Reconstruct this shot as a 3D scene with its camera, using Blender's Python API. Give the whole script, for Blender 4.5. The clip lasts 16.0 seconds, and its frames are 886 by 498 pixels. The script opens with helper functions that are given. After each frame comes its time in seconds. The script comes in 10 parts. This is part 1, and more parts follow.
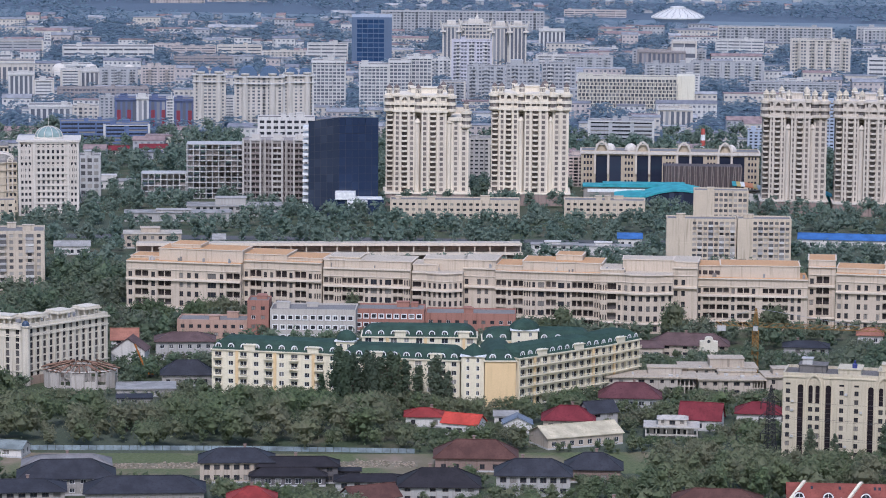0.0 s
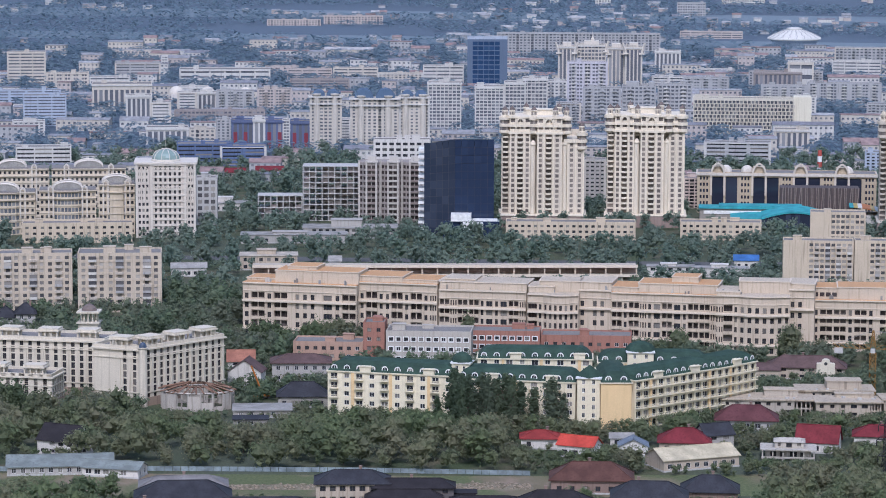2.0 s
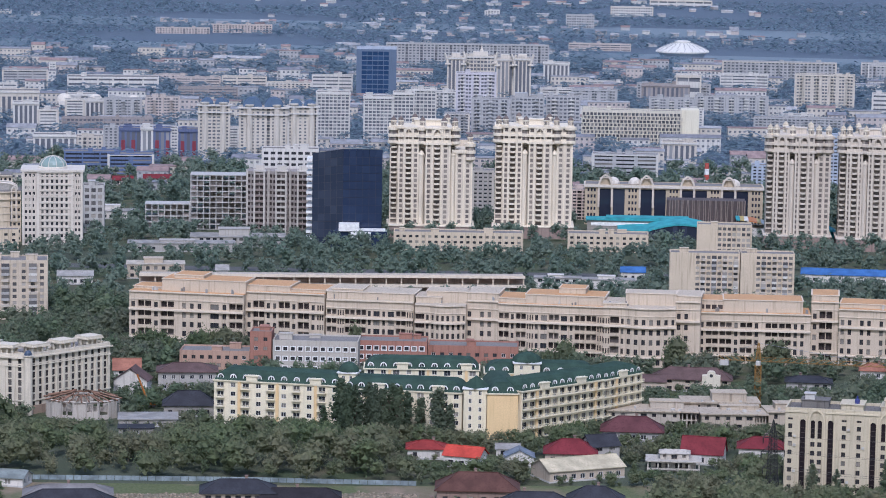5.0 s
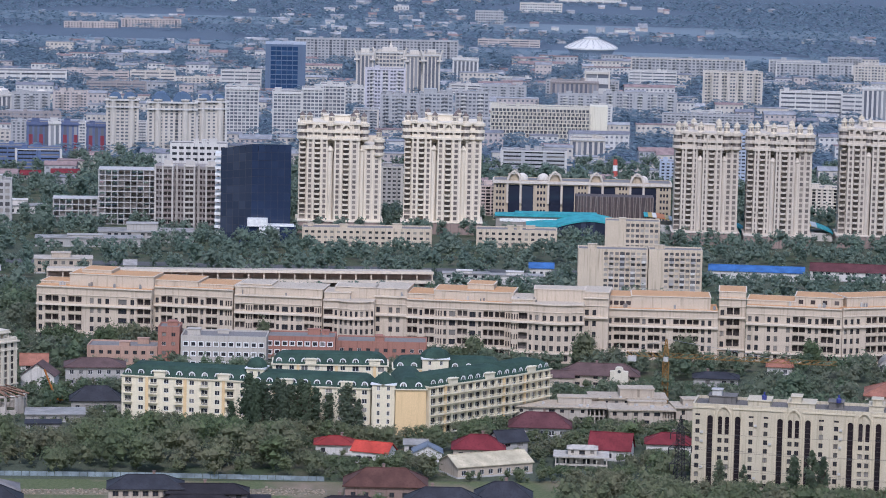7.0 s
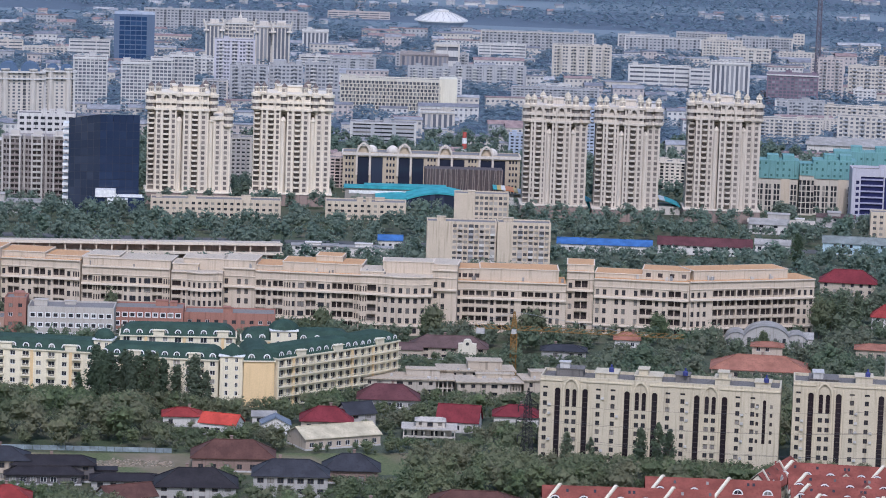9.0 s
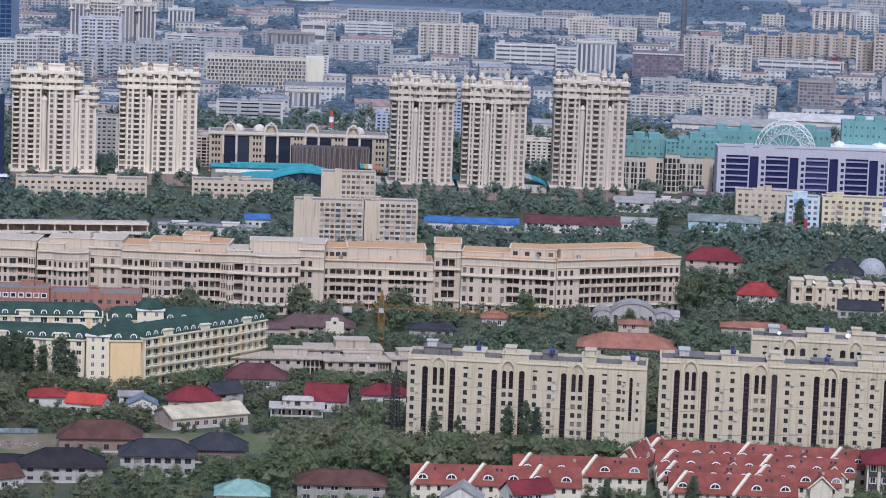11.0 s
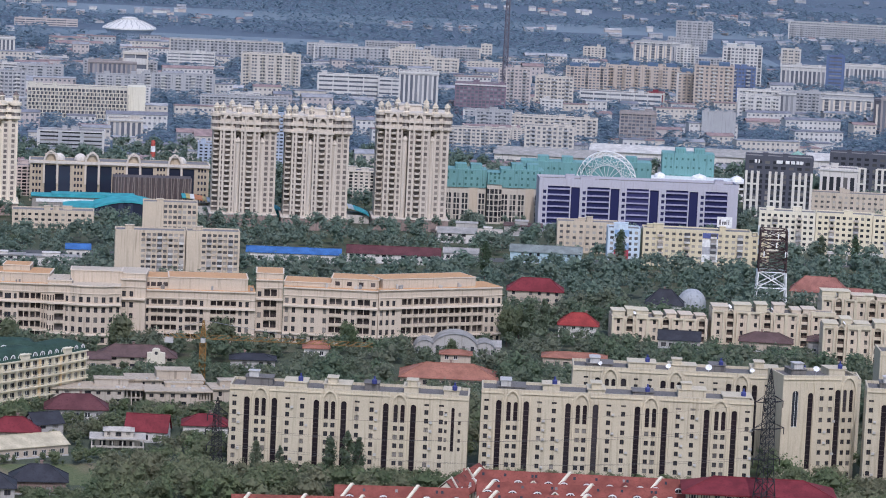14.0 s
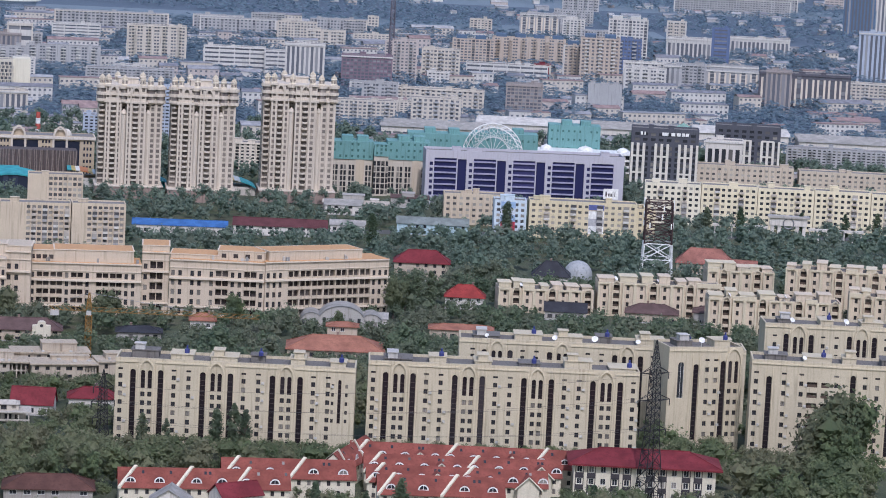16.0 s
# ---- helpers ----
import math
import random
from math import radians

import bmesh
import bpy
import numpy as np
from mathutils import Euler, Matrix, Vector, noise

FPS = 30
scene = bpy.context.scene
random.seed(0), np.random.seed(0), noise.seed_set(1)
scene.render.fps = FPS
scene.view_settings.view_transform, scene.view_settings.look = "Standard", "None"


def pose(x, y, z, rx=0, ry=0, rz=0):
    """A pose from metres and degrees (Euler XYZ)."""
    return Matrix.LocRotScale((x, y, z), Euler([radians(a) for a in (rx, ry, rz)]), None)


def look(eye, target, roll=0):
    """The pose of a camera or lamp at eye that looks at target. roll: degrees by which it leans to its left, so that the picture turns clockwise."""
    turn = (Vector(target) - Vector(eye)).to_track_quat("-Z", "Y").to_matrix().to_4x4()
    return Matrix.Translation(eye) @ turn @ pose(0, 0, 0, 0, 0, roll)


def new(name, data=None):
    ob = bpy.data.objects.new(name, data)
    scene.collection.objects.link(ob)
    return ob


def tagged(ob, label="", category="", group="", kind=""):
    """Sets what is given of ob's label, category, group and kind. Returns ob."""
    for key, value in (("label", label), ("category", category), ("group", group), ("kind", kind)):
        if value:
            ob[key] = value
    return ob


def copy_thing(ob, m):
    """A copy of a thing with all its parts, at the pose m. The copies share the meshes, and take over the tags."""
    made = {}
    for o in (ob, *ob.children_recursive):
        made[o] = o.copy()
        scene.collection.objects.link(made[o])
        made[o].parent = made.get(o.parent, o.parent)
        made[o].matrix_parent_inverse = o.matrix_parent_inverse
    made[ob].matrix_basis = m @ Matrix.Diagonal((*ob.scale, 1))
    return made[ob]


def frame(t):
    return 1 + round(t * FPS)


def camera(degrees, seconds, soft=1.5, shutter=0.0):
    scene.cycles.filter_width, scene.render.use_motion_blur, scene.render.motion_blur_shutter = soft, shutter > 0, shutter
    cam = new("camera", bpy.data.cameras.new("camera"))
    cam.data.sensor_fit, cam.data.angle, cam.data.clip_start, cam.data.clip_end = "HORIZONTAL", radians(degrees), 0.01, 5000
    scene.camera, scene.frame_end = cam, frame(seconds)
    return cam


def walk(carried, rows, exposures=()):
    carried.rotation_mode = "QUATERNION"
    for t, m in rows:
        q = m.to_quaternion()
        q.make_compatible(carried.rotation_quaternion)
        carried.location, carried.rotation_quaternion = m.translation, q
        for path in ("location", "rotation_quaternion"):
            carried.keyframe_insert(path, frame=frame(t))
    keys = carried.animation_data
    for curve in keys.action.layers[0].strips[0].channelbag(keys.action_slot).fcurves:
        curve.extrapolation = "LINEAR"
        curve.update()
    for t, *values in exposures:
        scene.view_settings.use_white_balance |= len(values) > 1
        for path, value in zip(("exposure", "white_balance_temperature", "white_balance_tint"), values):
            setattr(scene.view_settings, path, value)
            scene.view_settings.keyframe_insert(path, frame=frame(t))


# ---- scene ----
# ---- camera: a hand-held long lens that turns where it stands, high above the city ----
EYE = 185.0
cam = camera(16.5, 16.0, soft=1.0)
TURNS = [
    (0.0, 82.400, -0.496, 0.066), (0.5, 82.493, -0.361, 0.601), (1.0, 82.679, -0.319, 1.315),
    (1.5, 82.713, -0.276, 1.798), (2.0, 82.797, -0.218, 2.216), (2.5, 82.960, -0.233, 2.645),
    (3.0, 83.214, -0.241, 2.794), (3.5, 83.187, -0.419, 2.562), (4.0, 82.998, -0.584, 1.258),
    (4.2, 82.903, -0.637, 1.054), (6.3, 83.222, -1.088, -1.147), (6.5, 83.204, -1.084, -1.191),
    (7.0, 82.955, -1.252, -1.504), (7.5, 83.146, -1.340, -2.281), (8.0, 83.149, -1.445, -3.031),
    (8.5, 82.845, -1.711, -3.707), (9.0, 82.506, -1.878, -4.280), (9.5, 82.390, -1.951, -4.775),
    (10.0, 82.290, -2.115, -5.326), (10.2, 82.257, -2.068, -5.633), (12.3, 82.189, -2.384, -7.895),
    (12.5, 82.227, -2.404, -7.994), (13.0, 82.397, -2.474, -8.622), (13.5, 82.650, -2.573, -9.448),
    (14.0, 82.892, -2.579, -10.065), (14.5, 82.789, -2.599, -10.484), (15.0, 82.586, -2.691, -11.010),
    (15.5, 82.490, -2.773, -11.466), (16.0, 82.466, -2.805, -12.180),
]
walk(cam, [(t, pose(0, 0, EYE, rx, ry, rz)) for t, rx, ry, rz in TURNS], [(0, 0.0, 5480, 20), (9, 0.0, 5480, 20), (16, -0.03, 5640, 20)])

# ---- light: a high, slightly veiled sun behind the camera and the blue sky ----
SUN_HIGH, SUN_WAY = radians(50), radians(182)   # height; bearing from north (+y), clockwise
world = bpy.data.worlds.new("sky")
scene.world = world
world.use_nodes = True
wn = world.node_tree
sky = wn.nodes.new("ShaderNodeTexSky")
sky.sky_type, sky.sun_disc = "NISHITA", False
sky.sun_elevation, sky.sun_rotation = SUN_HIGH, SUN_WAY
sky.air_density, sky.dust_density, sky.ozone_density = 1.6, 2.5, 1.5
wn.nodes["Background"].inputs["Strength"].default_value = 0.15
wn.links.new(sky.outputs["Color"], wn.nodes["Background"].inputs["Color"])
sun = new("sun", bpy.data.lights.new("sun", "SUN"))
sun.data.energy, sun.data.angle, sun.data.color = 2.2, radians(1.2), (1.0, 0.95, 0.88)
toward = Vector((math.sin(SUN_WAY) * math.cos(SUN_HIGH), math.cos(SUN_WAY) * math.cos(SUN_HIGH), math.sin(SUN_HIGH)))
sun.matrix_world = look(toward * 900, (0, 0, 0))

# ---- materials ----
def shader(name, rough=0.8, metal=0.0):
    m = bpy.data.materials.new(name)
    m.use_nodes = True
    b = m.node_tree.nodes["Principled BSDF"]
    b.inputs["Roughness"].default_value, b.inputs["Metallic"].default_value = rough, metal
    b.inputs["Specular IOR Level"].default_value = 0.3
    return m, m.node_tree, b


def node(nt, kind, **values):
    n = nt.nodes.new("ShaderNode" + kind)
    for key, value in values.items():
        n.inputs[key].default_value = value
    return n


def mixed(nt, factor, a, b, how="MIX"):
    n = nt.nodes.new("ShaderNodeMix")
    n.data_type, n.blend_type = "RGBA", how
    for socket, value in ((n.inputs["Factor"], factor), (n.inputs["A"], a), (n.inputs["B"], b)):
        if hasattr(value, "is_output"):
            nt.links.new(value, socket)
        elif isinstance(value, (int, float)):
            socket.default_value = value
        else:
            socket.default_value = (*value, 1)
    return n.outputs["Result"]


def place_noise(nt, scale, stretch=(1, 1, 1), detail=3.0, low=0.35, high=0.65):
    """Noise over the place in metres, spread to 0..1."""
    g = node(nt, "NewGeometry")
    m = node(nt, "Mapping", Scale=stretch)
    n = node(nt, "TexNoise", Scale=scale, Detail=detail)
    r = node(nt, "MapRange", **{"From Min": low, "From Max": high})
    nt.links.new(g.outputs["Position"], m.inputs["Vector"])
    nt.links.new(m.outputs["Vector"], n.inputs["Vector"])
    nt.links.new(n.outputs["Fac"], r.inputs["Value"])
    return r.outputs["Result"]


def bumped(nt, b, height, strength, distance):
    n = node(nt, "Bump", Strength=strength, Distance=distance)
    nt.links.new(height, n.inputs["Height"])
    nt.links.new(n.outputs["Normal"], b.inputs["Normal"])


MADE = {}


def stucco(name, colour, wear=0.22, rough=0.85):
    """Painted render or cast panels: broad patches, rain streaks and fine grain."""
    if name in MADE:
        return MADE[name]
    m, nt, b = shader(name, rough)
    dark = tuple(c * (1 - wear * 1.6) * k for c, k in zip(colour, (1.0, 0.98, 0.94)))
    light = tuple(min(0.85, c * (1 + wear * 0.35)) for c in colour)
    patches = place_noise(nt, 0.12)
    streaks = place_noise(nt, 1.0, (1.3, 1.3, 0.07), 4.0, 0.52, 0.8)
    grain = place_noise(nt, 3.0, (1, 1, 1), 2.0, 0.3, 0.7)
    col = mixed(nt, patches, colour, light)
    col = mixed(nt, streaks, col, dark)
    fine = mixed(nt, grain, (0.90, 0.90, 0.90), (1.06, 1.06, 1.06))
    nt.links.new(mixed(nt, 1.0, col, fine, "MULTIPLY"), b.inputs["Base Color"])
    bumped(nt, b, grain, 0.25, 0.05)
    MADE[name] = m
    return m


def glazing(name, colour, rough=0.12, curtain=(0.30, 0.28, 0.25), share=0.25):
    """Window glass before dim rooms; some have pale curtains behind."""
    if name in MADE:
        return MADE[name]
    m, nt, b = shader(name, rough)
    b.inputs["Specular IOR Level"].default_value = 0.5
    info = node(nt, "ObjectInfo")
    geo = node(nt, "NewGeometry")
    add = node(nt, "Math")
    add.operation = "ADD"
    fract = node(nt, "Math")
    fract.operation = "FRACT"
    nt.links.new(info.outputs["Random"], add.inputs[0])
    nt.links.new(geo.outputs["Random Per Island"], add.inputs[1])
    nt.links.new(add.outputs[0], fract.inputs[0])
    pick = node(nt, "MapRange", **{"From Min": 1 - share, "From Max": 1.0})
    nt.links.new(fract.outputs[0], pick.inputs["Value"])
    nt.links.new(mixed(nt, pick.outputs["Result"], colour, curtain), b.inputs["Base Color"])
    MADE[name] = m
    return m


def sheet_roof(name, colour, seam=1.8, rough=0.55, wear=0.2):
    """Profiled metal or tile roofing: fine ridges, faded patches and dirt."""
    if name in MADE:
        return MADE[name]
    m, nt, b = shader(name, rough + 0.15)
    b.inputs["Specular IOR Level"].default_value = 0.15
    patches = place_noise(nt, 0.25, (1, 1, 1), 4.0)
    dirt = place_noise(nt, 1.4, (1, 1, 1), 4.0, 0.5, 0.8)
    col = mixed(nt, patches, tuple(c * (1 - wear) for c in colour), tuple(min(0.85, c * (1 + wear)) for c in colour))
    col = mixed(nt, dirt, col, tuple(c * 0.7 for c in colour))
    nt.links.new(col, b.inputs["Base Color"])
    g = node(nt, "NewGeometry")
    w = node(nt, "TexWave", Scale=seam, Distortion=0.3)
    nt.links.new(g.outputs["Position"], w.inputs["Vector"])
    bumped(nt, b, w.outputs["Fac"], 0.35, 0.06)
    MADE[name] = m
    return m


def leaves(name, dark, light, dry):
    """Leaf clumps: as much light passes through a leaf as it throws back."""
    m, nt, b = shader(name, 0.9)
    b.inputs["Specular IOR Level"].default_value = 0.06
    info, geo = node(nt, "ObjectInfo"), node(nt, "NewGeometry")
    broad = place_noise(nt, 0.035, (1, 1, 0.2), 3.0, 0.38, 0.62)
    tree = place_noise(nt, 0.13, (1, 1, 0.3), 2.0, 0.36, 0.64)   # one tree is paler than the next
    col = mixed(nt, mixed(nt, 0.6, geo.outputs["Random Per Island"], tree), dark, light)
    col = mixed(nt, broad, col, mixed(nt, 0.7, col, dry))
    shade = mixed(nt, info.outputs["Random"], (0.8, 0.84, 0.8), (1.15, 1.12, 1.0))
    col = mixed(nt, 1.0, col, shade, "MULTIPLY")
    nt.links.new(col, b.inputs["Base Color"])
    thin, both = node(nt, "BsdfTranslucent"), node(nt, "AddShader")
    nt.links.new(col, thin.inputs["Color"])
    nt.links.new(b.outputs["BSDF"], both.inputs[0])
    nt.links.new(thin.outputs["BSDF"], both.inputs[1])
    nt.links.new(both.outputs["Shader"], nt.nodes["Material Output"].inputs["Surface"])
    return m


def earth():
    """Grass, bare soil and worn tracks over the whole plain."""
    m, nt, b = shader("grass_and_soil", 0.95)
    broad = place_noise(nt, 0.012, (1, 0.5, 1), 4.0, 0.42, 0.6)
    mid = place_noise(nt, 0.09, (1, 1, 1), 5.0, 0.42, 0.66)
    fine = place_noise(nt, 1.2, (1, 1, 1), 4.0, 0.3, 0.7)
    col = mixed(nt, mid, (0.055, 0.075, 0.035), (0.11, 0.10, 0.065))
    col = mixed(nt, broad, col, (0.075, 0.09, 0.06))
    grain = mixed(nt, fine, (0.75, 0.75, 0.75), (1.2, 1.2, 1.2))
    nt.links.new(mixed(nt, 1.0, col, grain, "MULTIPLY"), b.inputs["Base Color"])
    bumped(nt, b, fine, 0.5, 0.2)
    return m


def veneer(name, colour, rough=0.5, metal=0.0):
    """A plain coat with slight unevenness, for small or metal parts."""
    if name in MADE:
        return MADE[name]
    m, nt, b = shader(name, rough, metal)
    n = place_noise(nt, 0.8, (1, 1, 1), 4.0)
    nt.links.new(mixed(nt, n, tuple(c * 0.85 for c in colour), tuple(min(0.9, c * 1.1) for c in colour)), b.inputs["Base Color"])
    MADE[name] = m
    return m


# paints and renders of the city, by everyday name
WALLS = {
    # Wall tones for far blocks: distance haze put into the paint, greyer and cooler.
    "hazed white": (0.51, 0.50, 0.475), "hazed cream": (0.49, 0.455, 0.40), "hazed grey": (0.355, 0.36, 0.365), "hazed pink": (0.43, 0.385, 0.36), "hazed ochre": (0.43, 0.37, 0.315),
    "white": (0.58, 0.55, 0.505), "cream": (0.60, 0.54, 0.45), "tan": (0.44, 0.37, 0.29), "grey": (0.37, 0.352, 0.325),
    "stone": (0.30, 0.28, 0.25), "brick": (0.24, 0.17, 0.14), "dark": (0.11, 0.10, 0.10), "aqua": (0.38, 0.50, 0.55),
    "pink": (0.55, 0.45, 0.40), "lilac": (0.47, 0.46, 0.50), "bluegrey": (0.36, 0.41, 0.49), "brown": (0.29, 0.262, 0.255),
    "ochre": (0.52, 0.42, 0.34), "navy": (0.11, 0.15, 0.26), "black": (0.10, 0.10, 0.12), "crimson": (0.20, 0.045, 0.06),
    "blueglass": (0.09, 0.14, 0.22), "bluered": (0.105, 0.13, 0.225), "maroonframe": (0.19, 0.145, 0.18),
}
ROOFS = {
    "slate": (0.040, 0.041, 0.049), "dark": (0.030, 0.027, 0.030), "ash": (0.20, 0.19, 0.185), "brown": (0.10, 0.05, 0.04),
    "umber": (0.115, 0.075, 0.07), "maroon": (0.105, 0.042, 0.045), "red": (0.25, 0.042, 0.038), "scarlet": (0.44, 0.065, 0.045),
    "crimson": (0.165, 0.030, 0.036), "cream": (0.49, 0.43, 0.30), "blue": (0.17, 0.20, 0.24), "pale": (0.30, 0.29, 0.27),
    "terra": (0.30, 0.135, 0.092), "russet": (0.27, 0.12, 0.095), "teal": (0.22, 0.36, 0.31), "azure": (0.055, 0.14, 0.34),
    # The first four are far roofs, greyed by haze put into their colour.
    "hazy grey": (0.27, 0.275, 0.29), "hazy pale": (0.36, 0.36, 0.365), "hazy rust": (0.27, 0.20, 0.19), "hazy slate": (0.20, 0.205, 0.23), "metal": (0.19, 0.215, 0.205), "tan": (0.46, 0.41, 0.34), "white": (0.48, 0.465, 0.435), "grey": (0.3, 0.3, 0.3),
}


def wall_mat(key):
    return stucco("render_" + key, WALLS[key])


def roof_mat(key):
    return sheet_roof("roofing_" + key, ROOFS[key])


PANE = glazing("window_glass", (0.035, 0.038, 0.045))
DIM_PANE = glazing("shaded_loggia_glass", (0.055, 0.045, 0.045), 0.2, (0.16, 0.14, 0.13), 0.3)
STRIP_PANE = glazing("dark_stair_glass", (0.022, 0.018, 0.022), 0.08, (0.05, 0.045, 0.05), 0.2)
# Far windows: haze put into the glass as a paler, bluer tone.
HAZED_PANE = glazing("hazed_window_glass", (0.12, 0.13, 0.155), 0.25, (0.28, 0.285, 0.30), 0.4)
FRAME_WHITE = veneer("white_window_frame", (0.70, 0.70, 0.68), 0.45)
FRAME_DARK = veneer("dark_window_frame", (0.10, 0.075, 0.06), 0.45)
BITUMEN = stucco("bitumen_roof", (0.20, 0.19, 0.18), 0.3, 0.9)
CONCRETE = stucco("raw_concrete", (0.44, 0.43, 0.41), 0.25, 0.9)
BARK = stucco("bark", (0.13, 0.10, 0.08), 0.3, 0.95)
STEEL = veneer("galvanised_steel", (0.30, 0.31, 0.32), 0.5, 0.6)
WHITE = veneer("white_enamel", (0.74, 0.74, 0.72), 0.4)

# ---- building helpers ----
class Geo:
    """Points and faces of one mesh; k is the material slot of the faces added next."""
    def __init__(self):
        self.v, self.f, self.m, self.k = [], [], [], 0

    def face(self, *pts):
        n = len(self.v)
        self.v.extend(pts)
        self.f.append(tuple(range(n, n + len(pts))))
        self.m.append(self.k)

    def box(self, x0, y0, z0, x1, y1, z1, floor=False):
        a, b, c, d = (x0, y0, z0), (x1, y0, z0), (x1, y1, z0), (x0, y1, z0)
        e, f, g, h = (x0, y0, z1), (x1, y0, z1), (x1, y1, z1), (x0, y1, z1)
        for q in ((a, b, f, e), (b, c, g, f), (c, d, h, g), (d, a, e, h), (e, f, g, h)) + (((d, c, b, a),) if floor else ()):
            self.face(*q)

    def prism(self, poly, z0, z1, top=True, floor=False):
        """Upright walls on a plan polygon, counter-clockwise from above."""
        for (xa, ya), (xb, yb) in zip(poly, poly[1:] + poly[:1]):
            self.face((xa, ya, z0), (xb, yb, z0), (xb, yb, z1), (xa, ya, z1))
        if top:
            self.face(*[(x, y, z1) for x, y in poly])
        if floor:
            self.face(*[(x, y, z0) for x, y in reversed(poly)])

    def beam(self, a, b, r, n=4):
        """A straight bar of n sides between two points."""
        a, b = Vector(a), Vector(b)
        d = (b - a).normalized()
        s = d.orthogonal().normalized()
        t = d.cross(s)
        ring = [s * math.cos(i * math.tau / n + 0.785) * r + t * math.sin(i * math.tau / n + 0.785) * r for i in range(n)]
        for i in range(n):
            p, q = ring[i], ring[(i + 1) % n]
            self.face(tuple(a + p), tuple(a + q), tuple(b + q), tuple(b + p))

    def turned(self, x, y, profile, n=14, a0=0.0, a1=math.tau):
        """A turned solid round the upright axis at x, y; profile: (radius, height) from below."""
        whole = a1 - a0 > 6.28
        for (r0, z0), (r1, z1) in zip(profile, profile[1:]):
            for i in range(n):
                a, b = a0 + (a1 - a0) * i / n, a0 + (a1 - a0) * (i + 1) / n
                p = [(x + r0 * math.cos(a), y + r0 * math.sin(a), z0), (x + r0 * math.cos(b), y + r0 * math.sin(b), z0),
                     (x + r1 * math.cos(b), y + r1 * math.sin(b), z1), (x + r1 * math.cos(a), y + r1 * math.sin(a), z1)]
                if r1 < 1e-4:
                    p = p[:3]
                elif r0 < 1e-4:
                    p = [p[0], p[2], p[3]]
                self.face(*p)

    def wall(self, p0, p1, z0, z1, opens=(), depth=0.3):
        """An upright wall from p0 to p1 (left to right seen from outside) with real openings (s0, s1, z0, z1) and their reveals."""
        (xa, ya), (xb, yb) = p0, p1
        length = math.hypot(xb - xa, yb - ya)
        ux, uy = (xb - xa) / length, (yb - ya) / length
        nx, ny = uy, -ux

        def at(s, z, d=0.0):
            return (xa + ux * s - nx * d, ya + uy * s - ny * d, z)
        ss = sorted({0.0, length, *(round(o[0], 3) for o in opens), *(round(o[1], 3) for o in opens)})
        zz = sorted({z0, z1, *(round(o[2], 3) for o in opens), *(round(o[3], 3) for o in opens)})
        solid = np.ones((len(ss) - 1, len(zz) - 1), bool)
        si, zi = {s: i for i, s in enumerate(ss)}, {z: i for i, z in enumerate(zz)}
        for o in opens:
            a, b, c, d = (round(v, 3) for v in o[:4])
            solid[si[a]:si[b], zi[c]:zi[d]] = False
        for i in range(len(ss) - 1):
            j = 0
            while j < len(zz) - 1:
                if solid[i, j]:
                    e = j
                    while e < len(zz) - 1 and solid[i, e]:
                        e += 1
                    self.face(at(ss[i], zz[j]), at(ss[i + 1], zz[j]), at(ss[i + 1], zz[e]), at(ss[i], zz[e]))
                    j = e
                else:
                    j += 1
        for o in opens:
            a, b, c, d = o[:4]
            back = o[5] if len(o) > 5 else depth
            for p, q in (((a, c), (b, c)), ((b, c), (b, d)), ((b, d), (a, d)), ((a, d), (a, c))):
                self.face(at(*p), at(*p, back), at(*q, back), at(*q))


def mesh(name, geo, *mats):
    me = bpy.data.meshes.new(name)
    me.from_pydata(geo.v, [], geo.f)
    for m in mats:
        me.materials.append(m)
    if len(mats) > 1:
        me.polygons.foreach_set("material_index", geo.m)
    me.update()
    return me


def part(name, geo, mats, parent, label="", m=None):
    """One mesh object under a thing or a part. geo: a Geo, or a mesh to share."""
    me = geo if isinstance(geo, bpy.types.Mesh) else mesh(name, geo, *(mats if isinstance(mats, tuple) else (mats,)))
    ob = new(name, me)
    ob.parent = parent
    if m is not None:
        ob.matrix_basis = m
    if label:
        ob["label"] = label
    return ob


PLOTS = []   # what stands where: plan frame, width, depth, height, for the trees to keep clear of


def thing(name, label, category, x, y, rot, W=0, D=0, H=0, z=0, group="", low=0.3, kind=""):
    """An Empty at the left front corner of a thing's base; its local x runs along the front, y to the back."""
    ob = new(name)
    ob.matrix_basis = pose(x, y, z, 0, 0, rot)
    tagged(ob, label, category, group, kind)
    if W:
        PLOTS.append((x, y, radians(rot), W, D, H, low))
    return ob


def whole(name, geo, mats, label, category, x, y, rot=0, z=0, group="", kind=""):
    """A thing of one mesh."""
    ob = new(name, mesh(name, geo, *(mats if isinstance(mats, tuple) else (mats,))))
    ob.matrix_basis = pose(x, y, z, 0, 0, rot)
    return tagged(ob, label, category, group, kind)


WINDOWS = {}


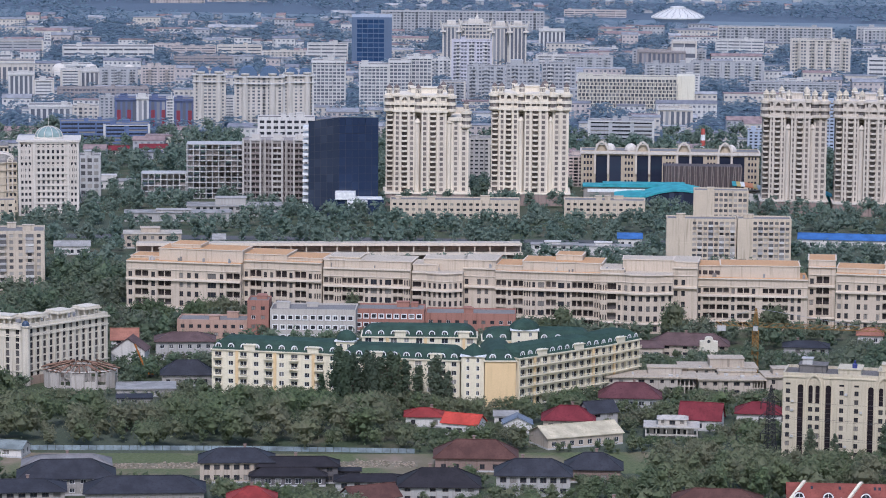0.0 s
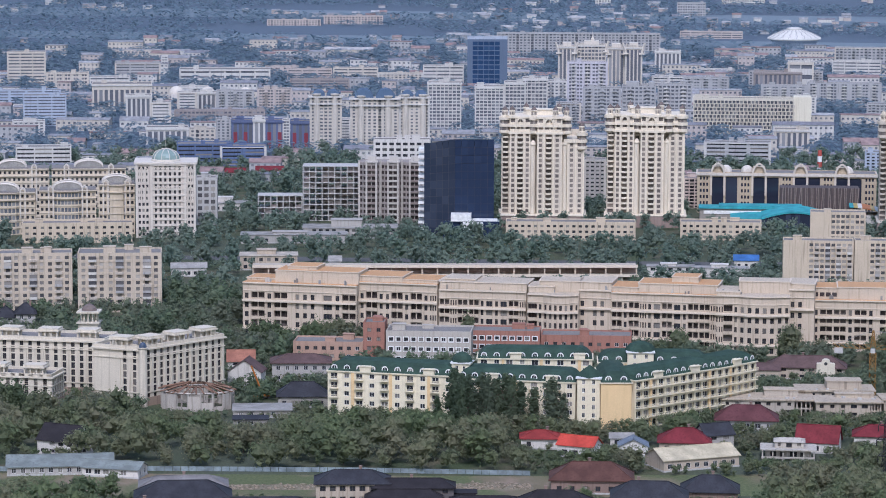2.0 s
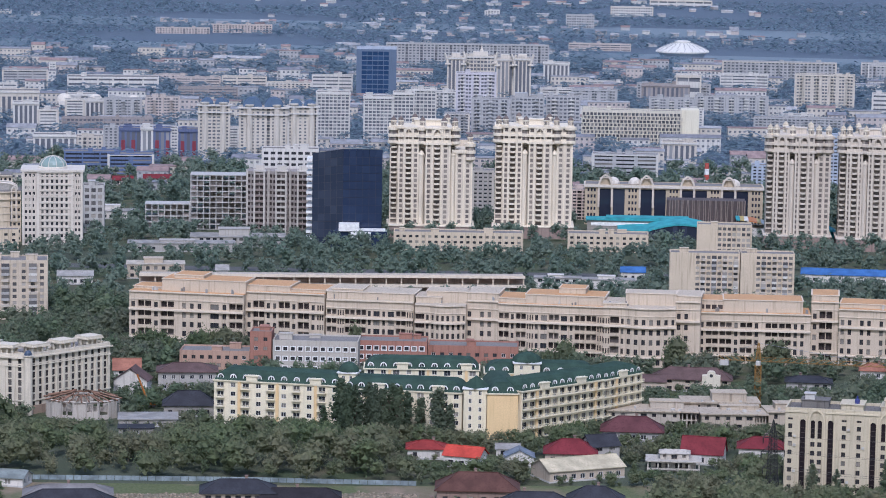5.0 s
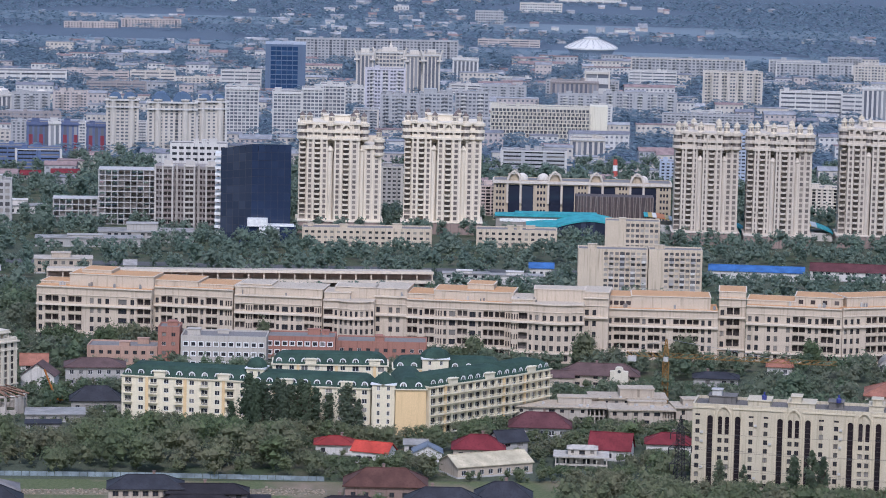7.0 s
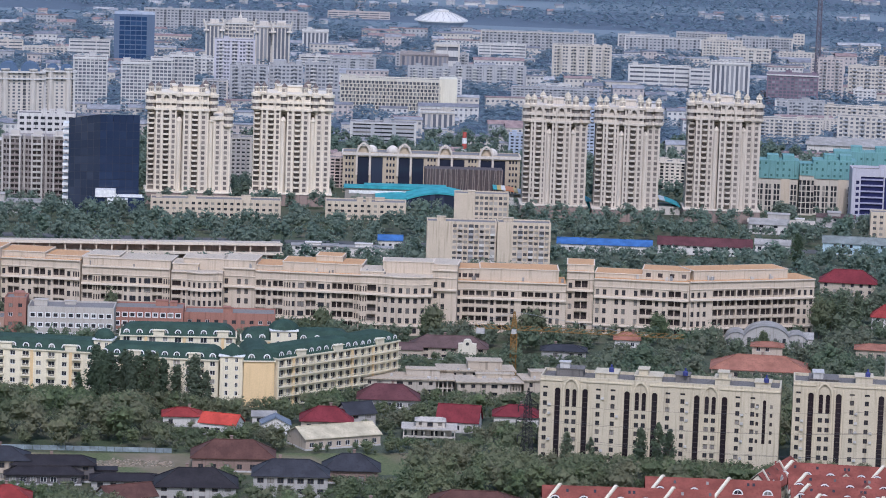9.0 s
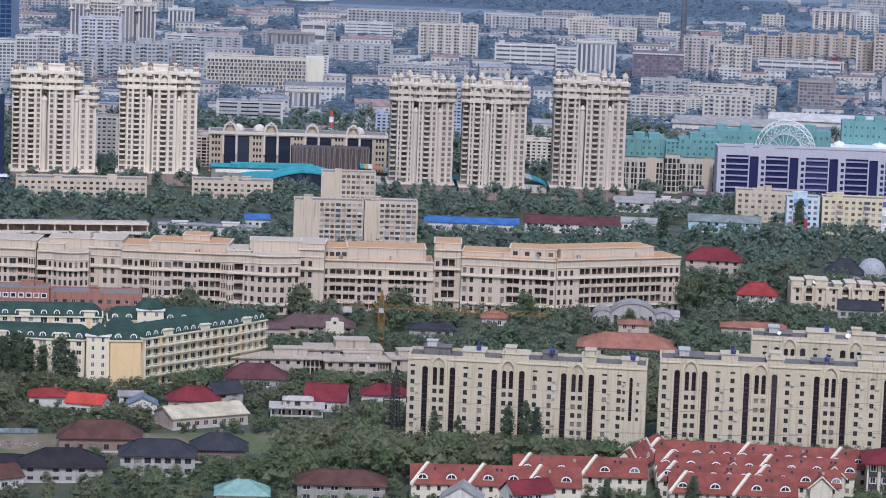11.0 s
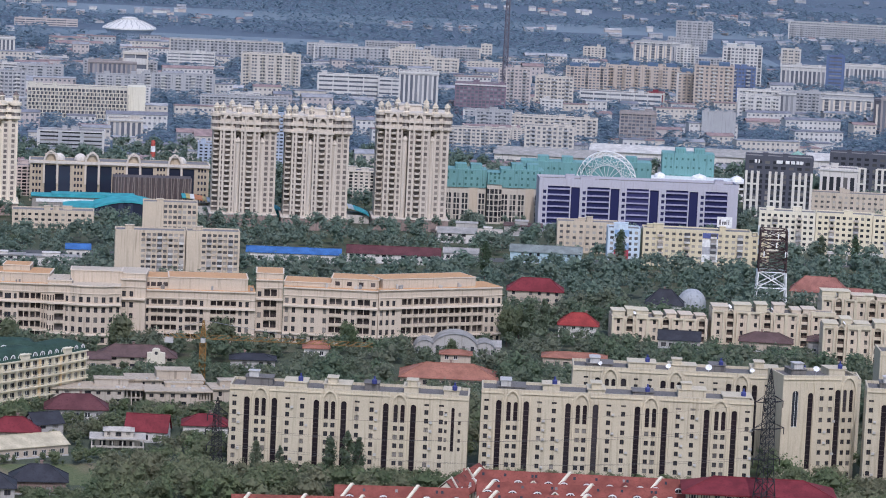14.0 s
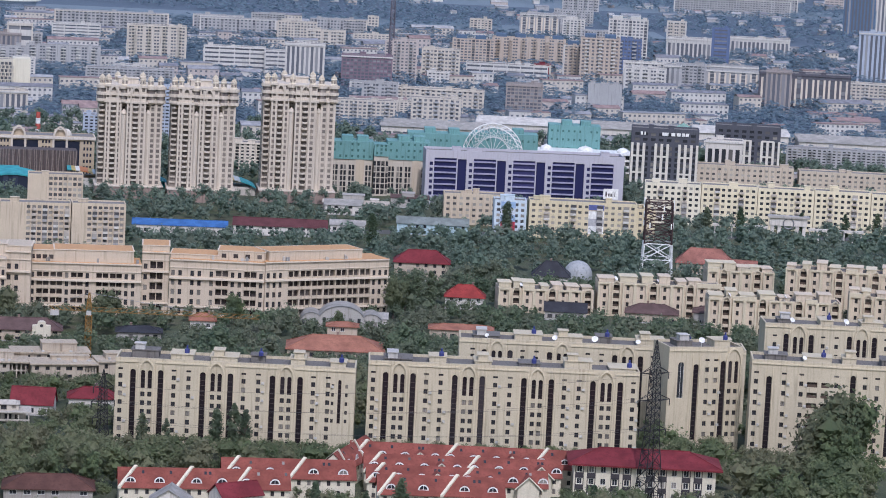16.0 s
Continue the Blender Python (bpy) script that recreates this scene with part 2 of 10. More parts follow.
def window_mesh(w, h, style):
    """Glass and frame of one window, in the opening's back plane; origin at the middle of its sill."""
    key = (round(w, 2), round(h, 2), style)
    if key in WINDOWS:
        return WINDOWS[key]
    g = Geo()
    g.face((-w / 2, 0, 0), (w / 2, 0, 0), (w / 2, 0, h), (-w / 2, 0, h))
    frame_mat = FRAME_WHITE if style in ("white", "loggia_white") else FRAME_DARK
    pane_mat = {"strip": STRIP_PANE, "loggia": DIM_PANE, "deep": DIM_PANE}.get(style, PANE)
    if style != "bare":
        g.k = 1
        t = 0.09
        for x0, x1, z0, z1 in ((-w / 2, w / 2, 0, t), (-w / 2, w / 2, h - t, h), (-w / 2, -w / 2 + t, t, h - t), (w / 2 - t, w / 2, t, h - t)):
            g.box(x0, -0.08, z0, x1, -0.01, z1)
        posts = max(1, round(w / 1.1)) if style != "strip" else 1
        for i in range(1, posts + (style != "strip" and posts == 1)):
            x = -w / 2 + w * i / max(posts, 2)
            g.box(x - 0.04, -0.07, t, x + 0.04, -0.01, h - t)
        if style == "strip":
            for i in range(1, int(h / 1.5)):
                g.box(-w / 2 + t, -0.05, i * 1.5, w / 2 - t, -0.01, i * 1.5 + 0.08)
        if style in ("loggia", "loggia_white"):
            g.box(-w / 2, -0.24, 0.0, w / 2, -0.18, 0.95)
    if style == "deep":   # a loggia with its front pier and parapet
        g.k = 2
        if w > 3.5:
            g.box(-0.16, -1.2, 0.8, 0.16, -0.9, h)
        g.box(-w / 2 - 0.1, -1.62, -0.28, w / 2 + 0.1, -1.22, 0.1, True)
        g.box(-w / 2, -1.55, 0.1, w / 2, -1.45, 0.78)
        g.box(-w / 2 - 0.1, -1.62, 0.78, w / 2 + 0.1, -1.40, 0.92, True)
    WINDOWS[key] = mesh("window", g, pane_mat, frame_mat, *((stucco("beige_stone_cladding", (0.515, 0.432, 0.335), 0.2),) if style == "deep" else ()))
    return WINDOWS[key]


def glazed_wall(T, geo, p0, p1, z0, z1, opens, depth=0.3, joined=None):
    """A wall with openings; each opening gets a window: a part of its own, or a pane in the joined mesh."""
    geo.wall(p0, p1, z0, z1, opens, depth)
    (xa, ya), (xb, yb) = p0, p1
    length = math.hypot(xb - xa, yb - ya)
    ux, uy = (xb - xa) / length, (yb - ya) / length
    turn = math.degrees(math.atan2(uy, ux))
    for o in opens:
        s = (o[0] + o[1]) / 2
        back = o[5] if len(o) > 5 else depth
        x, y = xa + ux * s - uy * back, ya + uy * s + ux * back
        if joined is None:
            style = o[4] if len(o) > 4 else "dark"
            part("window", window_mesh(o[1] - o[0], o[3] - o[2], style), None, T, m=pose(x, y, o[2], 0, 0, turn))
        else:
            hw = (o[1] - o[0]) / 2
            joined.face((x - ux * hw, y - uy * hw, o[2]), (x + ux * hw, y + uy * hw, o[2]), (x + ux * hw, y + uy * hw, o[3]), (x - ux * hw, y - uy * hw, o[3]))


def grid(L, bays, w, floors, sill, h, z0, step, style="dark", inset=0.0, skip=0.0, rnd=random.Random(1)):
    """A regular field of windows over a wall of length L."""
    out = []
    pitch = (L - 2 * inset) / bays
    if w > pitch * 0.92:
        w = pitch * 0.92
    for k in range(floors):
        for i in range(bays):
            if skip and rnd.random() < skip:
                continue
            c = inset + pitch * (i + 0.5)
            out.append((c - w / 2, c + w / 2, z0 + k * step + sill, z0 + k * step + sill + h, style))
    return out


def flat_top(T, W, D, H, mat, edge=0.5, rise=0.7, roofing=None, clutter=0, seed=1, x0=0.0, y0=0.0, one=False):
    """A flat roof deck inside a parapet, with stair heads and vents on it."""
    g = Geo()
    for a in ((x0, y0, x0 + W, y0 + edge), (x0, y0 + D - edge, x0 + W, y0 + D), (x0, y0 + edge, x0 + edge, y0 + D - edge), (x0 + W - edge, y0 + edge, x0 + W, y0 + D - edge)):
        g.box(a[0], a[1], H - 0.004, a[2], a[3], H + rise)
    if not one:
        part("parapet", g, mat, T)
        g = Geo()
    g.k = 1 if one else 0
    g.box(x0 + edge, y0 + edge, H - 0.3, x0 + W - edge, y0 + D - edge, H + 0.05)
    part("roof", g, (mat, roofing or BITUMEN) if one else roofing or BITUMEN, T)
    r = random.Random(seed)
    for i in range(clutter):
        w, d, h = r.uniform(2.5, 5), r.uniform(2.5, 4), r.uniform(1.2, 2.6)
        if W < w + 3 or D < d + 2:
            continue
        x, y = x0 + r.uniform(1, W - w - 1), y0 + r.uniform(1, D - d - 0.8)
        g = Geo()
        g.box(x, y, H + 0.05, x + w, y + d, H + h)
        g.box(x - 0.2, y - 0.2, H + h, x + w + 0.2, y + d + 0.2, H + h + 0.15, True)
        part("stair_head" if h > 1.8 else "vent_housing", g, mat, T)

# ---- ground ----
# Far grass: distance haze put into the base colour as a blue tint.
PARKLAND = stucco("hazed_grassland", (0.096, 0.128, 0.168), 0.18, 0.95)


def plain():
    """One sheet of ground to the horizon, flat, raised far off to fill the camera's view."""
    g = Geo()
    ys = [-600, 0, 600, 1200, 1800, 2600, 3400, 4000, 4400, 4700, 5000, 5300]
    for a, b in zip(ys, ys[1:]):
        za, zb = (34 * max(0, (v - 4000) / 1300) ** 2 for v in (a, b))
        # Ground past 2600 m takes the grass colour with haze in it.
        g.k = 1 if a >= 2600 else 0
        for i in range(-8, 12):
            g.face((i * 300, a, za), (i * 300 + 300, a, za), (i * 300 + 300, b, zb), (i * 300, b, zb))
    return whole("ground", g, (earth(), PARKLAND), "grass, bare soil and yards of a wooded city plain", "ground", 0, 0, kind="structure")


plain()


def strip(name, pts, width, mat, label, z=0.03):
    """A level band of road or yard along a line of plan points."""
    g = Geo()
    P = [Vector(p) for p in pts]
    side = []
    for i, p in enumerate(P):
        d = (P[min(i + 1, len(P) - 1)] - P[max(i - 1, 0)]).normalized()
        side.append(Vector((-d.y, d.x)) * width / 2)
    for i in range(len(P) - 1):
        a, b, s, t = P[i], P[i + 1], side[i], side[i + 1]
        g.face((a.x - s.x, a.y - s.y, z), (b.x - t.x, b.y - t.y, z), (b.x + t.x, b.y + t.y, z), (a.x + s.x, a.y + s.y, z))
    return whole(name, g, mat, label, "road", 0, 0, kind="structure")


ASPHALT = stucco("asphalt", (0.10, 0.10, 0.10), 0.3, 0.95)
def rough_field():
    """Grass, weeds and bare brown earth in patches."""
    m, nt, b = shader("dry_field", 0.95)
    mid = place_noise(nt, 0.10, (1, 0.5, 1), 5.0, 0.45, 0.58)
    fine = place_noise(nt, 0.9, (1, 1, 1), 5.0, 0.35, 0.65)
    broad = place_noise(nt, 0.035, (1, 0.5, 1), 3.0, 0.48, 0.6)
    col = mixed(nt, fine, (0.085, 0.105, 0.045), (0.13, 0.145, 0.065))
    col = mixed(nt, broad, col, mixed(nt, mid, (0.17, 0.145, 0.09), (0.24, 0.185, 0.13)))
    nt.links.new(col, b.inputs["Base Color"])
    bumped(nt, b, fine, 0.5, 0.3)
    return m


FIELD = rough_field()
# Pale far fields, with blue distance haze put into the colour.
HAZED_FIELD = stucco("hazed_field", (0.165, 0.21, 0.245), 0.12, 0.95)
RUBBLE = stucco("rubble_soil", (0.19, 0.165, 0.115), 0.4, 0.95)
strip("road", [(-260, 1425), (60, 1415), (330, 1425), (620, 1440)], 14, ASPHALT, "grey asphalt avenue behind the trees")
strip("field", [(-190, 893), (-120, 895), (-20, 897), (70, 905)], 32, FIELD, "open dry grass field beside the long fence", 0.02)
strip("field", [(60, 893), (120, 888)], 16, FIELD, "grass plot behind the brown-roofed houses", 0.025)
strip("field", [(300, 1905), (300, 2900), (300, 3900)], 3600, PARKLAND, "grassland and yards between far city blocks, haze painted in", 0.04)
strip("field", [(900, 3050), (-700, 3300)], 130, HAZED_FIELD, "pale far field between suburbs, haze painted in", 0.08)
strip("field", [(1700, 3500), (-1100, 3850)], 200, HAZED_FIELD, "pale far field between woods, haze painted in", 0.08)


def rubble_heap(x, y, L, B, H):
    """A low bank of broken masonry and soil: stones without number."""
    r = random.Random(9)
    g = Geo()
    n = 14
    def top(u, v):
        return max(0.0, H * (1 - abs(v) ** 1.7) * (1 - abs(u) ** 2) * (0.6 + 0.4 * math.sin(u * 9 + x) * math.cos(v * 4 + u * 5)) * (0.8 + 0.2 * math.sin(u * 23)))
    for i in range(n * 2):
        for k in range(n // 2):
            c = [(-1 + (i + a) / n, -1 + 4 * (k + b) / n) for a, b in ((0, 0), (1, 0), (1, 1), (0, 1))]
            g.face(*[(u * L / 2, v * B / 2, top(u, v)) for u, v in c])
    for i in range(420):
        u, v, s = r.uniform(-0.97, 0.97), r.uniform(-0.9, 0.9), r.uniform(0.12, 0.45)
        px, py, z, a = u * L / 2, v * B / 2, top(u, v), r.uniform(0, 3)
        c, d = math.cos(a) * s, math.sin(a) * s
        k = r.uniform(0.4, 0.8) * s
        ring = [(px + c, py + d), (px - d, py + c), (px - c, py - d), (px + d, py - c)]
        g.k = r.choice((0, 1))
        g.prism(ring, z - 0.05, z + k)
    whole("rubble_heap", g, (RUBBLE, stucco("broken_masonry", (0.34, 0.27, 0.20), 0.35)), "long heap of pale rubble and soil on the field", "rubble", x, y, 3, 0.02, kind="stuff")


rubble_heap(-22.0, 897.0, 30.0, 9.0, 1.5)
rubble_heap(-78.0, 893.0, 42.0, 8.0, 0.9)

# ---- houses ----
TOLD = {"slate": "slate-grey", "dark": "near-black", "ash": "ash-grey", "red": "bright red", "scarlet": "scarlet", "terra": "terracotta",
        "pale": "pale grey metal", "cream": "cream metal", "azure": "bright blue metal", "metal": "grey-green metal", "umber": "dark brown",
        "stone": "grey stone", "tan": "tan", "brick": "brown brick", "dark_w": "dark", "aqua": "pale blue"}


def told(roof, wall, shape, what):
    return "%s %s with a %s %s roof" % (TOLD.get(wall, wall), what, TOLD.get(roof, roof), shape)


def house_walls(T, W, D, h, wall, e, seed):
    r = random.Random(seed)
    floors = max(1, round(h / 3.0))
    step = h / floors
    g = Geo()
    panes = Geo() if T.location.y > 1250 else None   # far sheds: panes joined
    c = [(e, e), (W - e, e), (W - e, D - e), (e, D - e)]
    style = r.choice(("white", "dark"))
    for i, (a, b) in enumerate(zip(c, c[1:] + c[:1])):
        L = math.dist(a, b)
        n = max(1, int(L / r.uniform(2.8, 3.8)))
        o = grid(L, n, r.uniform(1.3, 2.1), floors, 0.85, min(1.55, step - 1.25), 0, step, style, 0.6, 0.12, r) if i == 0 or i == (3 if T.location.x > 40 else 1) else []
        glazed_wall(T, g, a, b, 0, h, o, 0.2, panes)
    part("wall", g, wall_mat(wall), T)
    if panes and panes.f:
        tagged(part("window_panes", panes, PANE, T), kind="stuff")
    g = Geo()
    g.box(e - 0.12, e - 0.12, 0, W - e + 0.12, D - e + 0.12, 0.5)
    part("plinth", g, CONCRETE, T)


def hip_house(x, y, rot, W, D, h, rise, roof, wall):
    T = thing("house", told(roof, wall, "hipped", "house"), "house", x, y, rot, W, D, h + rise, low=0.42)
    seed = int(abs(x * 7 + y))
    r = random.Random(seed)
    e = 0.7
    house_walls(T, W, D, h, wall, e, seed)
    g = Geo()
    k = min(W, D) / 2
    a, b, c, d = (0, 0, h), (W, 0, h), (W, D, h), (0, D, h)
    long_x = W >= D
    p, q = ((k, D / 2, h + rise), (W - k, D / 2, h + rise)) if long_x else ((W / 2, k, h + rise), (W / 2, D - k, h + rise))
    if long_x:
        faces = [(a, b, q, p), (c, d, p, q), (d, a, p), (b, c, q)]
    else:
        faces = [(a, b, p), (b, c, q, p), (c, d, q), (d, a, p, q)]
    for f in faces:
        g.face(*f)
    low = 0.22
    for s, t in ((a, b), (b, c), (c, d), (d, a)):
        g.face((s[0], s[1], h - low), (t[0], t[1], h - low), t, s)
    g.face((0, 0, h - low), (0, D, h - low), (W, D, h - low), (W, 0, h - low))
    top = part("roof", g, roof_mat(roof), T)
    g = Geo()
    for s, t in ((p, q), (a, p), (b, q if long_x else p), (c, q), (d, p if long_x else q)):
        if math.dist(s, t) > 0.3:
            g.beam((s[0], s[1], s[2] + 0.05), (t[0], t[1], t[2] + 0.05), 0.16)
    part("ridge_cap", g, roof_mat(roof), top)
    if r.random() < 0.6:
        cx, cy = W * r.uniform(0.3, 0.7), D * 0.6
        g = Geo()
        g.box(cx, cy, h, cx + 0.8, cy + 0.8, h + rise + 0.7)
        g.box(cx - 0.12, cy - 0.12, h + rise + 0.7, cx + 0.92, cy + 0.92, h + rise + 0.85, True)
        part("chimney", g, wall_mat("brick"), top)
    return T


def gable_house(x, y, rot, W, D, h, rise, roof, wall):
    T = thing("house", told(roof, wall, "gabled", "house" if W < 25 else "long shed"), "house" if W < 25 else "shed", x, y, rot, W, D, h + rise, low=0.42)
    e = 0.5
    house_walls(T, W, D, h, wall, e, int(abs(x * 5 + y)))
    g = Geo()
    for xx in (e, W - e):
        g.face((xx, e, h), (xx, D - e, h), (xx, D / 2, h + rise * (1 - 2 * e / D)))
    part("gable", g, wall_mat(wall), T)
    g = Geo()
    t = 0.18
    for s in (0, 1):
        y0, y1 = (0, D / 2) if s == 0 else (D, D / 2)
        g.face((0, y0, h), (W, y0, h), (W, y1, h + rise), (0, y1, h + rise))
        g.face((0, y0, h - t), (0, y1, h + rise - t), (W, y1, h + rise - t), (W, y0, h - t))
        g.face((0, y0, h - t), (W, y0, h - t), (W, y0, h), (0, y0, h))
        for xx in (0, W):
            g.face((xx, y0, h - t), (xx, y0, h), (xx, y1, h + rise), (xx, y1, h + rise - t))
    top = part("roof", g, roof_mat(roof), T)
    g = Geo()
    g.beam((0, D / 2, h + rise + 0.04), (W, D / 2, h + rise + 0.04), 0.15)
    part("ridge_cap", g, roof_mat(roof), top)
    return T


def flat_house(x, y, rot, W, D, h, rise, roof, wall):
    T = thing("house", "low %s building with a %s flat roof" % (TOLD.get(wall, wall), TOLD.get(roof, roof)), "building", x, y, rot, W, D, h + rise, low=0.7)
    house_walls(T, W, D, h, wall, 0.4, int(abs(x * 3 + y)))
    g = Geo()
    g.box(0, 0, h, W, D, h + 0.35, True)
    part("roof", g, roof_mat(roof), T)
    if rise > 1.0:
        g = Geo()
        g.box(W * 0.3, D * 0.3, h + 0.35, W * 0.62, D * 0.8, h + rise)
        g.box(W * 0.3 - 0.3, D * 0.3 - 0.3, h + rise, W * 0.62 + 0.3, D * 0.8 + 0.3, h + rise + 0.2, True)
        part("upper_storey", g, wall_mat(wall), T)
    return T


# ---- city blocks in the distance ----
def slab(x, y, rot, W, D, H, floors, style, colour):
    """A mid-rise block whose windows are small with distance: real openings, with the panes joined."""
    seed = int(abs(x * 3 + y * 7))
    r = random.Random(seed)
    kinds = {"grid": "apartment block", "ribbon": "office block with ribbon windows", "strip": "block with upright window strips",
             "column": "public building with tall columns", "plain": "hall with plain walls", "crown": "apartment tower with drums and dark vaulted crowns",
             "frame": "tower with a grid of large windows", "panels": "office with pale upright window panels"}
    # Blocks past 1750 m take the wall tones with haze in them.
    paint = "hazed " + colour if y > 1750 and "hazed " + colour in WALLS else colour
    T = thing("city_block", "%s %d-storey %s" % (colour.replace("frame", " concrete frame").replace("bluered", "blue and red"), floors, kinds[style]), "building",
              x, y, rot, W, D, H, low=0.25)
    wall, panes = Geo(), Geo()
    step = H / floors
    corners = [(0, 0), (W, 0), (W, D), (0, D)]
    kind = r.choice(("even", "even", "pairs", "loggias")) if style == "grid" else style
    pitch, wide, tall = r.uniform(2.9, 3.9), r.uniform(1.4, 2.1), r.uniform(0.42, 0.55)
    recess = []
    for i, (a, b) in enumerate(zip(corners, corners[1:] + corners[:1])):
        L = math.dist(a, b)
        o = []
        if i != 2 and style != "plain":
            if style == "ribbon":
                o = grid(L, max(1, round(L / 12)), 11.0, floors, step * 0.38, step * 0.4, 0, step, "", 0.5)
            elif style == "strip":
                o = grid(L, max(2, round(L / 4.0)), 2.0, 1, 2.0, H - 4.0, 0, H, "", 0.8)
            elif style == "column":
                o = grid(L, max(2, round(L / 4.2)), 2.4, 1, H * 0.14, H * 0.66, 0, H, "", 0.8)
            elif style == "frame":
                o = grid(L, max(2, round(L / 3.0)), 2.1, floors, step * 0.18, step * 0.64, 0, step, "", 0.7)
            elif style == "panels":
                o = grid(L, max(2, round(L / 8.5)), 3.2, floors, 0.25, step - 0.6, 0, step, "", 0.8) if i == 0 else grid(L, 2, 2.4, floors, 0.5, step - 1.0, 0, step, "", 0.8)
            elif kind == "pairs":
                for v in grid(L, max(1, round(L / (pitch * 2))), 3.9, floors, step * 0.28, step * tall, 0, step, "", 0.5):
                    m, h = (v[0] + v[1]) / 2, (v[1] - v[0]) / 2
                    o += [(v[0], m - h * 0.14, v[2], v[3]), (m + h * 0.14, v[1], v[2], v[3])]
            else:
                o = grid(L, max(2, round(L / pitch)), wide, floors, step * 0.28, step * tall, 0, step, "", 0.6)
                if kind in ("loggias", "crown") and i == 0:
                    n = max(2, round(L / pitch))
                    o = [(v[0] - 0.2, v[1] + 0.2, v[2] - step * 0.2, v[3] + step * 0.1, "", 1.1) if (j % n) % 4 == 1 else v for j, v in enumerate(o)]
        glazed_wall(T, wall, a, b, 0, H, o, 0.35, panes)
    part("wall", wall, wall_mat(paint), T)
    if panes.f:
        tagged(part("window_panes", panes, HAZED_PANE if y > 1900 else PANE, T), kind="stuff")
    if kind in ("even", "pairs") and style == "grid" and floors >= 6 and W > 15:
        g = Geo()
        n = max(1, round(W / 11))
        for i in range(n):
            c = W * (i + 0.5) / n
            for k in range(1, floors):
                g.box(c - 1.7, -1.1, k * step, c + 1.7, -0.003, k * step + step * 0.36, True)
        tagged(part("balcony_front", g, wall_mat(r.choice((paint, "hazed white", "hazed grey"))), T), kind="stuff")
    if style == "panels":
        g = Geo()
        n = max(2, round(W / 8.5))
        for i in range(n):
            c = 0.8 + (W - 1.6) * (i + 0.5) / n
            for s in (-1, 1):
                g.box(c + s * 2.4 - 0.8, -0.5, H * 0.05, c + s * 2.4 + 0.8, -0.003, H * 0.86)
        tagged(part("pale_panel", g, wall_mat("cream"), T), kind="stuff")
    if style in ("strip", "column", "frame", "panels"):
        g = Geo()
        g.box(-0.3, -0.5, H - 1.2, W + 0.3, D + 0.5, H - 0.2, True)
        part("cornice", g, wall_mat("hazed white" if colour not in ("black", "navy", "blueglass", "bluered", "brown") else colour), T)
    elif W > 12 and H > 8 and r.random() < 0.6:   # end piers and a string course
        g = Geo()
        for u in (0.0, W - 1.4):
            g.box(u, -0.5, 0, u + 1.4, -0.003, H + 0.4)
        g.box(1.41, -0.4, H - step * 0.25, W - 1.41, -0.003, H - 0.1, True)
        part("trim", g, wall_mat(r.choice(("hazed white", "hazed cream", paint))), T)
    if colour == "bluered":
        g = Geo()
        n = max(2, round(W / 4.0))
        for i in range(0, n, 2):
            c = 0.8 + (W - 1.6) * (i + 0.5) / n
            g.box(c - 1.2, -0.5, H * 0.1, c + 1.2, -0.003, H * 0.62)
        part("red_panel", g, wall_mat("crimson"), T)
    if style == "crown":
        g = Geo()
        for c in (W * 0.22, W * 0.78):
            g.turned(c, 0.8, [(2.2, 0), (2.2, H + 1.0), (2.8, H + 1.2), (2.8, H + 2.0), (0.0, H + 2.2)], 10)
        part("corner_drum", g, wall_mat("hazed cream"), T)
        g = Geo()
        for k in (floors - 2, floors):
            g.box(-0.8, -1.4, k * step - 0.5, W + 0.8, D * 0.6, k * step + 0.3, True)
        part("cornice", g, wall_mat("hazed white"), T)
        g = Geo()
        for c, rad in ((W * 0.28, W * 0.2), (W * 0.72, W * 0.2)):
            for i in range(8):
                p, q = math.pi * i / 8, math.pi * (i + 1) / 8
                g.face(*[(c - rad * math.cos(v), yy, H + rad * math.sin(v)) for v, yy in ((p, 2.0), (q, 2.0), (q, D - 1), (p, D - 1))])
            g.face(*[(c - rad * math.cos(math.pi * i / 8), 2.0, H + rad * math.sin(math.pi * i / 8)) for i in range(9)])
        part("vaulted_crown", g, wall_mat("blueglass"), T)
    flat_top(T, W, D, H, wall_mat(paint), 0.4, 0.6, clutter=2 if W > 14 else 1, seed=seed, one=True)
    if colour == "ochre" or (style == "grid" and floors >= 9 and r.random() < 0.35):
        g = Geo()
        for i in range(max(1, round(W / 16))):
            u = (i + 0.2) * 16
            g.box(u, 2.0, H + 0.06, min(u + 9, W - 1), D - 2, H + 3.2)
        part("attic", g, wall_mat("blueglass" if colour == "ochre" else paint), T)
    return T


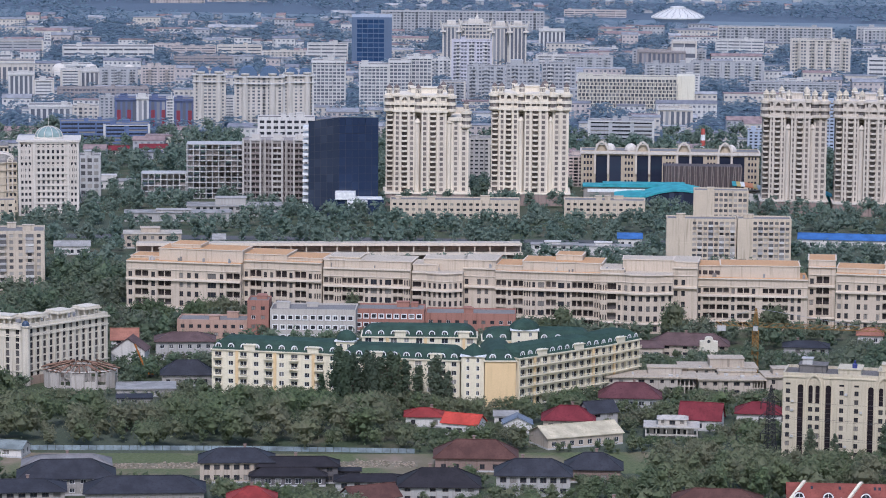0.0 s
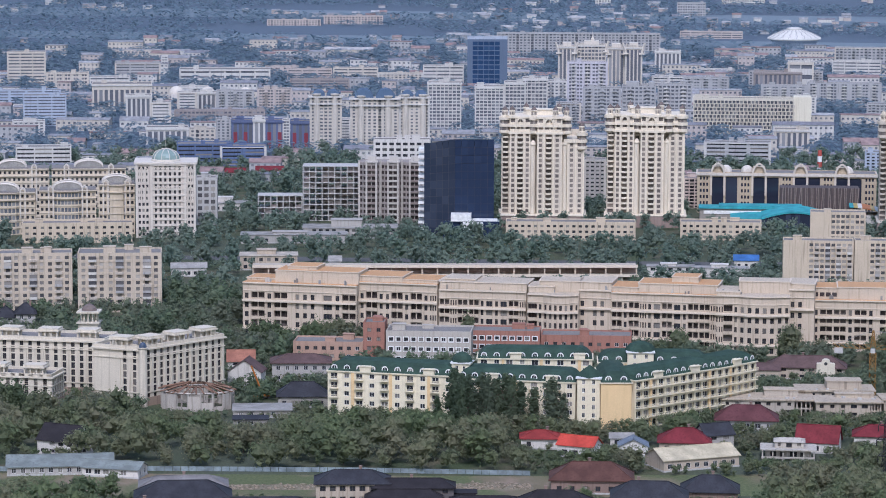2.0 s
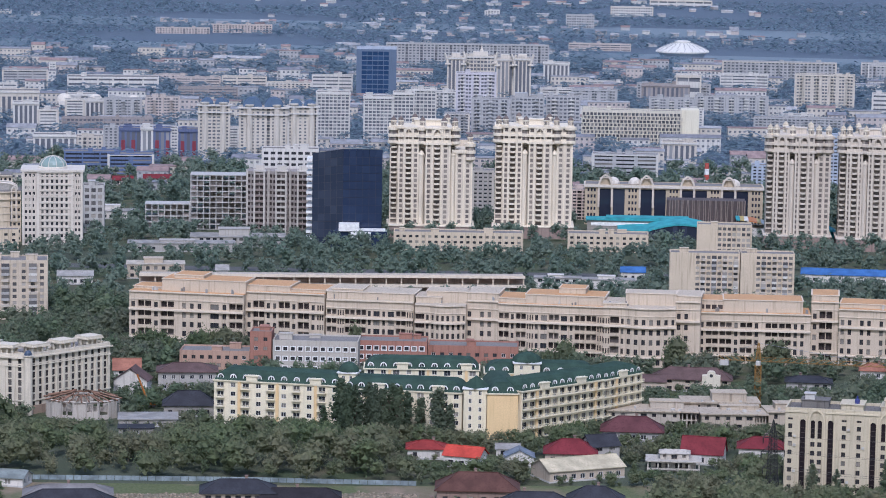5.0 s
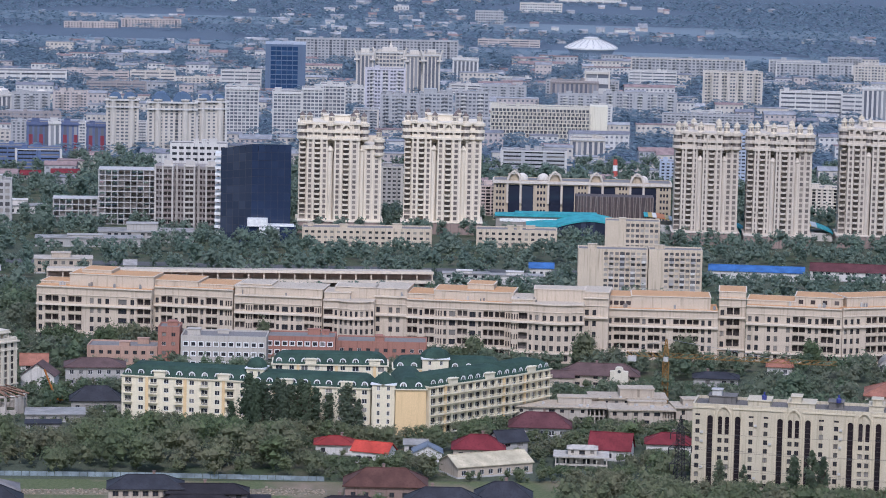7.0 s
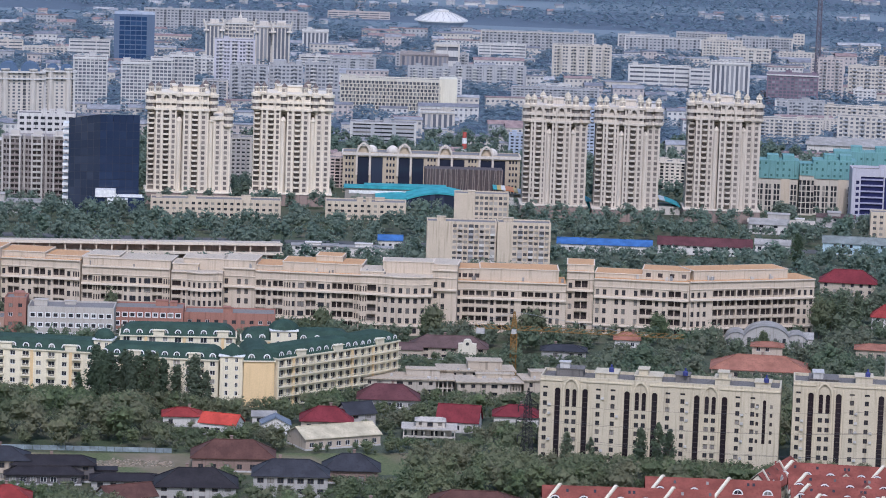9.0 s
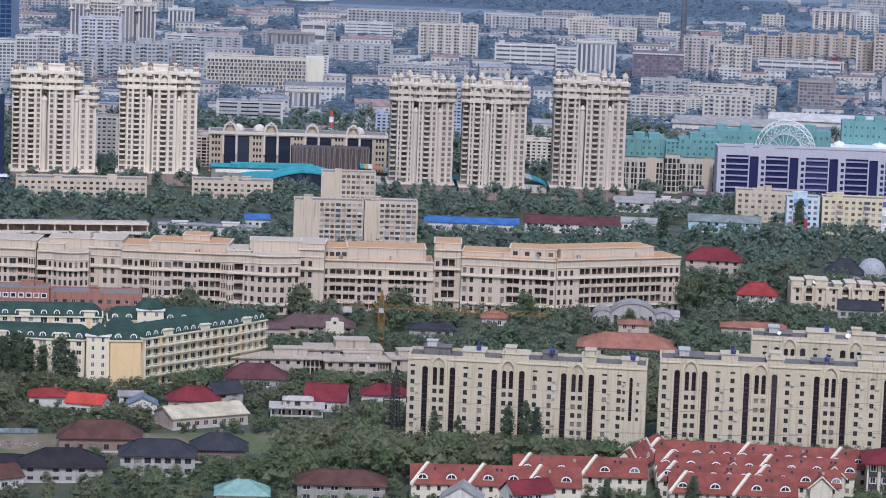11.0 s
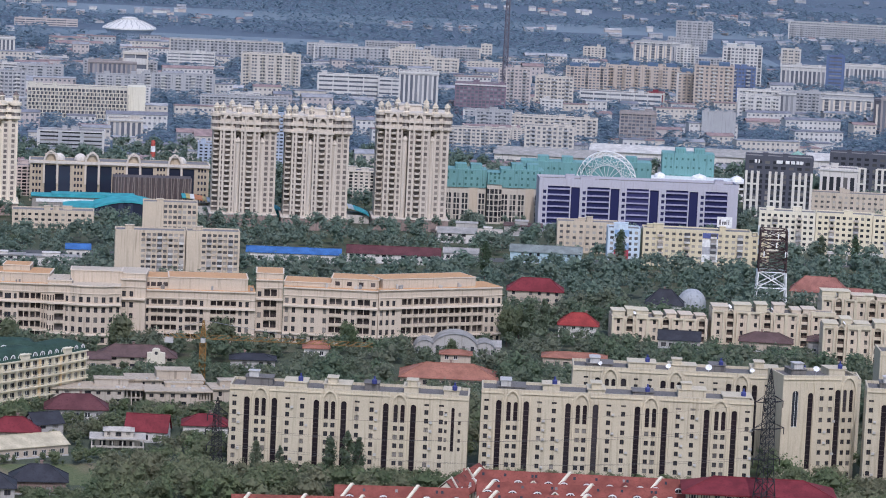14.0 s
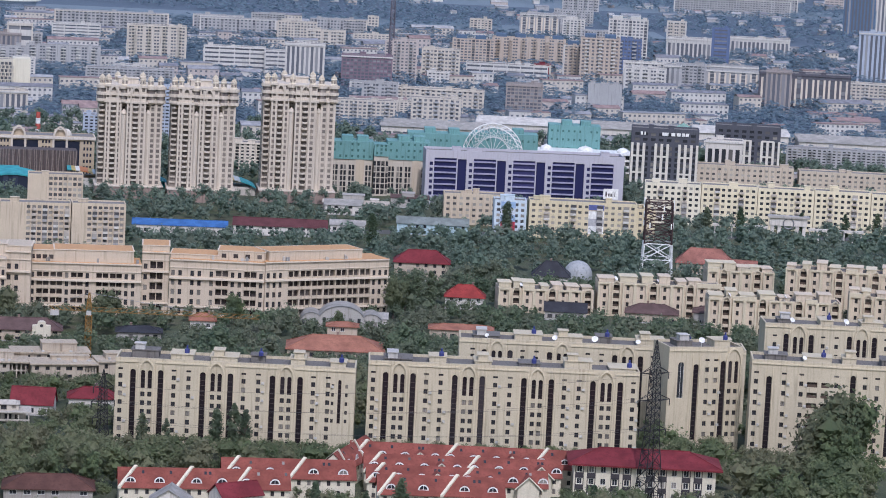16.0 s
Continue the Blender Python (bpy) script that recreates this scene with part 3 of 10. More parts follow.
# ---- pointed and round arches ----
def arch_hood(w, z0, z1, proud, thick=0.45):
    """A raised band framing a bay, with a pointed head."""
    g = Geo()
    rise = w * 0.85
    n = 7
    def edge(half):
        left = [(-half, z0), (-half, z1 - rise)]
        curve = [(-half * math.cos(i / n * math.pi / 2) ** 1.15 if i < n else 0.0, z1 - rise + (rise if half > w / 2 - 0.01 else rise - thick) * math.sin(i / n * math.pi / 2)) for i in range(1, n + 1)]
        return left + curve
    lo, li = edge(w / 2), edge(w / 2 - thick)
    out = lo + [(-u, v) for u, v in reversed(lo[:-1])]
    inn = li + [(-u, v) for u, v in reversed(li[:-1])]
    for (p, q), (s, t) in zip(zip(out, out[1:]), zip(inn, inn[1:])):
        g.face((s[0], -proud, s[1]), (t[0], -proud, t[1]), (q[0], -proud, q[1]), (p[0], -proud, p[1]))
        g.face((p[0], -proud, p[1]), (q[0], -proud, q[1]), (q[0], 0, q[1]), (p[0], 0, p[1]))
        g.face((s[0], -proud, s[1]), (s[0], 0, s[1]), (t[0], 0, t[1]), (t[0], -proud, t[1]))
    return g


# ---- tall residential towers ----
TOWER = stucco("ivory_tower_panels", (0.60, 0.535, 0.44), 0.16)
TOWER_TRIM = stucco("white_tower_trim", (0.69, 0.62, 0.50), 0.16)
# Brown glass, lightened to put the haze before the towers into its colour.
TOWER_PANE = glazing("brown_tower_glass", (0.15, 0.132, 0.125), 0.2, (0.32, 0.285, 0.25), 0.6)
TOWER_GREY = stucco("grey_ivory_tower_panels", (0.50, 0.445, 0.375), 0.2)
TOWER_GREY_TRIM = stucco("grey_ivory_tower_trim", (0.56, 0.50, 0.42), 0.2)
PODIUM = stucco("brown_podium", (0.30, 0.23, 0.20))
CAP = stucco("dark_turret_cap", (0.16, 0.13, 0.12))


def turret(cap, body):
    g = Geo()
    g.turned(0, 0, [(1.75, 0), (1.95, 0.5), (1.5, 0.7), (1.4, 3.0), (1.8, 3.2), (1.55, 3.5)], 10)
    g.k = 1
    g.turned(0, 0, [(1.55, 3.5), (1.35, 4.2), (0.75, 4.9), (0.2, 5.4), (0.0, 6.2)], 10)
    g.k = 2
    for i in range(5):
        a = math.radians(-150 + 30 * i)
        g.face(*[(1.5 * math.cos(a + d), 1.5 * math.sin(a + d), z) for d, z in ((-0.16, 1.1), (0.16, 1.1), (0.16, 2.6), (-0.16, 2.6))])
    return mesh("turret", g, body, cap, TOWER_PANE)


TURRET = {True: turret(CAP, TOWER_TRIM), False: turret(stucco("pale_turret_cap", (0.50, 0.44, 0.34), 0.2), TOWER_TRIM)}


def balcony_mesh(w, d, mat):
    """A bowed balcony: slab, solid parapet with a sunk middle, dark reveal behind."""
    g = Geo()
    n = 6
    arc = [(-w / 2 * math.cos(math.pi * i / n), -d * math.sin(math.pi * i / n) ** 0.6) for i in range(n + 1)]
    rim = [1.25 - 0.35 * math.sin(math.pi * i / n) for i in range(n + 1)]
    g.prism(arc + [(w / 2, 0.02), (-w / 2, 0.02)], 0, 0.2, True, True)
    for i in range(n):
        (xa, ya), (xb, yb), za, zb = arc[i], arc[i + 1], rim[i], rim[i + 1]
        g.face((xa, ya, 0.2), (xb, yb, 0.2), (xb, yb, zb), (xa, ya, za))
        g.face((xa * 0.95, ya * 0.93, 0.2), (xa * 0.95, ya * 0.93, za), (xb * 0.95, yb * 0.93, zb), (xb * 0.95, yb * 0.93, 0.2))
        g.face((xa, ya, za), (xb, yb, zb), (xb * 0.95, yb * 0.93, zb), (xa * 0.95, ya * 0.93, za))
    return mesh("balcony", g, mat)


TOWER_BALCONY = {True: balcony_mesh(3.3, 1.5, TOWER_TRIM), False: balcony_mesh(2.9, 1.3, TOWER_GREY_TRIM)}


def tower(x, y, rot, W, H, dark_caps=True, wing=0.0):
    """A twenty-storey ivory tower: two bays with balcony stacks, dark recesses with round columns, drums and turrets on top. wing: by how much its far wing is lower."""
    D = 24.0
    T = thing("residential_tower", "ivory twenty-storey residential tower with balcony stacks and roof turrets", "tower", x, y, rot, W, D, H, low=0.12, group="ivory towers")
    base, top, floors = 6.4, H - 8.4, 16
    step = (top - base) / floors
    a, b, c, d, e, f = (W * k for k in (0.10, 0.35, 0.43, 0.73, 0.79, 1.0))
    line = [(0, 3.0), (a, 3.0), (a, 0), (b, 0), (b, 4.0), (c, 4.0), (c, -2.4), (d, -2.4), (d, 3.4), (e, 3.4), (e, 1.0), (f, 1.0), (f, D), (0, D)]
    wide, tall = 1.7, 1.7
    bays = {0: ((0.5, 2.9),), 2: ((0.14, wide), (0.5, 2.7), (0.86, wide)), 4: ((0.5, 1.5),), 6: ((0.12, 1.7), (0.46, 3.0), (0.80, 1.7)), 8: ((0.5, 1.4),), 10: ((0.26, 1.6), (0.72, 1.6))}
    wall, panes = Geo(), Geo()
    for i, (p, q) in enumerate(zip(line, line[1:] + line[:1])):
        L = math.dist(p, q)
        o = []
        if i in bays:
            for where, w in bays[i]:
                for k in range(floors):
                    z = base + k * step
                    o.append((L * where - w / 2, L * where + w / 2, z + (0.35 if w > 2 else 0.8), z + (2.35 if w > 2 else 0.8 + tall), "dark", 0.9 if w > 2 else 0.3))
        elif L > 4.5 and i != 12:
            o = grid(L, max(1, round(L / 3.4)), 1.5, floors, 0.8, tall, base, step, "dark", 0.4)
        glazed_wall(T, wall, p, q, base, top - (wing if i in (10, 11) else 0), o if not (wing and i in (10, 11)) else [v for v in o if v[3] < top - wing], 0.3, panes)
    skin, TRIM = (TOWER, TOWER_TRIM) if dark_caps else (TOWER_GREY, TOWER_GREY_TRIM)
    part("wall", wall, skin, T)
    g = Geo()
    g.prism([(-1, -4.5), (W + 1, -4.5), (W + 1, D), (-1, D)], 0, base - 0.5, True)
    for k in range(int(W / 3)):
        g.box(k * 3 - 0.6, -4.8, 0, k * 3 + 0.3, -4.5, base - 0.6)
    part("podium", g, PODIUM, T)
    g = Geo()
    g.prism([(-1.3, -4.9), (W + 1.3, -4.9), (W + 1.3, D + 0.3), (-1.3, D + 0.3)], base - 0.5, base, True, True)
    part("podium_cornice", g, TRIM, T)
    # flat strips that frame the balcony stacks, up through the top storeys, and their arches
    stacks = ((a + (b - a) * 0.5, 0.0, 2.5), (c + (d - c) * 0.46, -2.4, 2.9))
    for s, front, half in stacks:
        for u in (s - half, s + half - 0.9):
            g = Geo()
            g.box(u, front - 1.0, base, u + 0.9, front - 0.003, H - 1.2)
            part("pilaster", g, TRIM, T)
        part("arch", arch_hood(half * 2, H - 6.0, H - 0.2, 1.15, 0.9), TRIM, T, m=pose(s, front, 0))
    for u, front in ((a + 0.45, 0.0), (b - 0.45, 0.0), (c + 0.4, -2.4), (d - 0.4, -2.4), (f - 0.5, 1.0), (e + 0.5, 1.0), ((e + f) / 2, 1.0)):
        g = Geo()
        g.box(u - 0.4, front - 0.45, base, u + 0.4, front - 0.003, top - 0.5 - (wing if u > e else 0))
        part("pilaster", g, TRIM, T)
    for u, v in ((b + 1.3, 0.4), (d + 1.2, 1.6)):
        g = Geo()
        g.turned(u, v, [(1.35, base), (1.35, top - 6.5), (1.7, top - 6.2), (1.7, top - 5.6), (0.9, top - 4.4), (0.0, top - 3.6)], 14)
        part("round_column", g, TRIM, T)
    for s, front, k0 in ((a * 0.5, 3.0, 3), (stacks[0][0], 0.0, 1), (stacks[1][0], -2.4, 1)):
        for k in range(k0, floors):
            part("balcony", TOWER_BALCONY[dark_caps], None, T, m=pose(s, front, base + k * step - 0.1))
    # two upper storeys between cornice rings that jut out
    def ring(o):
        return [(-o, 2.4 - o), (a - o, 2.4 - o), (a - o, -o), (b + o, -o), (b + o, 2.4 - o), (c - o, 2.4 - o), (c - o, -2.4 - o), (d + o, -2.4 - o), (d + o, 0.9 - o), (W + o, 0.9 - o), (W + o, D), (-o, D)]
    def part_of(poly, lower):
        return [(min(u, d + 0.6), v) for u, v in poly[:8]] + [(d + 0.6, D), (poly[-1][0], D)] if lower else poly
    wall = Geo()
    up = part_of(ring(0.0), wing)
    for i, (p, q) in enumerate(zip(up, up[1:] + up[:1])):
        L = math.dist(p, q)
        o = grid(L, max(1, round(L / 3.0)), 2.1, 2, 1.3, 1.9, top + 0.6, 3.5, "dark", 0.3) if L > 2.8 and i < len(up) - 2 else []
        glazed_wall(T, wall, p, q, top, H - 0.5, o, 0.4, panes)
    wall.face(*[(u, v, H - 0.6) for u, v in up])
    tagged(part("window_panes", panes, TOWER_PANE, T), kind="stuff")
    upper = part("upper_wall", wall, TRIM, T)
    for z, out, thick in ((top - 0.5, 0.9, 1.1), (top + 3.1, 0.8, 1.1), (H - 0.9, 0.6, 0.9)):
        g = Geo()
        g.prism(part_of(ring(out), wing), z, z + thick, True, True)
        part("cornice", g, TRIM, T)
    if wing:
        g = Geo()
        g.prism([(d + 0.7, 0.2), (W + 0.8, 0.2), (W + 0.8, D), (d + 0.7, D)], top - wing - 0.8, top - wing + 1.0, True, True)
        part("cornice", g, TRIM, T)
    drums = [(a * 0.4, 3.0, H), (b + (c - b) * 0.5, 1.4, H), (d + 2.2, 1.2, H), (W - 1.4, 2.0, H - 8.4 - wing + 4.6 if wing else H)]
    for u, v, zt in drums:
        g = Geo()
        zb = zt - 9.0
        g.turned(u, v, [(1.4, zb - 0.6), (2.9, zb + 0.4), (2.9, zb + 1.8), (2.4, zb + 1.8)], 14)
        g.turned(u, v, [(2.4, zb + 3.6), (2.9, zb + 3.6), (2.9, zb + 5.2), (2.4, zb + 5.2)], 14)
        g.turned(u, v, [(2.4, zb + 7.0), (3.1, zb + 7.2), (3.1, zb + 8.6), (0.0, zb + 8.7)], 14)
        g.k = 1
        g.turned(u, v, [(2.4, zb + 1.8), (2.4, zb + 3.6)], 14)
        g.turned(u, v, [(2.4, zb + 5.2), (2.4, zb + 7.0)], 14)
        part("corner_drum", g, (TRIM, TOWER_PANE), upper)
    for u, v, zt in drums:
        part("turret", TURRET[dark_caps], None, upper, m=pose(u, v, zt - 0.4))
    for u, v in ((stacks[1][0] + 3.4, -1.2), (a + 1.2, 1.4), (W * 0.3, D - 3), (W * 0.7, D - 3)):
        part("turret", TURRET[dark_caps], None, upper, m=pose(u, v, H - 0.2))
    g = Geo()
    g.box(W * 0.3, D * 0.4, H - 0.6, W * 0.62, D * 0.75, H + 2.6)
    g.box(W * 0.29, D * 0.38, H + 2.6, W * 0.63, D * 0.77, H + 2.9, True)
    part("lift_house", g, TRIM, upper)
    return T


tower(-29.8, 1557.8, 1.1, 42.5, 56.6, wing=4.2)
tower(24.2, 1561.8, -0.9, 39.8, 57.6)
tower(161.4, 1539.0, -4.0, 32.1, 57.099999999999994, False)
tower(197.0, 1529.3, -5.0, 32.3, 57.8, False)
tower(244.9, 1535.9, -6.0, 36.8, 60.699999999999996, False)

# ---- cream apartment blocks with pointed arches ----
CREAM = stucco("cream_render", (0.50, 0.44, 0.322), 0.22)
CREAM_TRIM = stucco("pale_cream_trim", (0.565, 0.50, 0.363), 0.14)
DARK_DECK = stucco("dark_roofing_felt", (0.15, 0.14, 0.13), 0.45, 0.9)
COOLER = veneer("grey_cooler_case", (0.46, 0.45, 0.42), 0.5)
TANK_BLUE = veneer("blue_tank", (0.045, 0.055, 0.19), 0.5)


HOOD = {}


def round_head(w, proud=0.03):
    """The two corner pieces that turn a square opening's head into an arch; origin at the middle of the head's top."""
    g = Geo()
    n, r = 8, w / 2
    for s in (-1, 1):
        pts = [(s * r * math.cos(i * math.pi / 2 / n), -r + r * math.sin(i * math.pi / 2 / n)) for i in range(n + 1)]
        for (xa, za), (xb, zb) in zip(pts, pts[1:]):
            g.face((xa, -proud, za), (xb, -proud, zb), (s * (r + 0.004), -proud, 0.004) if zb > za else (xb, -proud, 0), (s * (r + 0.004), -proud, za))
            g.face((xa, -proud, za), (xa, 0.3, za), (xb, 0.3, zb), (xb, -proud, zb))
    return mesh("arch_head", g, CREAM)


def cream_block(x, y, rot, W, H, first=4.2, low=0.15, plain_end=9.0, tanks=True, seed=3, lowest=0, plan=()):
    D, floors = 15.0, 9
    T = thing("apartment_block", "cream nine-storey apartment block with pointed arches and dark stair strips", "building", x, y, rot, W, D, H, low=low, group="cream apartment blocks")
    r = random.Random(seed)
    step = (H - 1.2) / floors
    wall = Geo()
    opens, hoods, heads, coolers = [], [], [], []

    def column(c, w=1.25, k0=0, k1=floors - 1, style="dark"):
        for k in range(max(k0, lowest), k1):
            opens.append((c - w / 2, c + w / 2, k * step + 1.0, k * step + 2.5, style))
            if r.random() < 0.45 and w > 1.2:
                coolers.append((c + w / 2 + 0.75, k * step + 1.2))
        if k1 == floors - 1:
            opens.append((c - 0.75, c + 0.75, k1 * step + 1.0, k1 * step + 1.65, style))
    for kind, u, *more in plan:   # w window column, s stair strip, L loggias, h hooded bay, a pale arched niche
        if kind == "w":
            column(u)
        elif kind == "s":
            opens.append((u - 0.85, u + 0.85, 3.4, H - 2.6 - (more[0] if more else 0), "strip"))
            heads.append((u, H - 2.6 - (more[0] if more else 0)))
        elif kind == "L":
            for k in range(floors - 1):
                opens.append((u - more[0] / 2, u + more[0] / 2, k * step + 0.75, k * step + 2.45, "loggia", 0.9))
        elif kind == "h":
            for v in (-1.05, 1.05):
                for k in range(floors - 3):
                    opens.append((u + v - 0.6, u + v + 0.6, k * step + 1.0, k * step + 2.5, "dark"))
                opens.append((u + v - 0.6, u + v + 0.6, (floors - 3) * step + 0.9, (floors - 1) * step + 1.1, "strip"))
                heads.append((u + v, (floors - 1) * step + 1.1, 1.2))
            hoods.append(u)
        else:
            opens.append((u - 1.0, u + 1.0, H * 0.52, H - 4.0, "white"))
            heads.append((u, H - 4.0, 2.0))
    if not plan:
        column(first - 2.6)
    s = W if plan else first + 1.2
    unit = 21.2
    while s + 16 < W - plain_end + 6:
        for off in (0.0, 8.4):
            if off == 0.0 or s + off < W - 2:
                opens.append((s + off - 0.85, s + off + 0.85, 0.6, H - 2.6, "strip"))
                heads.append((s + off, H - 2.6))
        c = s + 4.1
        for u in (-1.05, 1.05):
            for k in range(lowest, floors - 3):
                opens.append((c + u - 0.65, c + u + 0.65, k * step + 1.0, k * step + 2.5, "dark"))
            opens.append((c + u - 0.65, c + u + 0.65, (floors - 3) * step + 0.9, (floors - 1) * step + 1.1, "strip"))
            heads.append((c + u, (floors - 1) * step + 1.1, 1.3))
        hoods.append(c)
        for u in (12.4, 16.9):
            if s + u < W - plain_end + 4:
                column(s + u)
        s += unit
    if plain_end > 5:
        for u in (6.8, 2.6):
            for k in range(3, floors - 1):
                opens.append((W - u - 0.4, W - u + 0.4, k * step + 1.0, k * step + 2.2, "dark"))
        opens.append((W - 5.2, W - 4.2, H * 0.35, H - 3.0, "strip"))
        heads.append((W - 4.7, H - 3.0, 1.0))
    glazed_wall(T, wall, (0, 0), (W, 0), 0, H, opens, 0.35)
    wall.wall((W, 0), (W, D), 0, H)
    wall.wall((W, D), (0, D), 0, H)
    wall.wall((0, D), (0, 0), 0, H)
    part("wall", wall, CREAM, T)
    for h in heads:
        w = h[2] if len(h) > 2 else 1.7
        if w not in HOOD:
            HOOD[w] = round_head(w)
        part("arch_head", HOOD[w], None, T, m=pose(h[0], 0, h[1]))
    for c in hoods:
        part("arch_hood", arch_hood(5.2, 0.3, H + 0.6, 0.55), CREAM_TRIM, T, m=pose(c, 0, 0))
    rib = Geo()
    for s in (-1.35, 1.05):
        rib.box(s, -0.35, 0.0, s + 0.3, -0.003, H - 1.4)
    rib = mesh("strip_surround", rib, CREAM_TRIM)
    for h in heads:
        if len(h) == 2:
            part("strip_surround", rib, None, T, m=pose(h[0], 0, 0))
    for i, (u, z) in enumerate(coolers):
        g = HOOD.setdefault("cooler", None)
        if g is None:
            c = Geo()
            c.box(-0.42, -0.42, 0, 0.42, -0.02, 0.6, True)
            c.box(-0.5, -0.5, -0.08, 0.5, 0.0, -0.02, True)
            g = HOOD["cooler"] = mesh("air_conditioner", c, COOLER)
        part("air_conditioner", g, None, T, m=pose(u, 0, z))
    for z, out in ((H - 0.5, 0.3),):
        g = Geo()
        s0 = 0.0
        for c in hoods + [W + 2.7]:
            if c - 2.7 - s0 > 0.5:
                g.box(s0, -out, z, min(c - 2.7, W), -0.003, z + 0.45, True)
            s0 = c + 2.7
        part("cornice", g, CREAM_TRIM, T)
    flat_top(T, W, D, H, CREAM, 0.5, 0.9, roofing=DARK_DECK)
    n = max(2, int(W / 12))
    for i in range(n):
        u = W * (i + 0.35) / n
        g = Geo()
        w, h, v = r.uniform(4, 9), r.uniform(1.0, 2.4), r.uniform(2.0, 6.0)
        g.box(u, v, H + 0.05, min(u + w, W - 1), 12, H + h)
        g.box(u - 0.3, v - 0.3, H + h, min(u + w, W - 1) + 0.3, 12.3, H + h + 0.2, True)
        part("attic_house", g, CREAM if i % 3 else DARK_DECK, T)
        if i % 2 == 0:
            g = Geo()
            g.box(u + 1, v + 0.4, H + h + 0.2, u + 4.0, 9, H + h + 1.9)
            g.box(u + 0.7, v + 0.1, H + h + 1.9, u + 4.3, 9.3, H + h + 2.1, True)
            part("lift_house", g, CONCRETE if i == 0 else CREAM, T)
        if tanks and i % 2:
            g = Geo()
            g.turned(u + w * 0.7, 5.2, [(0.75, H + h + 0.2), (0.8, H + h + 1.3), (0.55, H + h + 1.6), (0.28, H + h + 1.7), (0.28, H + h + 2.5), (0.0, H + h + 2.6)], 10)
            part("roof_ventilator", g, TANK_BLUE, T, "dark blue roof ventilator")
    return T


cream_block(103.5, 914.0, -12.0, 73.0, 25.4, seed=3)
cream_block(179.6, 903.3, -10.7, 83.2, 27.2, seed=4, plain_end=4.0)
cream_block(219.0, 952.5, -11.6, 93.2, 26.5, seed=5, plain_end=4.0, first=7.0, lowest=5)
cream_block(275.6, 905.2, 3.0, 24.6, 32.2, seed=6, plain_end=3.0, plan=(("a", 4.2), ("s", 9.2, 2.0), ("w", 12.9), ("w", 15.8), ("s", 18.2, 1.0), ("h", 21.6)))
cream_block(298.4, 891.9, -15.6, 72.0, 31.0, seed=7, plain_end=4.0, plan=(("w", 1.6), ("s", 5.6, 1.6), ("w", 10.2), ("w", 15.6), ("L", 19.0, 3.2), ("L", 23.0, 2.4), ("w", 26.4),
            ("s", 31.5), ("w", 35.2), ("w", 39.0), ("s", 43.0), ("h", 47.5), ("s", 52.0), ("w", 56.0), ("w", 60.0), ("s", 64.0)))
cream_block(324.3, 957.8, -10.7, 70.0, 32.0, seed=8, plain_end=4.0, first=6.0, lowest=5)


def dish(x, y, z, size=2.2, turn=0, label="white satellite dish on a short mast"):
    g = Geo()
    g.beam((0, 0, 0), (0, 0, 1.2), 0.07, 6)
    n = 12
    c = Vector((0, -0.1, 1.2 + size * 0.35))
    way = Vector((0, -0.8, 0.6)).normalized()
    s = way.orthogonal().normalized()
    t = way.cross(s)
    rings = [[c + way * (k * k * size * 0.16) + (s * math.cos(a * math.tau / n) + t * math.sin(a * math.tau / n)) * size / 2 * k for a in range(n)] for k in (0.02, 0.5, 1.0)]
    for ra, rb in zip(rings, rings[1:]):
        for i in range(n):
            g.face(tuple(ra[i]), tuple(ra[(i + 1) % n]), tuple(rb[(i + 1) % n]), tuple(rb[i]))
    g.beam(tuple(c), tuple(c + way * size * 0.45), 0.04)
    whole("satellite_dish", g, WHITE, label, "satellite dish", x, y, turn, z, "roof dishes")


# ---- the low cream estate ----
ESTATE = stucco("sandy_estate_render", (0.57, 0.48, 0.365), 0.2)


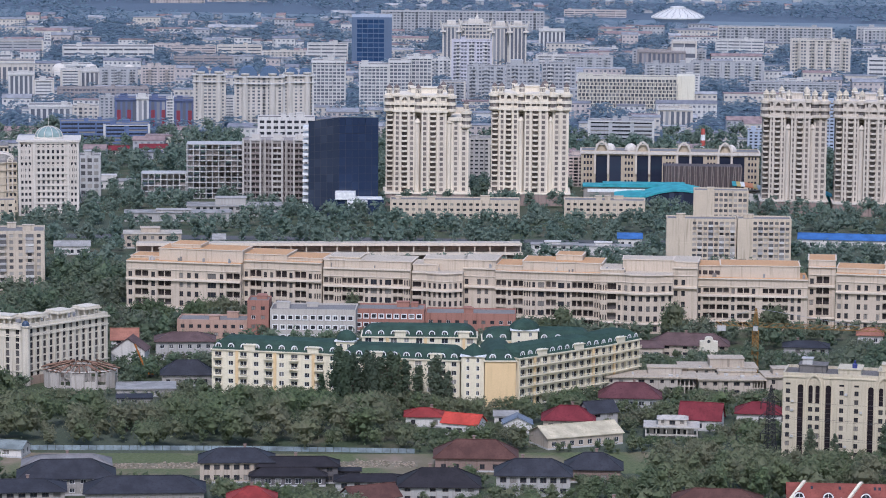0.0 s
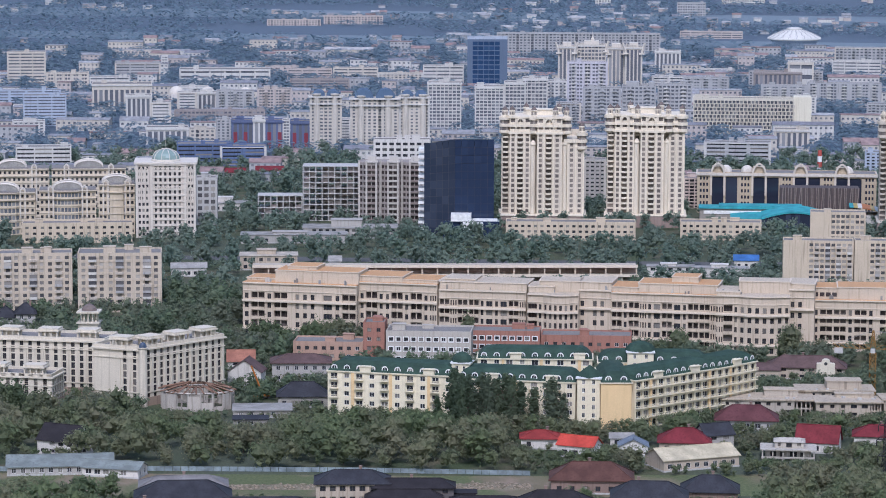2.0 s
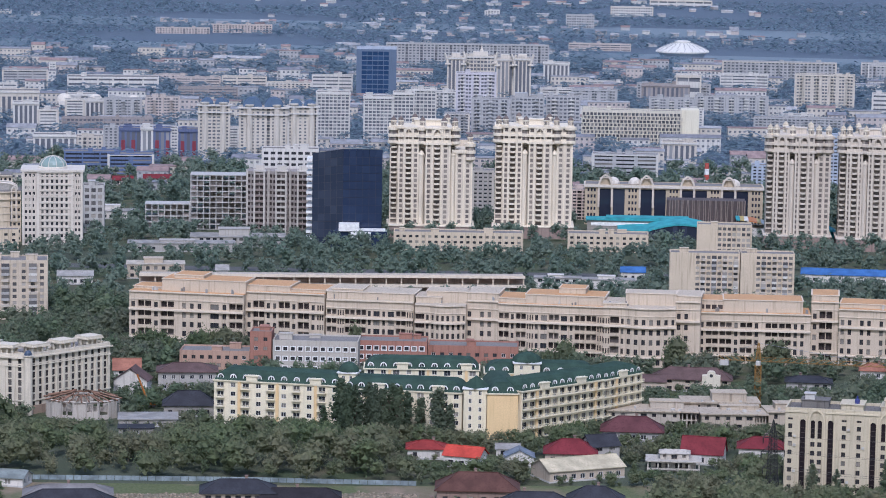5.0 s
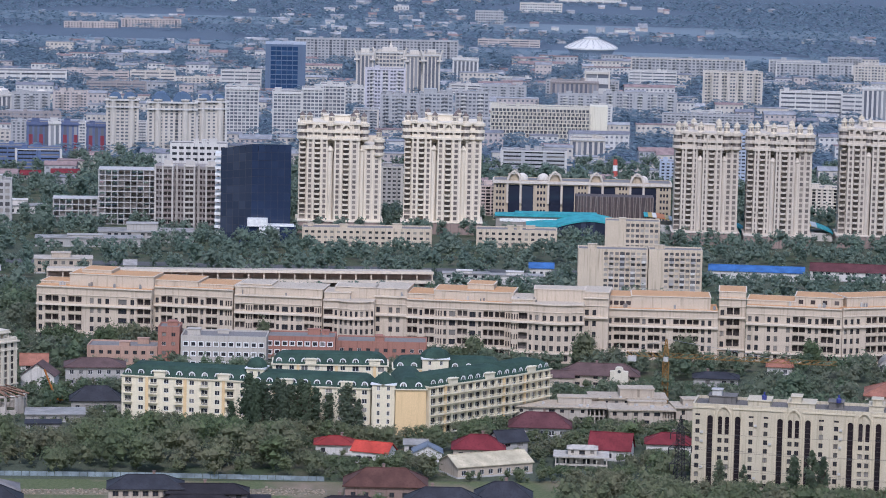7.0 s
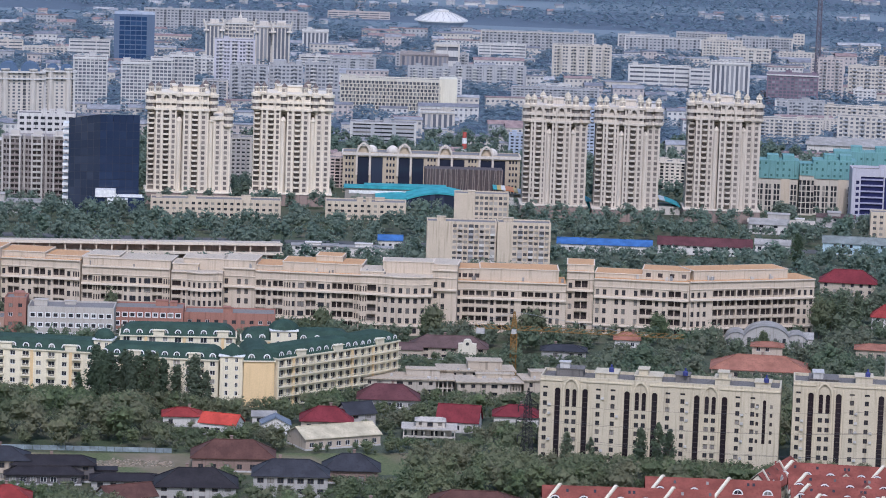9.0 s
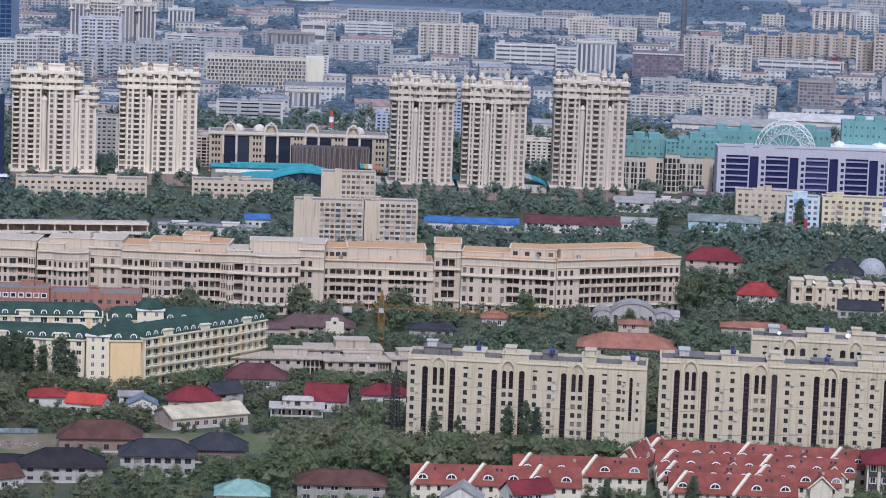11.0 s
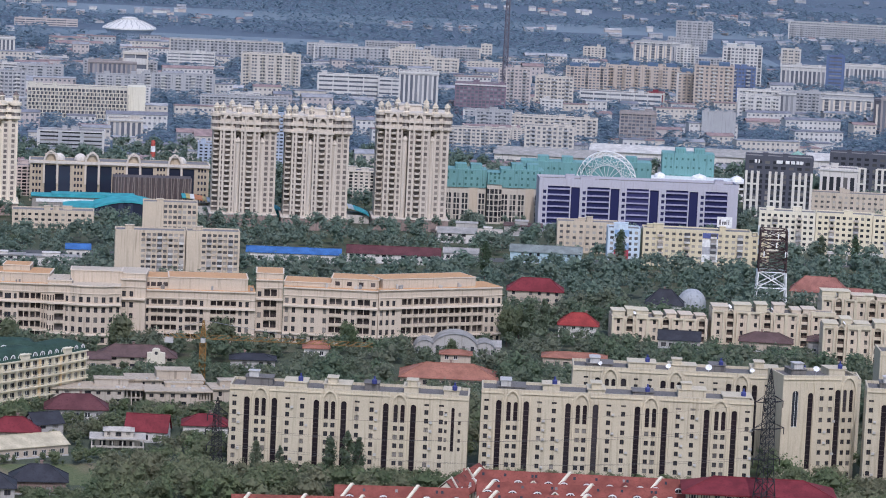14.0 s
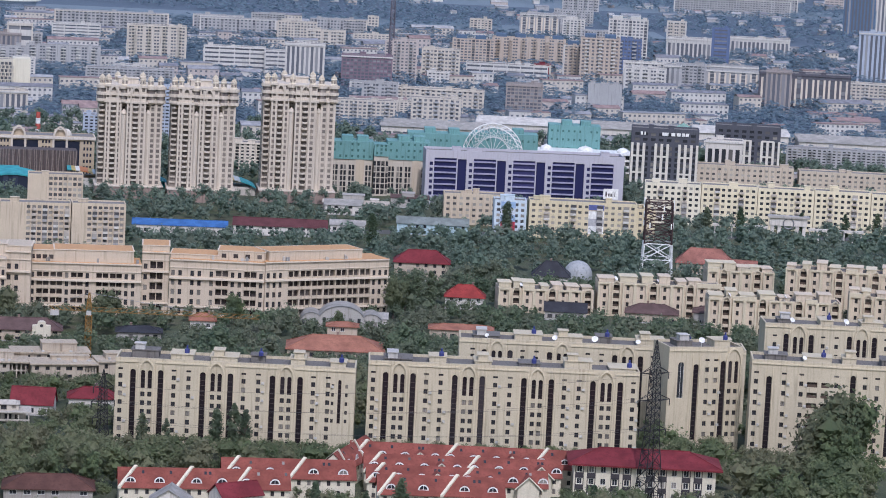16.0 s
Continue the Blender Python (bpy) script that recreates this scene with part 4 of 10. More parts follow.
def estate(x, y, rot, W, H, seed):
    """A row of stepped segments with deep shaded bays between slender piers, arched heads and roof houses."""
    D = 14.0
    T = thing("estate_block", "low sandy-cream block of flats with arched bays and stepped roof", "building", x, y, rot, W, D, H, low=0.3, group="low cream estate")
    r = random.Random(seed)
    floors = max(3, round(H / 3.2))
    step = H / floors
    wall = Geo()
    opens = []
    n = max(3, int(W / 4.6))
    p = W / n
    for i in range(n):
        c = p * (i + 0.5)
        for k in range(floors):
            if i % 3 == 1:
                opens.append((c - 1.3, c + 1.3, k * step + 0.5, k * step + 2.75, "loggia", 1.2))
            elif i % 3 == 2:
                opens.append((c - 0.9, c + 0.3, k * step + 0.7, k * step + 2.5, "dark", 0.6))
            else:
                opens.append((c - 0.3, c + 0.9, k * step + 0.7, k * step + 2.5, "dark", 0.6))
    glazed_wall(T, wall, (0, 0), (W, 0), 0, H, opens, 0.35)
    wall.wall((W, 0), (W, D), 0, H)
    wall.wall((W, D), (0, D), 0, H)
    glazed_wall(T, wall, (0, D), (0, 0), 0, H, grid(D, 4, 1.1, floors, 0.9, 1.4, 0, step, "dark", 0.8), 0.3)
    part("wall", wall, ESTATE, T)
    for i in range(n):
        if i % 3 == 1:
            part("arch_hood", arch_hood(3.4, 0.0, H + 1.4, 0.9, 0.4), CREAM_TRIM, T, m=pose(p * (i + 0.5), 0, 0))
        else:
            g = Geo()
            for u in (0.02, p - 0.62):
                g.box(p * i + u, -0.9, 0, p * i + u + 0.6, -0.003, H - 0.2)
            g.box(p * i, -0.7, H - 0.2, p * (i + 1), 0.4, H + r.choice((0.5, 0.5, 1.6)), True)
            part("pier", g, CREAM_TRIM, T)
    s = 0.4
    while s < W * 0.9:
        w, h, v = r.uniform(3, 7), r.uniform(1.2, 3.2), r.uniform(0.9, 4.0)
        g = Geo()
        g.box(s, v, H + 0.05, min(s + w, W - 0.6), 12, H + h)
        g.box(s - 0.3, v - 0.3, H + h, min(s + w, W - 0.6) + 0.3, 12.3, H + h + 0.25, True)
        part("attic", g, ESTATE if r.random() < 0.75 else CREAM_TRIM, T)
        s += w + r.uniform(0.6, 3)
    flat_top(T, W, D, H, ESTATE, 0.5, 0.5, roofing=DARK_DECK)
    return T


estate(286.8, 1181.9, -8.0, 38.7, 9.4, 1)
estate(326.8, 1177.1, -10.0, 49.9, 13.2, 2)
estate(360.5, 1135.8, -12.0, 52.3, 13.7, 3)
estate(407.5, 1182.0, -20.8, 48.8, 19.6, 4)
estate(383.0, 1210.6, -10.0, 28.2, 14.2, 5)
estate(423.7, 1149.4, -18.0, 45.9, 13.5, 6)
ROOFTOPS = ((219.0, 952.5, -11.6, 26.5), (278.6, 905.2, 3.0, 33.0), (300.7, 891.9, -15.6, 31.0), (324.3, 957.8, -10.7, 32.0),
            (286.8, 1181.9, -8.0, 9.4), (326.8, 1177.1, -10.0, 13.2), (360.5, 1135.8, -12.0, 13.7), (407.5, 1182.0, -20.8, 19.6), (383.0, 1210.6, -10.0, 14.2))
for i, (k, along) in enumerate(((0, 9), (0, 31), (0, 44), (0, 58), (1, 8), (2, 14), (3, 9), (3, 27), (4, 9), (5, 7), (5, 24), (6, 8), (6, 30), (7, 16), (8, 6))):
    x0, y0, rot, H = ROOFTOPS[k]
    spot = pose(x0, y0, H + 0.04, 0, 0, rot) @ Vector((along, 1.5, 0))
    dish(spot.x, spot.y, spot.z, 1.4 + (i * 7 % 5) * 0.2, i * 9 - 40)

dish(87.0, 1122.0, 0.0, 3.6, 20, "large white satellite dish on the ground among gardens")

# ---- the long beige residence ----
BEIGE = stucco("beige_stone_cladding", (0.515, 0.432, 0.335), 0.2)
BEIGE_TRIM = stucco("light_beige_cornice", (0.62, 0.535, 0.43), 0.1)
ORANGE = stucco("orange_roof_sheeting", (0.50, 0.29, 0.14), 0.22, 0.8)


MOTIF = {"w": (2.7, 1.35), "W": (4.2, 3.0), "t": (3.4, 0.66), "L": (5.4, 4.7), "p": (1.9, 0)}


def facade(L, motif, floors, step, z0=0.0):
    """Openings of a front, by a row of letters: w, W windows, t three narrow ones, L loggias over one another, p plain."""
    scale = L / sum(MOTIF[c][0] for c in motif)
    opens, s = [], 0.0
    for c in motif:
        full, w = MOTIF[c][0] * scale, MOTIF[c][1] * min(scale, 1.15)
        m = s + full / 2
        for k in range(floors):
            z = z0 + k * step
            if c in "wW":
                opens.append((m - w / 2, m + w / 2, z + 0.75, z + 2.85, "dark", 0.35))
            elif c == "t":
                opens += [(m + d - w / 2, m + d + w / 2, z + 0.75, z + 2.85, "dark", 0.35) for d in (-0.95, 0, 0.95)]
            elif c == "L":
                opens.append((m - w / 2, m + w / 2, z + 0.25, z + step - 0.35, "deep", 1.3))
        s += full
    return opens


def residence(x, y, rot, W, H, motif, D=18.0, bowed=False, upper=(), orange=False, side=""):
    """One wing of the long beige residence. upper: (from, to, height, depth behind the front) of the storeys set back on its roof."""
    what = "with a bowed balcony front" if bowed else "with dark loggias" if "L" in motif else "with plain window rows"
    T = thing("residence_wing", "beige stone-clad residence wing %s and cornice bands" % what, "building", x, y, rot, W, D, H, low=0.2, group="long beige residence")
    W = W + 0.45
    floors, frieze = 5, 3.4
    step = (H - frieze) / floors
    wall = Geo()
    if bowed:
        n, deep = 6, 2.4
        front = [(0, 0), (W * 0.3, 0)] + [(W * 0.3 + W * 0.62 * i / n, -deep * math.sin(math.pi * i / n) ** 0.6) for i in range(1, n + 1)] + [(W, 0)]
    else:
        front = [(0, 0), (W, 0)]
    ring = front + [(W, D), (0, D)]
    for i, (p, q) in enumerate(zip(ring, ring[1:] + ring[:1])):
        L = math.dist(p, q)
        o = []
        if i == 0:
            o = facade(L, motif, floors, step)
        elif bowed and i < len(front) - 1:
            o = facade(L, "w", floors, step)
        elif side and i in (len(front) - 1, len(ring) - 1):
            o = facade(L, side, floors, step)
        glazed_wall(T, wall, p, q, 0, H, o, 0.35)
    part("wall", wall, BEIGE, T)
    for z, out, thick in ((step * 1.0 - 0.35, 0.7, 0.6), (step * 4 - 0.4, 1.0, 0.75), (step * 5 + 0.15, 0.3, 0.3), (H - 0.4, 0.6, 0.45)):
        g = Geo()
        pts = [(u - 0.003 if i == 0 else u, v) for i, (u, v) in enumerate(front)]
        for (xa, ya), (xb, yb) in zip(pts, pts[1:]):
            g.face((xa, ya - out, z), (xb, yb - out, z), (xb, yb - out, z + thick), (xa, ya - out, z + thick))
            g.face((xa, ya - out, z + thick), (xb, yb - out, z + thick), (xb, yb + 0.02, z + thick), (xa, ya + 0.02, z + thick))
            g.face((xa, ya + 0.02, z), (xb, yb + 0.02, z), (xb, yb - out, z), (xa, ya - out, z))
        for u, v in (front[0], front[-1]):
            g.face((u, v - out, z), (u, v, z), (u, v, z + thick), (u, v - out, z + thick))
        part("cornice", g, BEIGE_TRIM, T)
    g = Geo()
    g.prism(ring, H - 0.25, H + 0.12, True)
    part("terrace", g, ORANGE if orange else DECK, T)
    for n, (u0, u1, h, b) in enumerate(upper):
        a0, a1 = u0 * W, u1 * W
        g = Geo()
        g.box(a0, b, H + 0.1, a1, D - 0.3 - 0.05 * n, H + h)
        part("setback_storey", g, BEIGE, T)
        g = Geo()
        g.box(a0 - 0.25, b - 0.25, H + h, a1 + 0.25, D - 0.05 * n, H + h + 0.3, True)
        part("roof_edge", g, BEIGE_TRIM, T)
        g = Geo()
        g.box(a0 + 0.25, b + 0.25, H + h + 0.28, a1 - 0.25, D - 0.6, H + h + 0.34)
        part("roof", g, ORANGE if orange else DECK, T)
        if h > 3 and u1 - u0 < 0.6:
            g = Geo()
            for k in range(4):
                u = a0 + (a1 - a0) * (k + 0.5) / 4
                g.box(u - 0.9, b - 0.03, H + 1.0, u + 0.9, b + 0.05, H + 2.6)
            part("window_band", g, DIM_PANE, T)
    r = random.Random(int(x * 7))
    for i in range(max(1, int(W / 11))):
        u, v = r.uniform(0.5, W - 2), r.uniform(0.4, 1.2) if not bowed else r.uniform(2, 4)
        g = Geo()
        for k in range(r.randint(2, 4)):
            a, c = r.uniform(0, 1.6), r.uniform(0.0, 1.2)
            g.box(u + a, v + c, H + 0.12, u + a + r.uniform(0.4, 0.9), v + c + 0.5, H + r.uniform(0.8, 1.9))
        part("cooling_unit", g, r.choice((BITUMEN, STEEL, CONCRETE)), T)
    return T


DECK = stucco("pale_roof_deck", (0.47, 0.40, 0.31), 0.3)
residence(-123.8, 1183.7, -11.0, 45.7, 21.6, "wLwLpwwwpWwL", upper=((0.27, 1.0, 4.6, 3.0), (0.0, 0.27, 0.9, 6.0), (0.36, 0.62, 6.0, 6.0)), orange=True, side="wwww")
residence(-77.9, 1179.4, -11.0, 31.0, 22.6, "wLwwLwLwt", upper=((0.0, 0.55, 2.2, 1.2), (0.55, 1.0, 1.2, 2.2)), orange=True)
residence(-46.4, 1173.5, -9.0, 34.0, 20.8, "LtLLwWwWLt", upper=((0.0, 1.0, 2.8, 1.4), (0.05, 0.4, 3.6, 4.0)))
residence(-11.9, 1165.0, -6.0, 19.3, 20.6, "Lw", bowed=True, upper=((0.0, 0.5, 2.2, 3.6), (0.2, 1.0, 4.2, 6.0)))
residence(7.8, 1167.7, -9.0, 12.2, 22.0, "wpwwp", upper=((0.0, 1.0, 2.8, 0.8),))
residence(20.3, 1165.8, -9.0, 40.6, 21.4, "LwLtwWLWwLLt", upper=((0.0, 0.25, 1.8, 1.0), (0.25, 1.0, 3.4, 1.6), (0.55, 0.8, 5.6, 7.0)), orange=True)
residence(60.0, 1151.7, -5.0, 27.2, 22.6, "tLw", bowed=True, upper=((0.0, 0.32, 1.0, 1.2), (0.3, 1.0, 4.4, 7.0)))
residence(87.7, 1156.1, -8.0, 9.2, 24.5, "wwpp", upper=((0.0, 1.0, 1.8, 1.0),))
residence(97.2, 1161.3, -4.0, 42.3, 19.8, "wLLwLwpLLwwp", upper=((0.0, 0.22, 4.2, 2.4), (0.22, 0.93, 4.6, 1.8)), orange=True)
residence(140.8, 1165.3, -7.0, 10.0, 24.0, "wLp", upper=((0.0, 1.0, 2.2, 1.0),), orange=True)
residence(151.1, 1161.8, -11.0, 36.2, 21.8, "wwpwwpwLwwLw", upper=((0.0, 0.5, 1.6, 3.0), (0.5, 1.0, 3.6, 3.0)), orange=True)
residence(187.4, 1154.6, 17.0, 53.6, 22.2, "wwwpLLLLLLLwww", D=16, upper=((0.05, 0.8, 3.6, 2.5),), orange=True, side="wwww")

# ---- the yellow house with green mansards ----
YELLOW = stucco("yellow_render", (0.68, 0.50, 0.27), 0.12)
IVORY = stucco("ivory_render", (0.70, 0.635, 0.47), 0.12)
GREEN_ROOF = sheet_roof("green_roofing", (0.036, 0.066, 0.050), 1.2, 0.6)


def dormer(w=2.2):
    g = Geo()
    n = 8
    arc = [(-w / 2 * math.cos(math.pi * i / n), 1.0 + w / 2 * math.sin(math.pi * i / n)) for i in range(n + 1)]
    rim = [(-w / 2, 0)] + arc + [(w / 2, 0)]
    inn = [(u * 0.72, 0.15 + (v - 0.1) * 0.80) for u, v in rim]
    for (p, q), (s, t) in zip(zip(rim, rim[1:]), zip(inn, inn[1:])):
        g.k = 0
        g.face((s[0], -0.12, s[1]), (t[0], -0.12, t[1]), (q[0], -0.12, q[1]), (p[0], -0.12, p[1]))
        g.face((s[0], -0.12, s[1]), (s[0], 0.05, s[1]), (t[0], 0.05, t[1]), (t[0], -0.12, t[1]))
        g.k = 2
        g.face((p[0], -0.12, p[1]), (q[0], -0.12, q[1]), (q[0], 2.6, q[1]), (p[0], 2.6, p[1]))
    g.k = 1
    g.face(*[(u, 0.05, v) for u, v in inn])
    g.k = 0
    g.box(-0.05, -0.1, 0.15, 0.05, 0.04, 1.9)
    return mesh("dormer", g, WHITE, PANE, GREEN_ROOF)


DORMER = dormer()


def rail_balcony(w=3.0, d=1.2):
    g = Geo()
    g.box(-w / 2, -d, 0, w / 2, 0, 0.15, True)
    g.box(-w / 2, -d, 1.0, w / 2, -d + 0.06, 1.08, True)
    for s in (-w / 2, w / 2 - 0.05):
        g.box(s, -d, 1.0, s + 0.05, 0, 1.08)
    for i in range(9):
        u = -w / 2 + (w - 0.1) * i / 8
        g.box(u, -d, 0.15, u + 0.1, -d + 0.06, 1.0)
    return mesh("balcony", g, IVORY)


RAIL_BALCONY = rail_balcony()


def mansard(x, y, rot, W, D, H, wall_key, balconies=True, rise=4.2, name="mansard_house", pitch=5.6, yellow_end=False):
    T = thing(name, "ivory and yellow house wing with green mansard roof and white dormers", "building", x, y, rot, W, D, H, low=0.28, group="green-roofed house")
    floors = 5
    step = H / floors
    wall = Geo()
    n = max(2, round(W / pitch))
    p = W / n
    opens = []
    for i in range(n):
        c = p * (i + 0.5)
        for k in range(floors):
            w = 2.3 if i % 2 == 0 else 1.7
            if pitch < 4 and balconies:
                opens.append((c - 1.3, c + 1.3, k * step + 0.3, k * step + 2.65, "white", 0.7))
            elif not yellow_end:
                opens.append((c - w / 2, c + w / 2, k * step + (0.5 if i % 2 == 0 else 0.9), k * step + 2.45, "white"))
    glazed_wall(T, wall, (0, 0), (W, 0), 0, H, opens, 0.25)
    o = [] if yellow_end else grid(D, 3, 1.2, floors, 0.9, 1.5, 0, step, "white", 1.0)
    glazed_wall(T, wall, (W, 0), (W, D), 0, H, o, 0.25)
    wall.wall((W, D), (0, D), 0, H)
    glazed_wall(T, wall, (0, D), (0, 0), 0, H, o, 0.25)
    part("wall", wall, wall_key, T)
    g = Geo()
    g.box(-0.45, -0.45, H - 0.15, W + 0.45, D + 0.45, H + 0.2, True)
    part("cornice", g, IVORY, T)
    g = Geo()
    prof = [(0.0, 0.25), (0.9, 1.6), (1.9, 2.7), (3.2, 3.5), (D / 2, rise)]
    for (a, za), (b, zb) in zip(prof, prof[1:]):
        b2 = min(b, W / 2 - 0.2)
        a2 = min(a, W / 2 - 0.2)
        for q in (((a2, a), (W - a2, a), (W - b2, b), (b2, b)), ((W - a2, D - a), (a2, D - a), (b2, D - b), (W - b2, D - b)),
                  ((W - a2, a), (W - a2, D - a), (W - b2, D - b), (W - b2, b)), ((a2, D - a), (a2, a), (b2, b), (b2, D - b))):
            g.face(*[(u, v, H + z) for (u, v), z in zip(q, (za, za, zb, zb))])
    top = part("roof", g, GREEN_ROOF, T)
    for i in range(n):
        c = p * (i + 0.5)
        if balconies and (i % 2 == 0 or pitch < 4):
            for k in range(1, floors):
                part("balcony", RAIL_BALCONY, None, T, m=pose(c, 0, k * step + 0.3))
        part("dormer", DORMER, None, top, m=pose(c, 0.55, H + 0.25))
        if i % 5 == 3 and W > 15:
            g = Geo()
            g.box(p * i - 1.9, -0.5, H + 0.2, p * i + 1.9, 2.0, H + 1.9)
            g.box(p * i - 2.2, -0.8, H + 1.9, p * i + 2.2, 2.2, H + 2.2, True)
            part("eaves_block", g, IVORY, T)
        if i % (8 if pitch < 4 else 3) == 2:
            g = Geo()
            g.box(p * i - 0.5, -0.35, 0, p * i + 0.5, -0.003, H)
            part("pilaster", g, YELLOW, T)
    return T


def pavilion_tower(x, y, rot, w, H, dome=True):
    T = thing("corner_tower", "ivory corner tower with a green pointed roof", "tower", x, y, rot, w, w, H, low=0.2)
    g = Geo()
    c = [(0, 0), (w, 0), (w, w), (0, w)]
    for i, (a, b) in enumerate(zip(c, c[1:] + c[:1])):
        glazed_wall(T, g, a, b, 0, H, grid(w, 2, 1.0, 6, 0.9, 1.5, 0, H / 6, "white", 0.5) if i != 2 else [], 0.2)
    part("wall", g, IVORY, T)
    g = Geo()
    g.box(-0.5, -0.5, H, w + 0.5, w + 0.5, H + 0.4, True)
    part("cornice", g, WHITE, T)
    g = Geo()
    r = w / 2 * 1.2
    prof = [(r, H + 0.4), (r * 0.92, H + 1.4), (r * 0.7, H + 2.6), (r * 0.4, H + 3.3), (0.12, H + 3.7), (0.0, H + 4.6)] if dome else [(r * 1.1, H + 0.4), (0, H + 4.2)]
    g.turned(w / 2, w / 2, prof, 8 if dome else 4)
    part("roof", g, GREEN_ROOF, T)


mansard(-77.4, 1013.1, -12.0, 44.0, 15.0, 15.2, IVORY, pitch=4.2)
mansard(-33.6, 1003.6, -9.0, 40.0, 15.0, 14.6, IVORY, pitch=4.2)
pavilion_tower(-35.5, 1008.0, -10.0, 6.0, 19.0)
pavilion_tower(6.4, 994.2, -6.0, 7.6, 16.6, False)
mansard(14.2, 991.6, 2.7, 10.1, 30.0, 15.6, YELLOW, False, yellow_end=True, pitch=30)
mansard(25.6, 993.0, 43.4, 38.5, 13.0, 16.2, IVORY, pitch=3.6)
mansard(53.8, 1020.0, 50.0, 22.0, 13.0, 16.0, IVORY, pitch=3.6)
mansard(-28.0, 1052.0, 0.0, 40.0, 13.0, 13.5, IVORY, False, pitch=4.5)
mansard(14.0, 1046.0, 0.0, 38.0, 13.0, 13.5, IVORY, False, pitch=4.5)
pavilion_tower(24.0, 1043.0, 0.0, 9.0, 17.5)

# ---- the white hotel with black window slots ----
HOTEL = stucco("white_stone", (0.58, 0.525, 0.425), 0.16)


def hotel(x, y, rot, W, D, H, cols, label, gap=0.0, side_cols=6):
    T = thing("hotel_wing", label, "building", x, y, rot, W, D, H, low=0.25, group="white hotel")
    floors = 7
    step = (H - 2) / floors
    wall = Geo()
    o = grid(W - gap, cols, 1.35, floors, 0.8, 2.05, 1.5, step, "dark", 0.8)
    o = [(a + gap, b + gap, c, d, s) for a, b, c, d, s in o]
    glazed_wall(T, wall, (0, 0), (W, 0), 0, H, o, 0.35)
    o = grid(D, side_cols, 1.1, floors, 1.0, 1.9, 1.5, step, "dark", 0.8)
    if rot < 30:
        glazed_wall(T, wall, (W, 0), (W, D), 0, H, o, 0.35)
    else:
        wall.wall((W, 0), (W, D), 0, H)
    wall.wall((W, D), (0, D), 0, H)
    wall.wall((0, D), (0, 0), 0, H)
    part("wall", wall, HOTEL, T)
    for z, out, t in ((H - 0.4, 0.7, 0.5), (H - 3.2, 0.3, 0.3), (4.6, 0.3, 0.35)):
        g = Geo()
        g.box(-out, -out, z, W + out, -0.003, z + t, True)
        g.box(W + 0.003, -0.003, z, W + out, D, z + t, True)
        g.box(-out, -0.003, z, -0.003, D, z + t, True)
        part("cornice", g, HOTEL, T)
    g = Geo()
    g.box(-0.12, -0.12, 0, W + 0.12, D, 3.0)
    part("plinth", g, stucco("brown_stone_plinth", (0.30, 0.23, 0.18)), T)
    pitch = (W - gap - 1.6) / cols
    for i in range(cols + 1):
        g = Geo()
        u = gap + 0.8 + pitch * i
        g.box(max(0.02, u - 0.28), -0.28, 4.95, min(W - 0.02, u + 0.28), -0.003, H - 3.2)
        part("pilaster", g, HOTEL, T)
    flat_top(T, W, D, H + 0.1, HOTEL, 0.5, 1.1)
    n = max(1, round(W / 14))
    for i in range(n):
        c = W * (i + 0.5) / n
        g = Geo()
        for du in (-3.2, -1.1, 1.1, 3.2):
            for v in (1.2, 4.4):
                g.box(c + du - 0.3, v, H + 0.15, c + du + 0.3, v + 0.5, H + 2.8)
        g.box(c - 2.4, 2.2, H + 0.15, c + 2.4, 7.0, H + 2.8)
        g.box(c - 4.0, 0.6, H + 2.8, c + 4.0, 7.6, H + 3.2, True)
        g.box(c - 3.6, 1.0, H + 3.2, c + 3.6, 7.2, H + 3.9)
        part("roof_pavilion", g, HOTEL, T)
    return T


hotel(-159.6, 1031.8, -19.7, 18.6, 22.0, 19.6, 2, "white stone hotel wing with few slot windows", gap=9.5)
hotel(-141.4, 1025.9, 50.0, 38.0, 16.0, 19.85, 12, "white stone hotel wing with rows of dark slot windows")
hotel(-198.9, 1050.0, -8.0, 42.0, 16.0, 19.4, 13, "white stone hotel wing with balconies and roof pavilions")
hotel(-212.0, 1022.0, -8.0, 41.0, 14.0, 11.4, 12, "lower white stone hotel annex with cornices")


def belvedere(x, y, H):
    T = thing("belvedere", "white columned roof pavilion with a dark dome", "pavilion", x, y, 0, 7, 7, H, low=0.3)
    g = Geo()
    g.box(0, 0, 0, 7, 7, H - 6.5)
    part("base", g, HOTEL, T)
    g = Geo()
    g.box(-0.6, -0.6, H - 6.5, 7.6, 7.6, H - 6, True)
    g.box(-0.6, -0.6, H - 2.7, 7.6, 7.6, H - 2.1, True)
    part("cornice", g, HOTEL, T)
    for i in range(12):
        a = i * math.tau / 12
        g = Geo()
        g.turned(3.5 + 3 * math.cos(a), 3.5 + 3 * math.sin(a), [(0.32, H - 6), (0.26, H - 2.7)], 8)
        part("column", g, HOTEL, T)
    g = Geo()
    g.turned(3.5, 3.5, [(2.8, H - 2.1), (2.6, H - 1.2), (1.7, H - 0.3), (0.4, H + 0.3), (0.12, H + 0.5), (0.0, H + 5.5)], 12)
    part("dome", g, CAP, T)


belvedere(-172.0, 1078.0, 27.0)


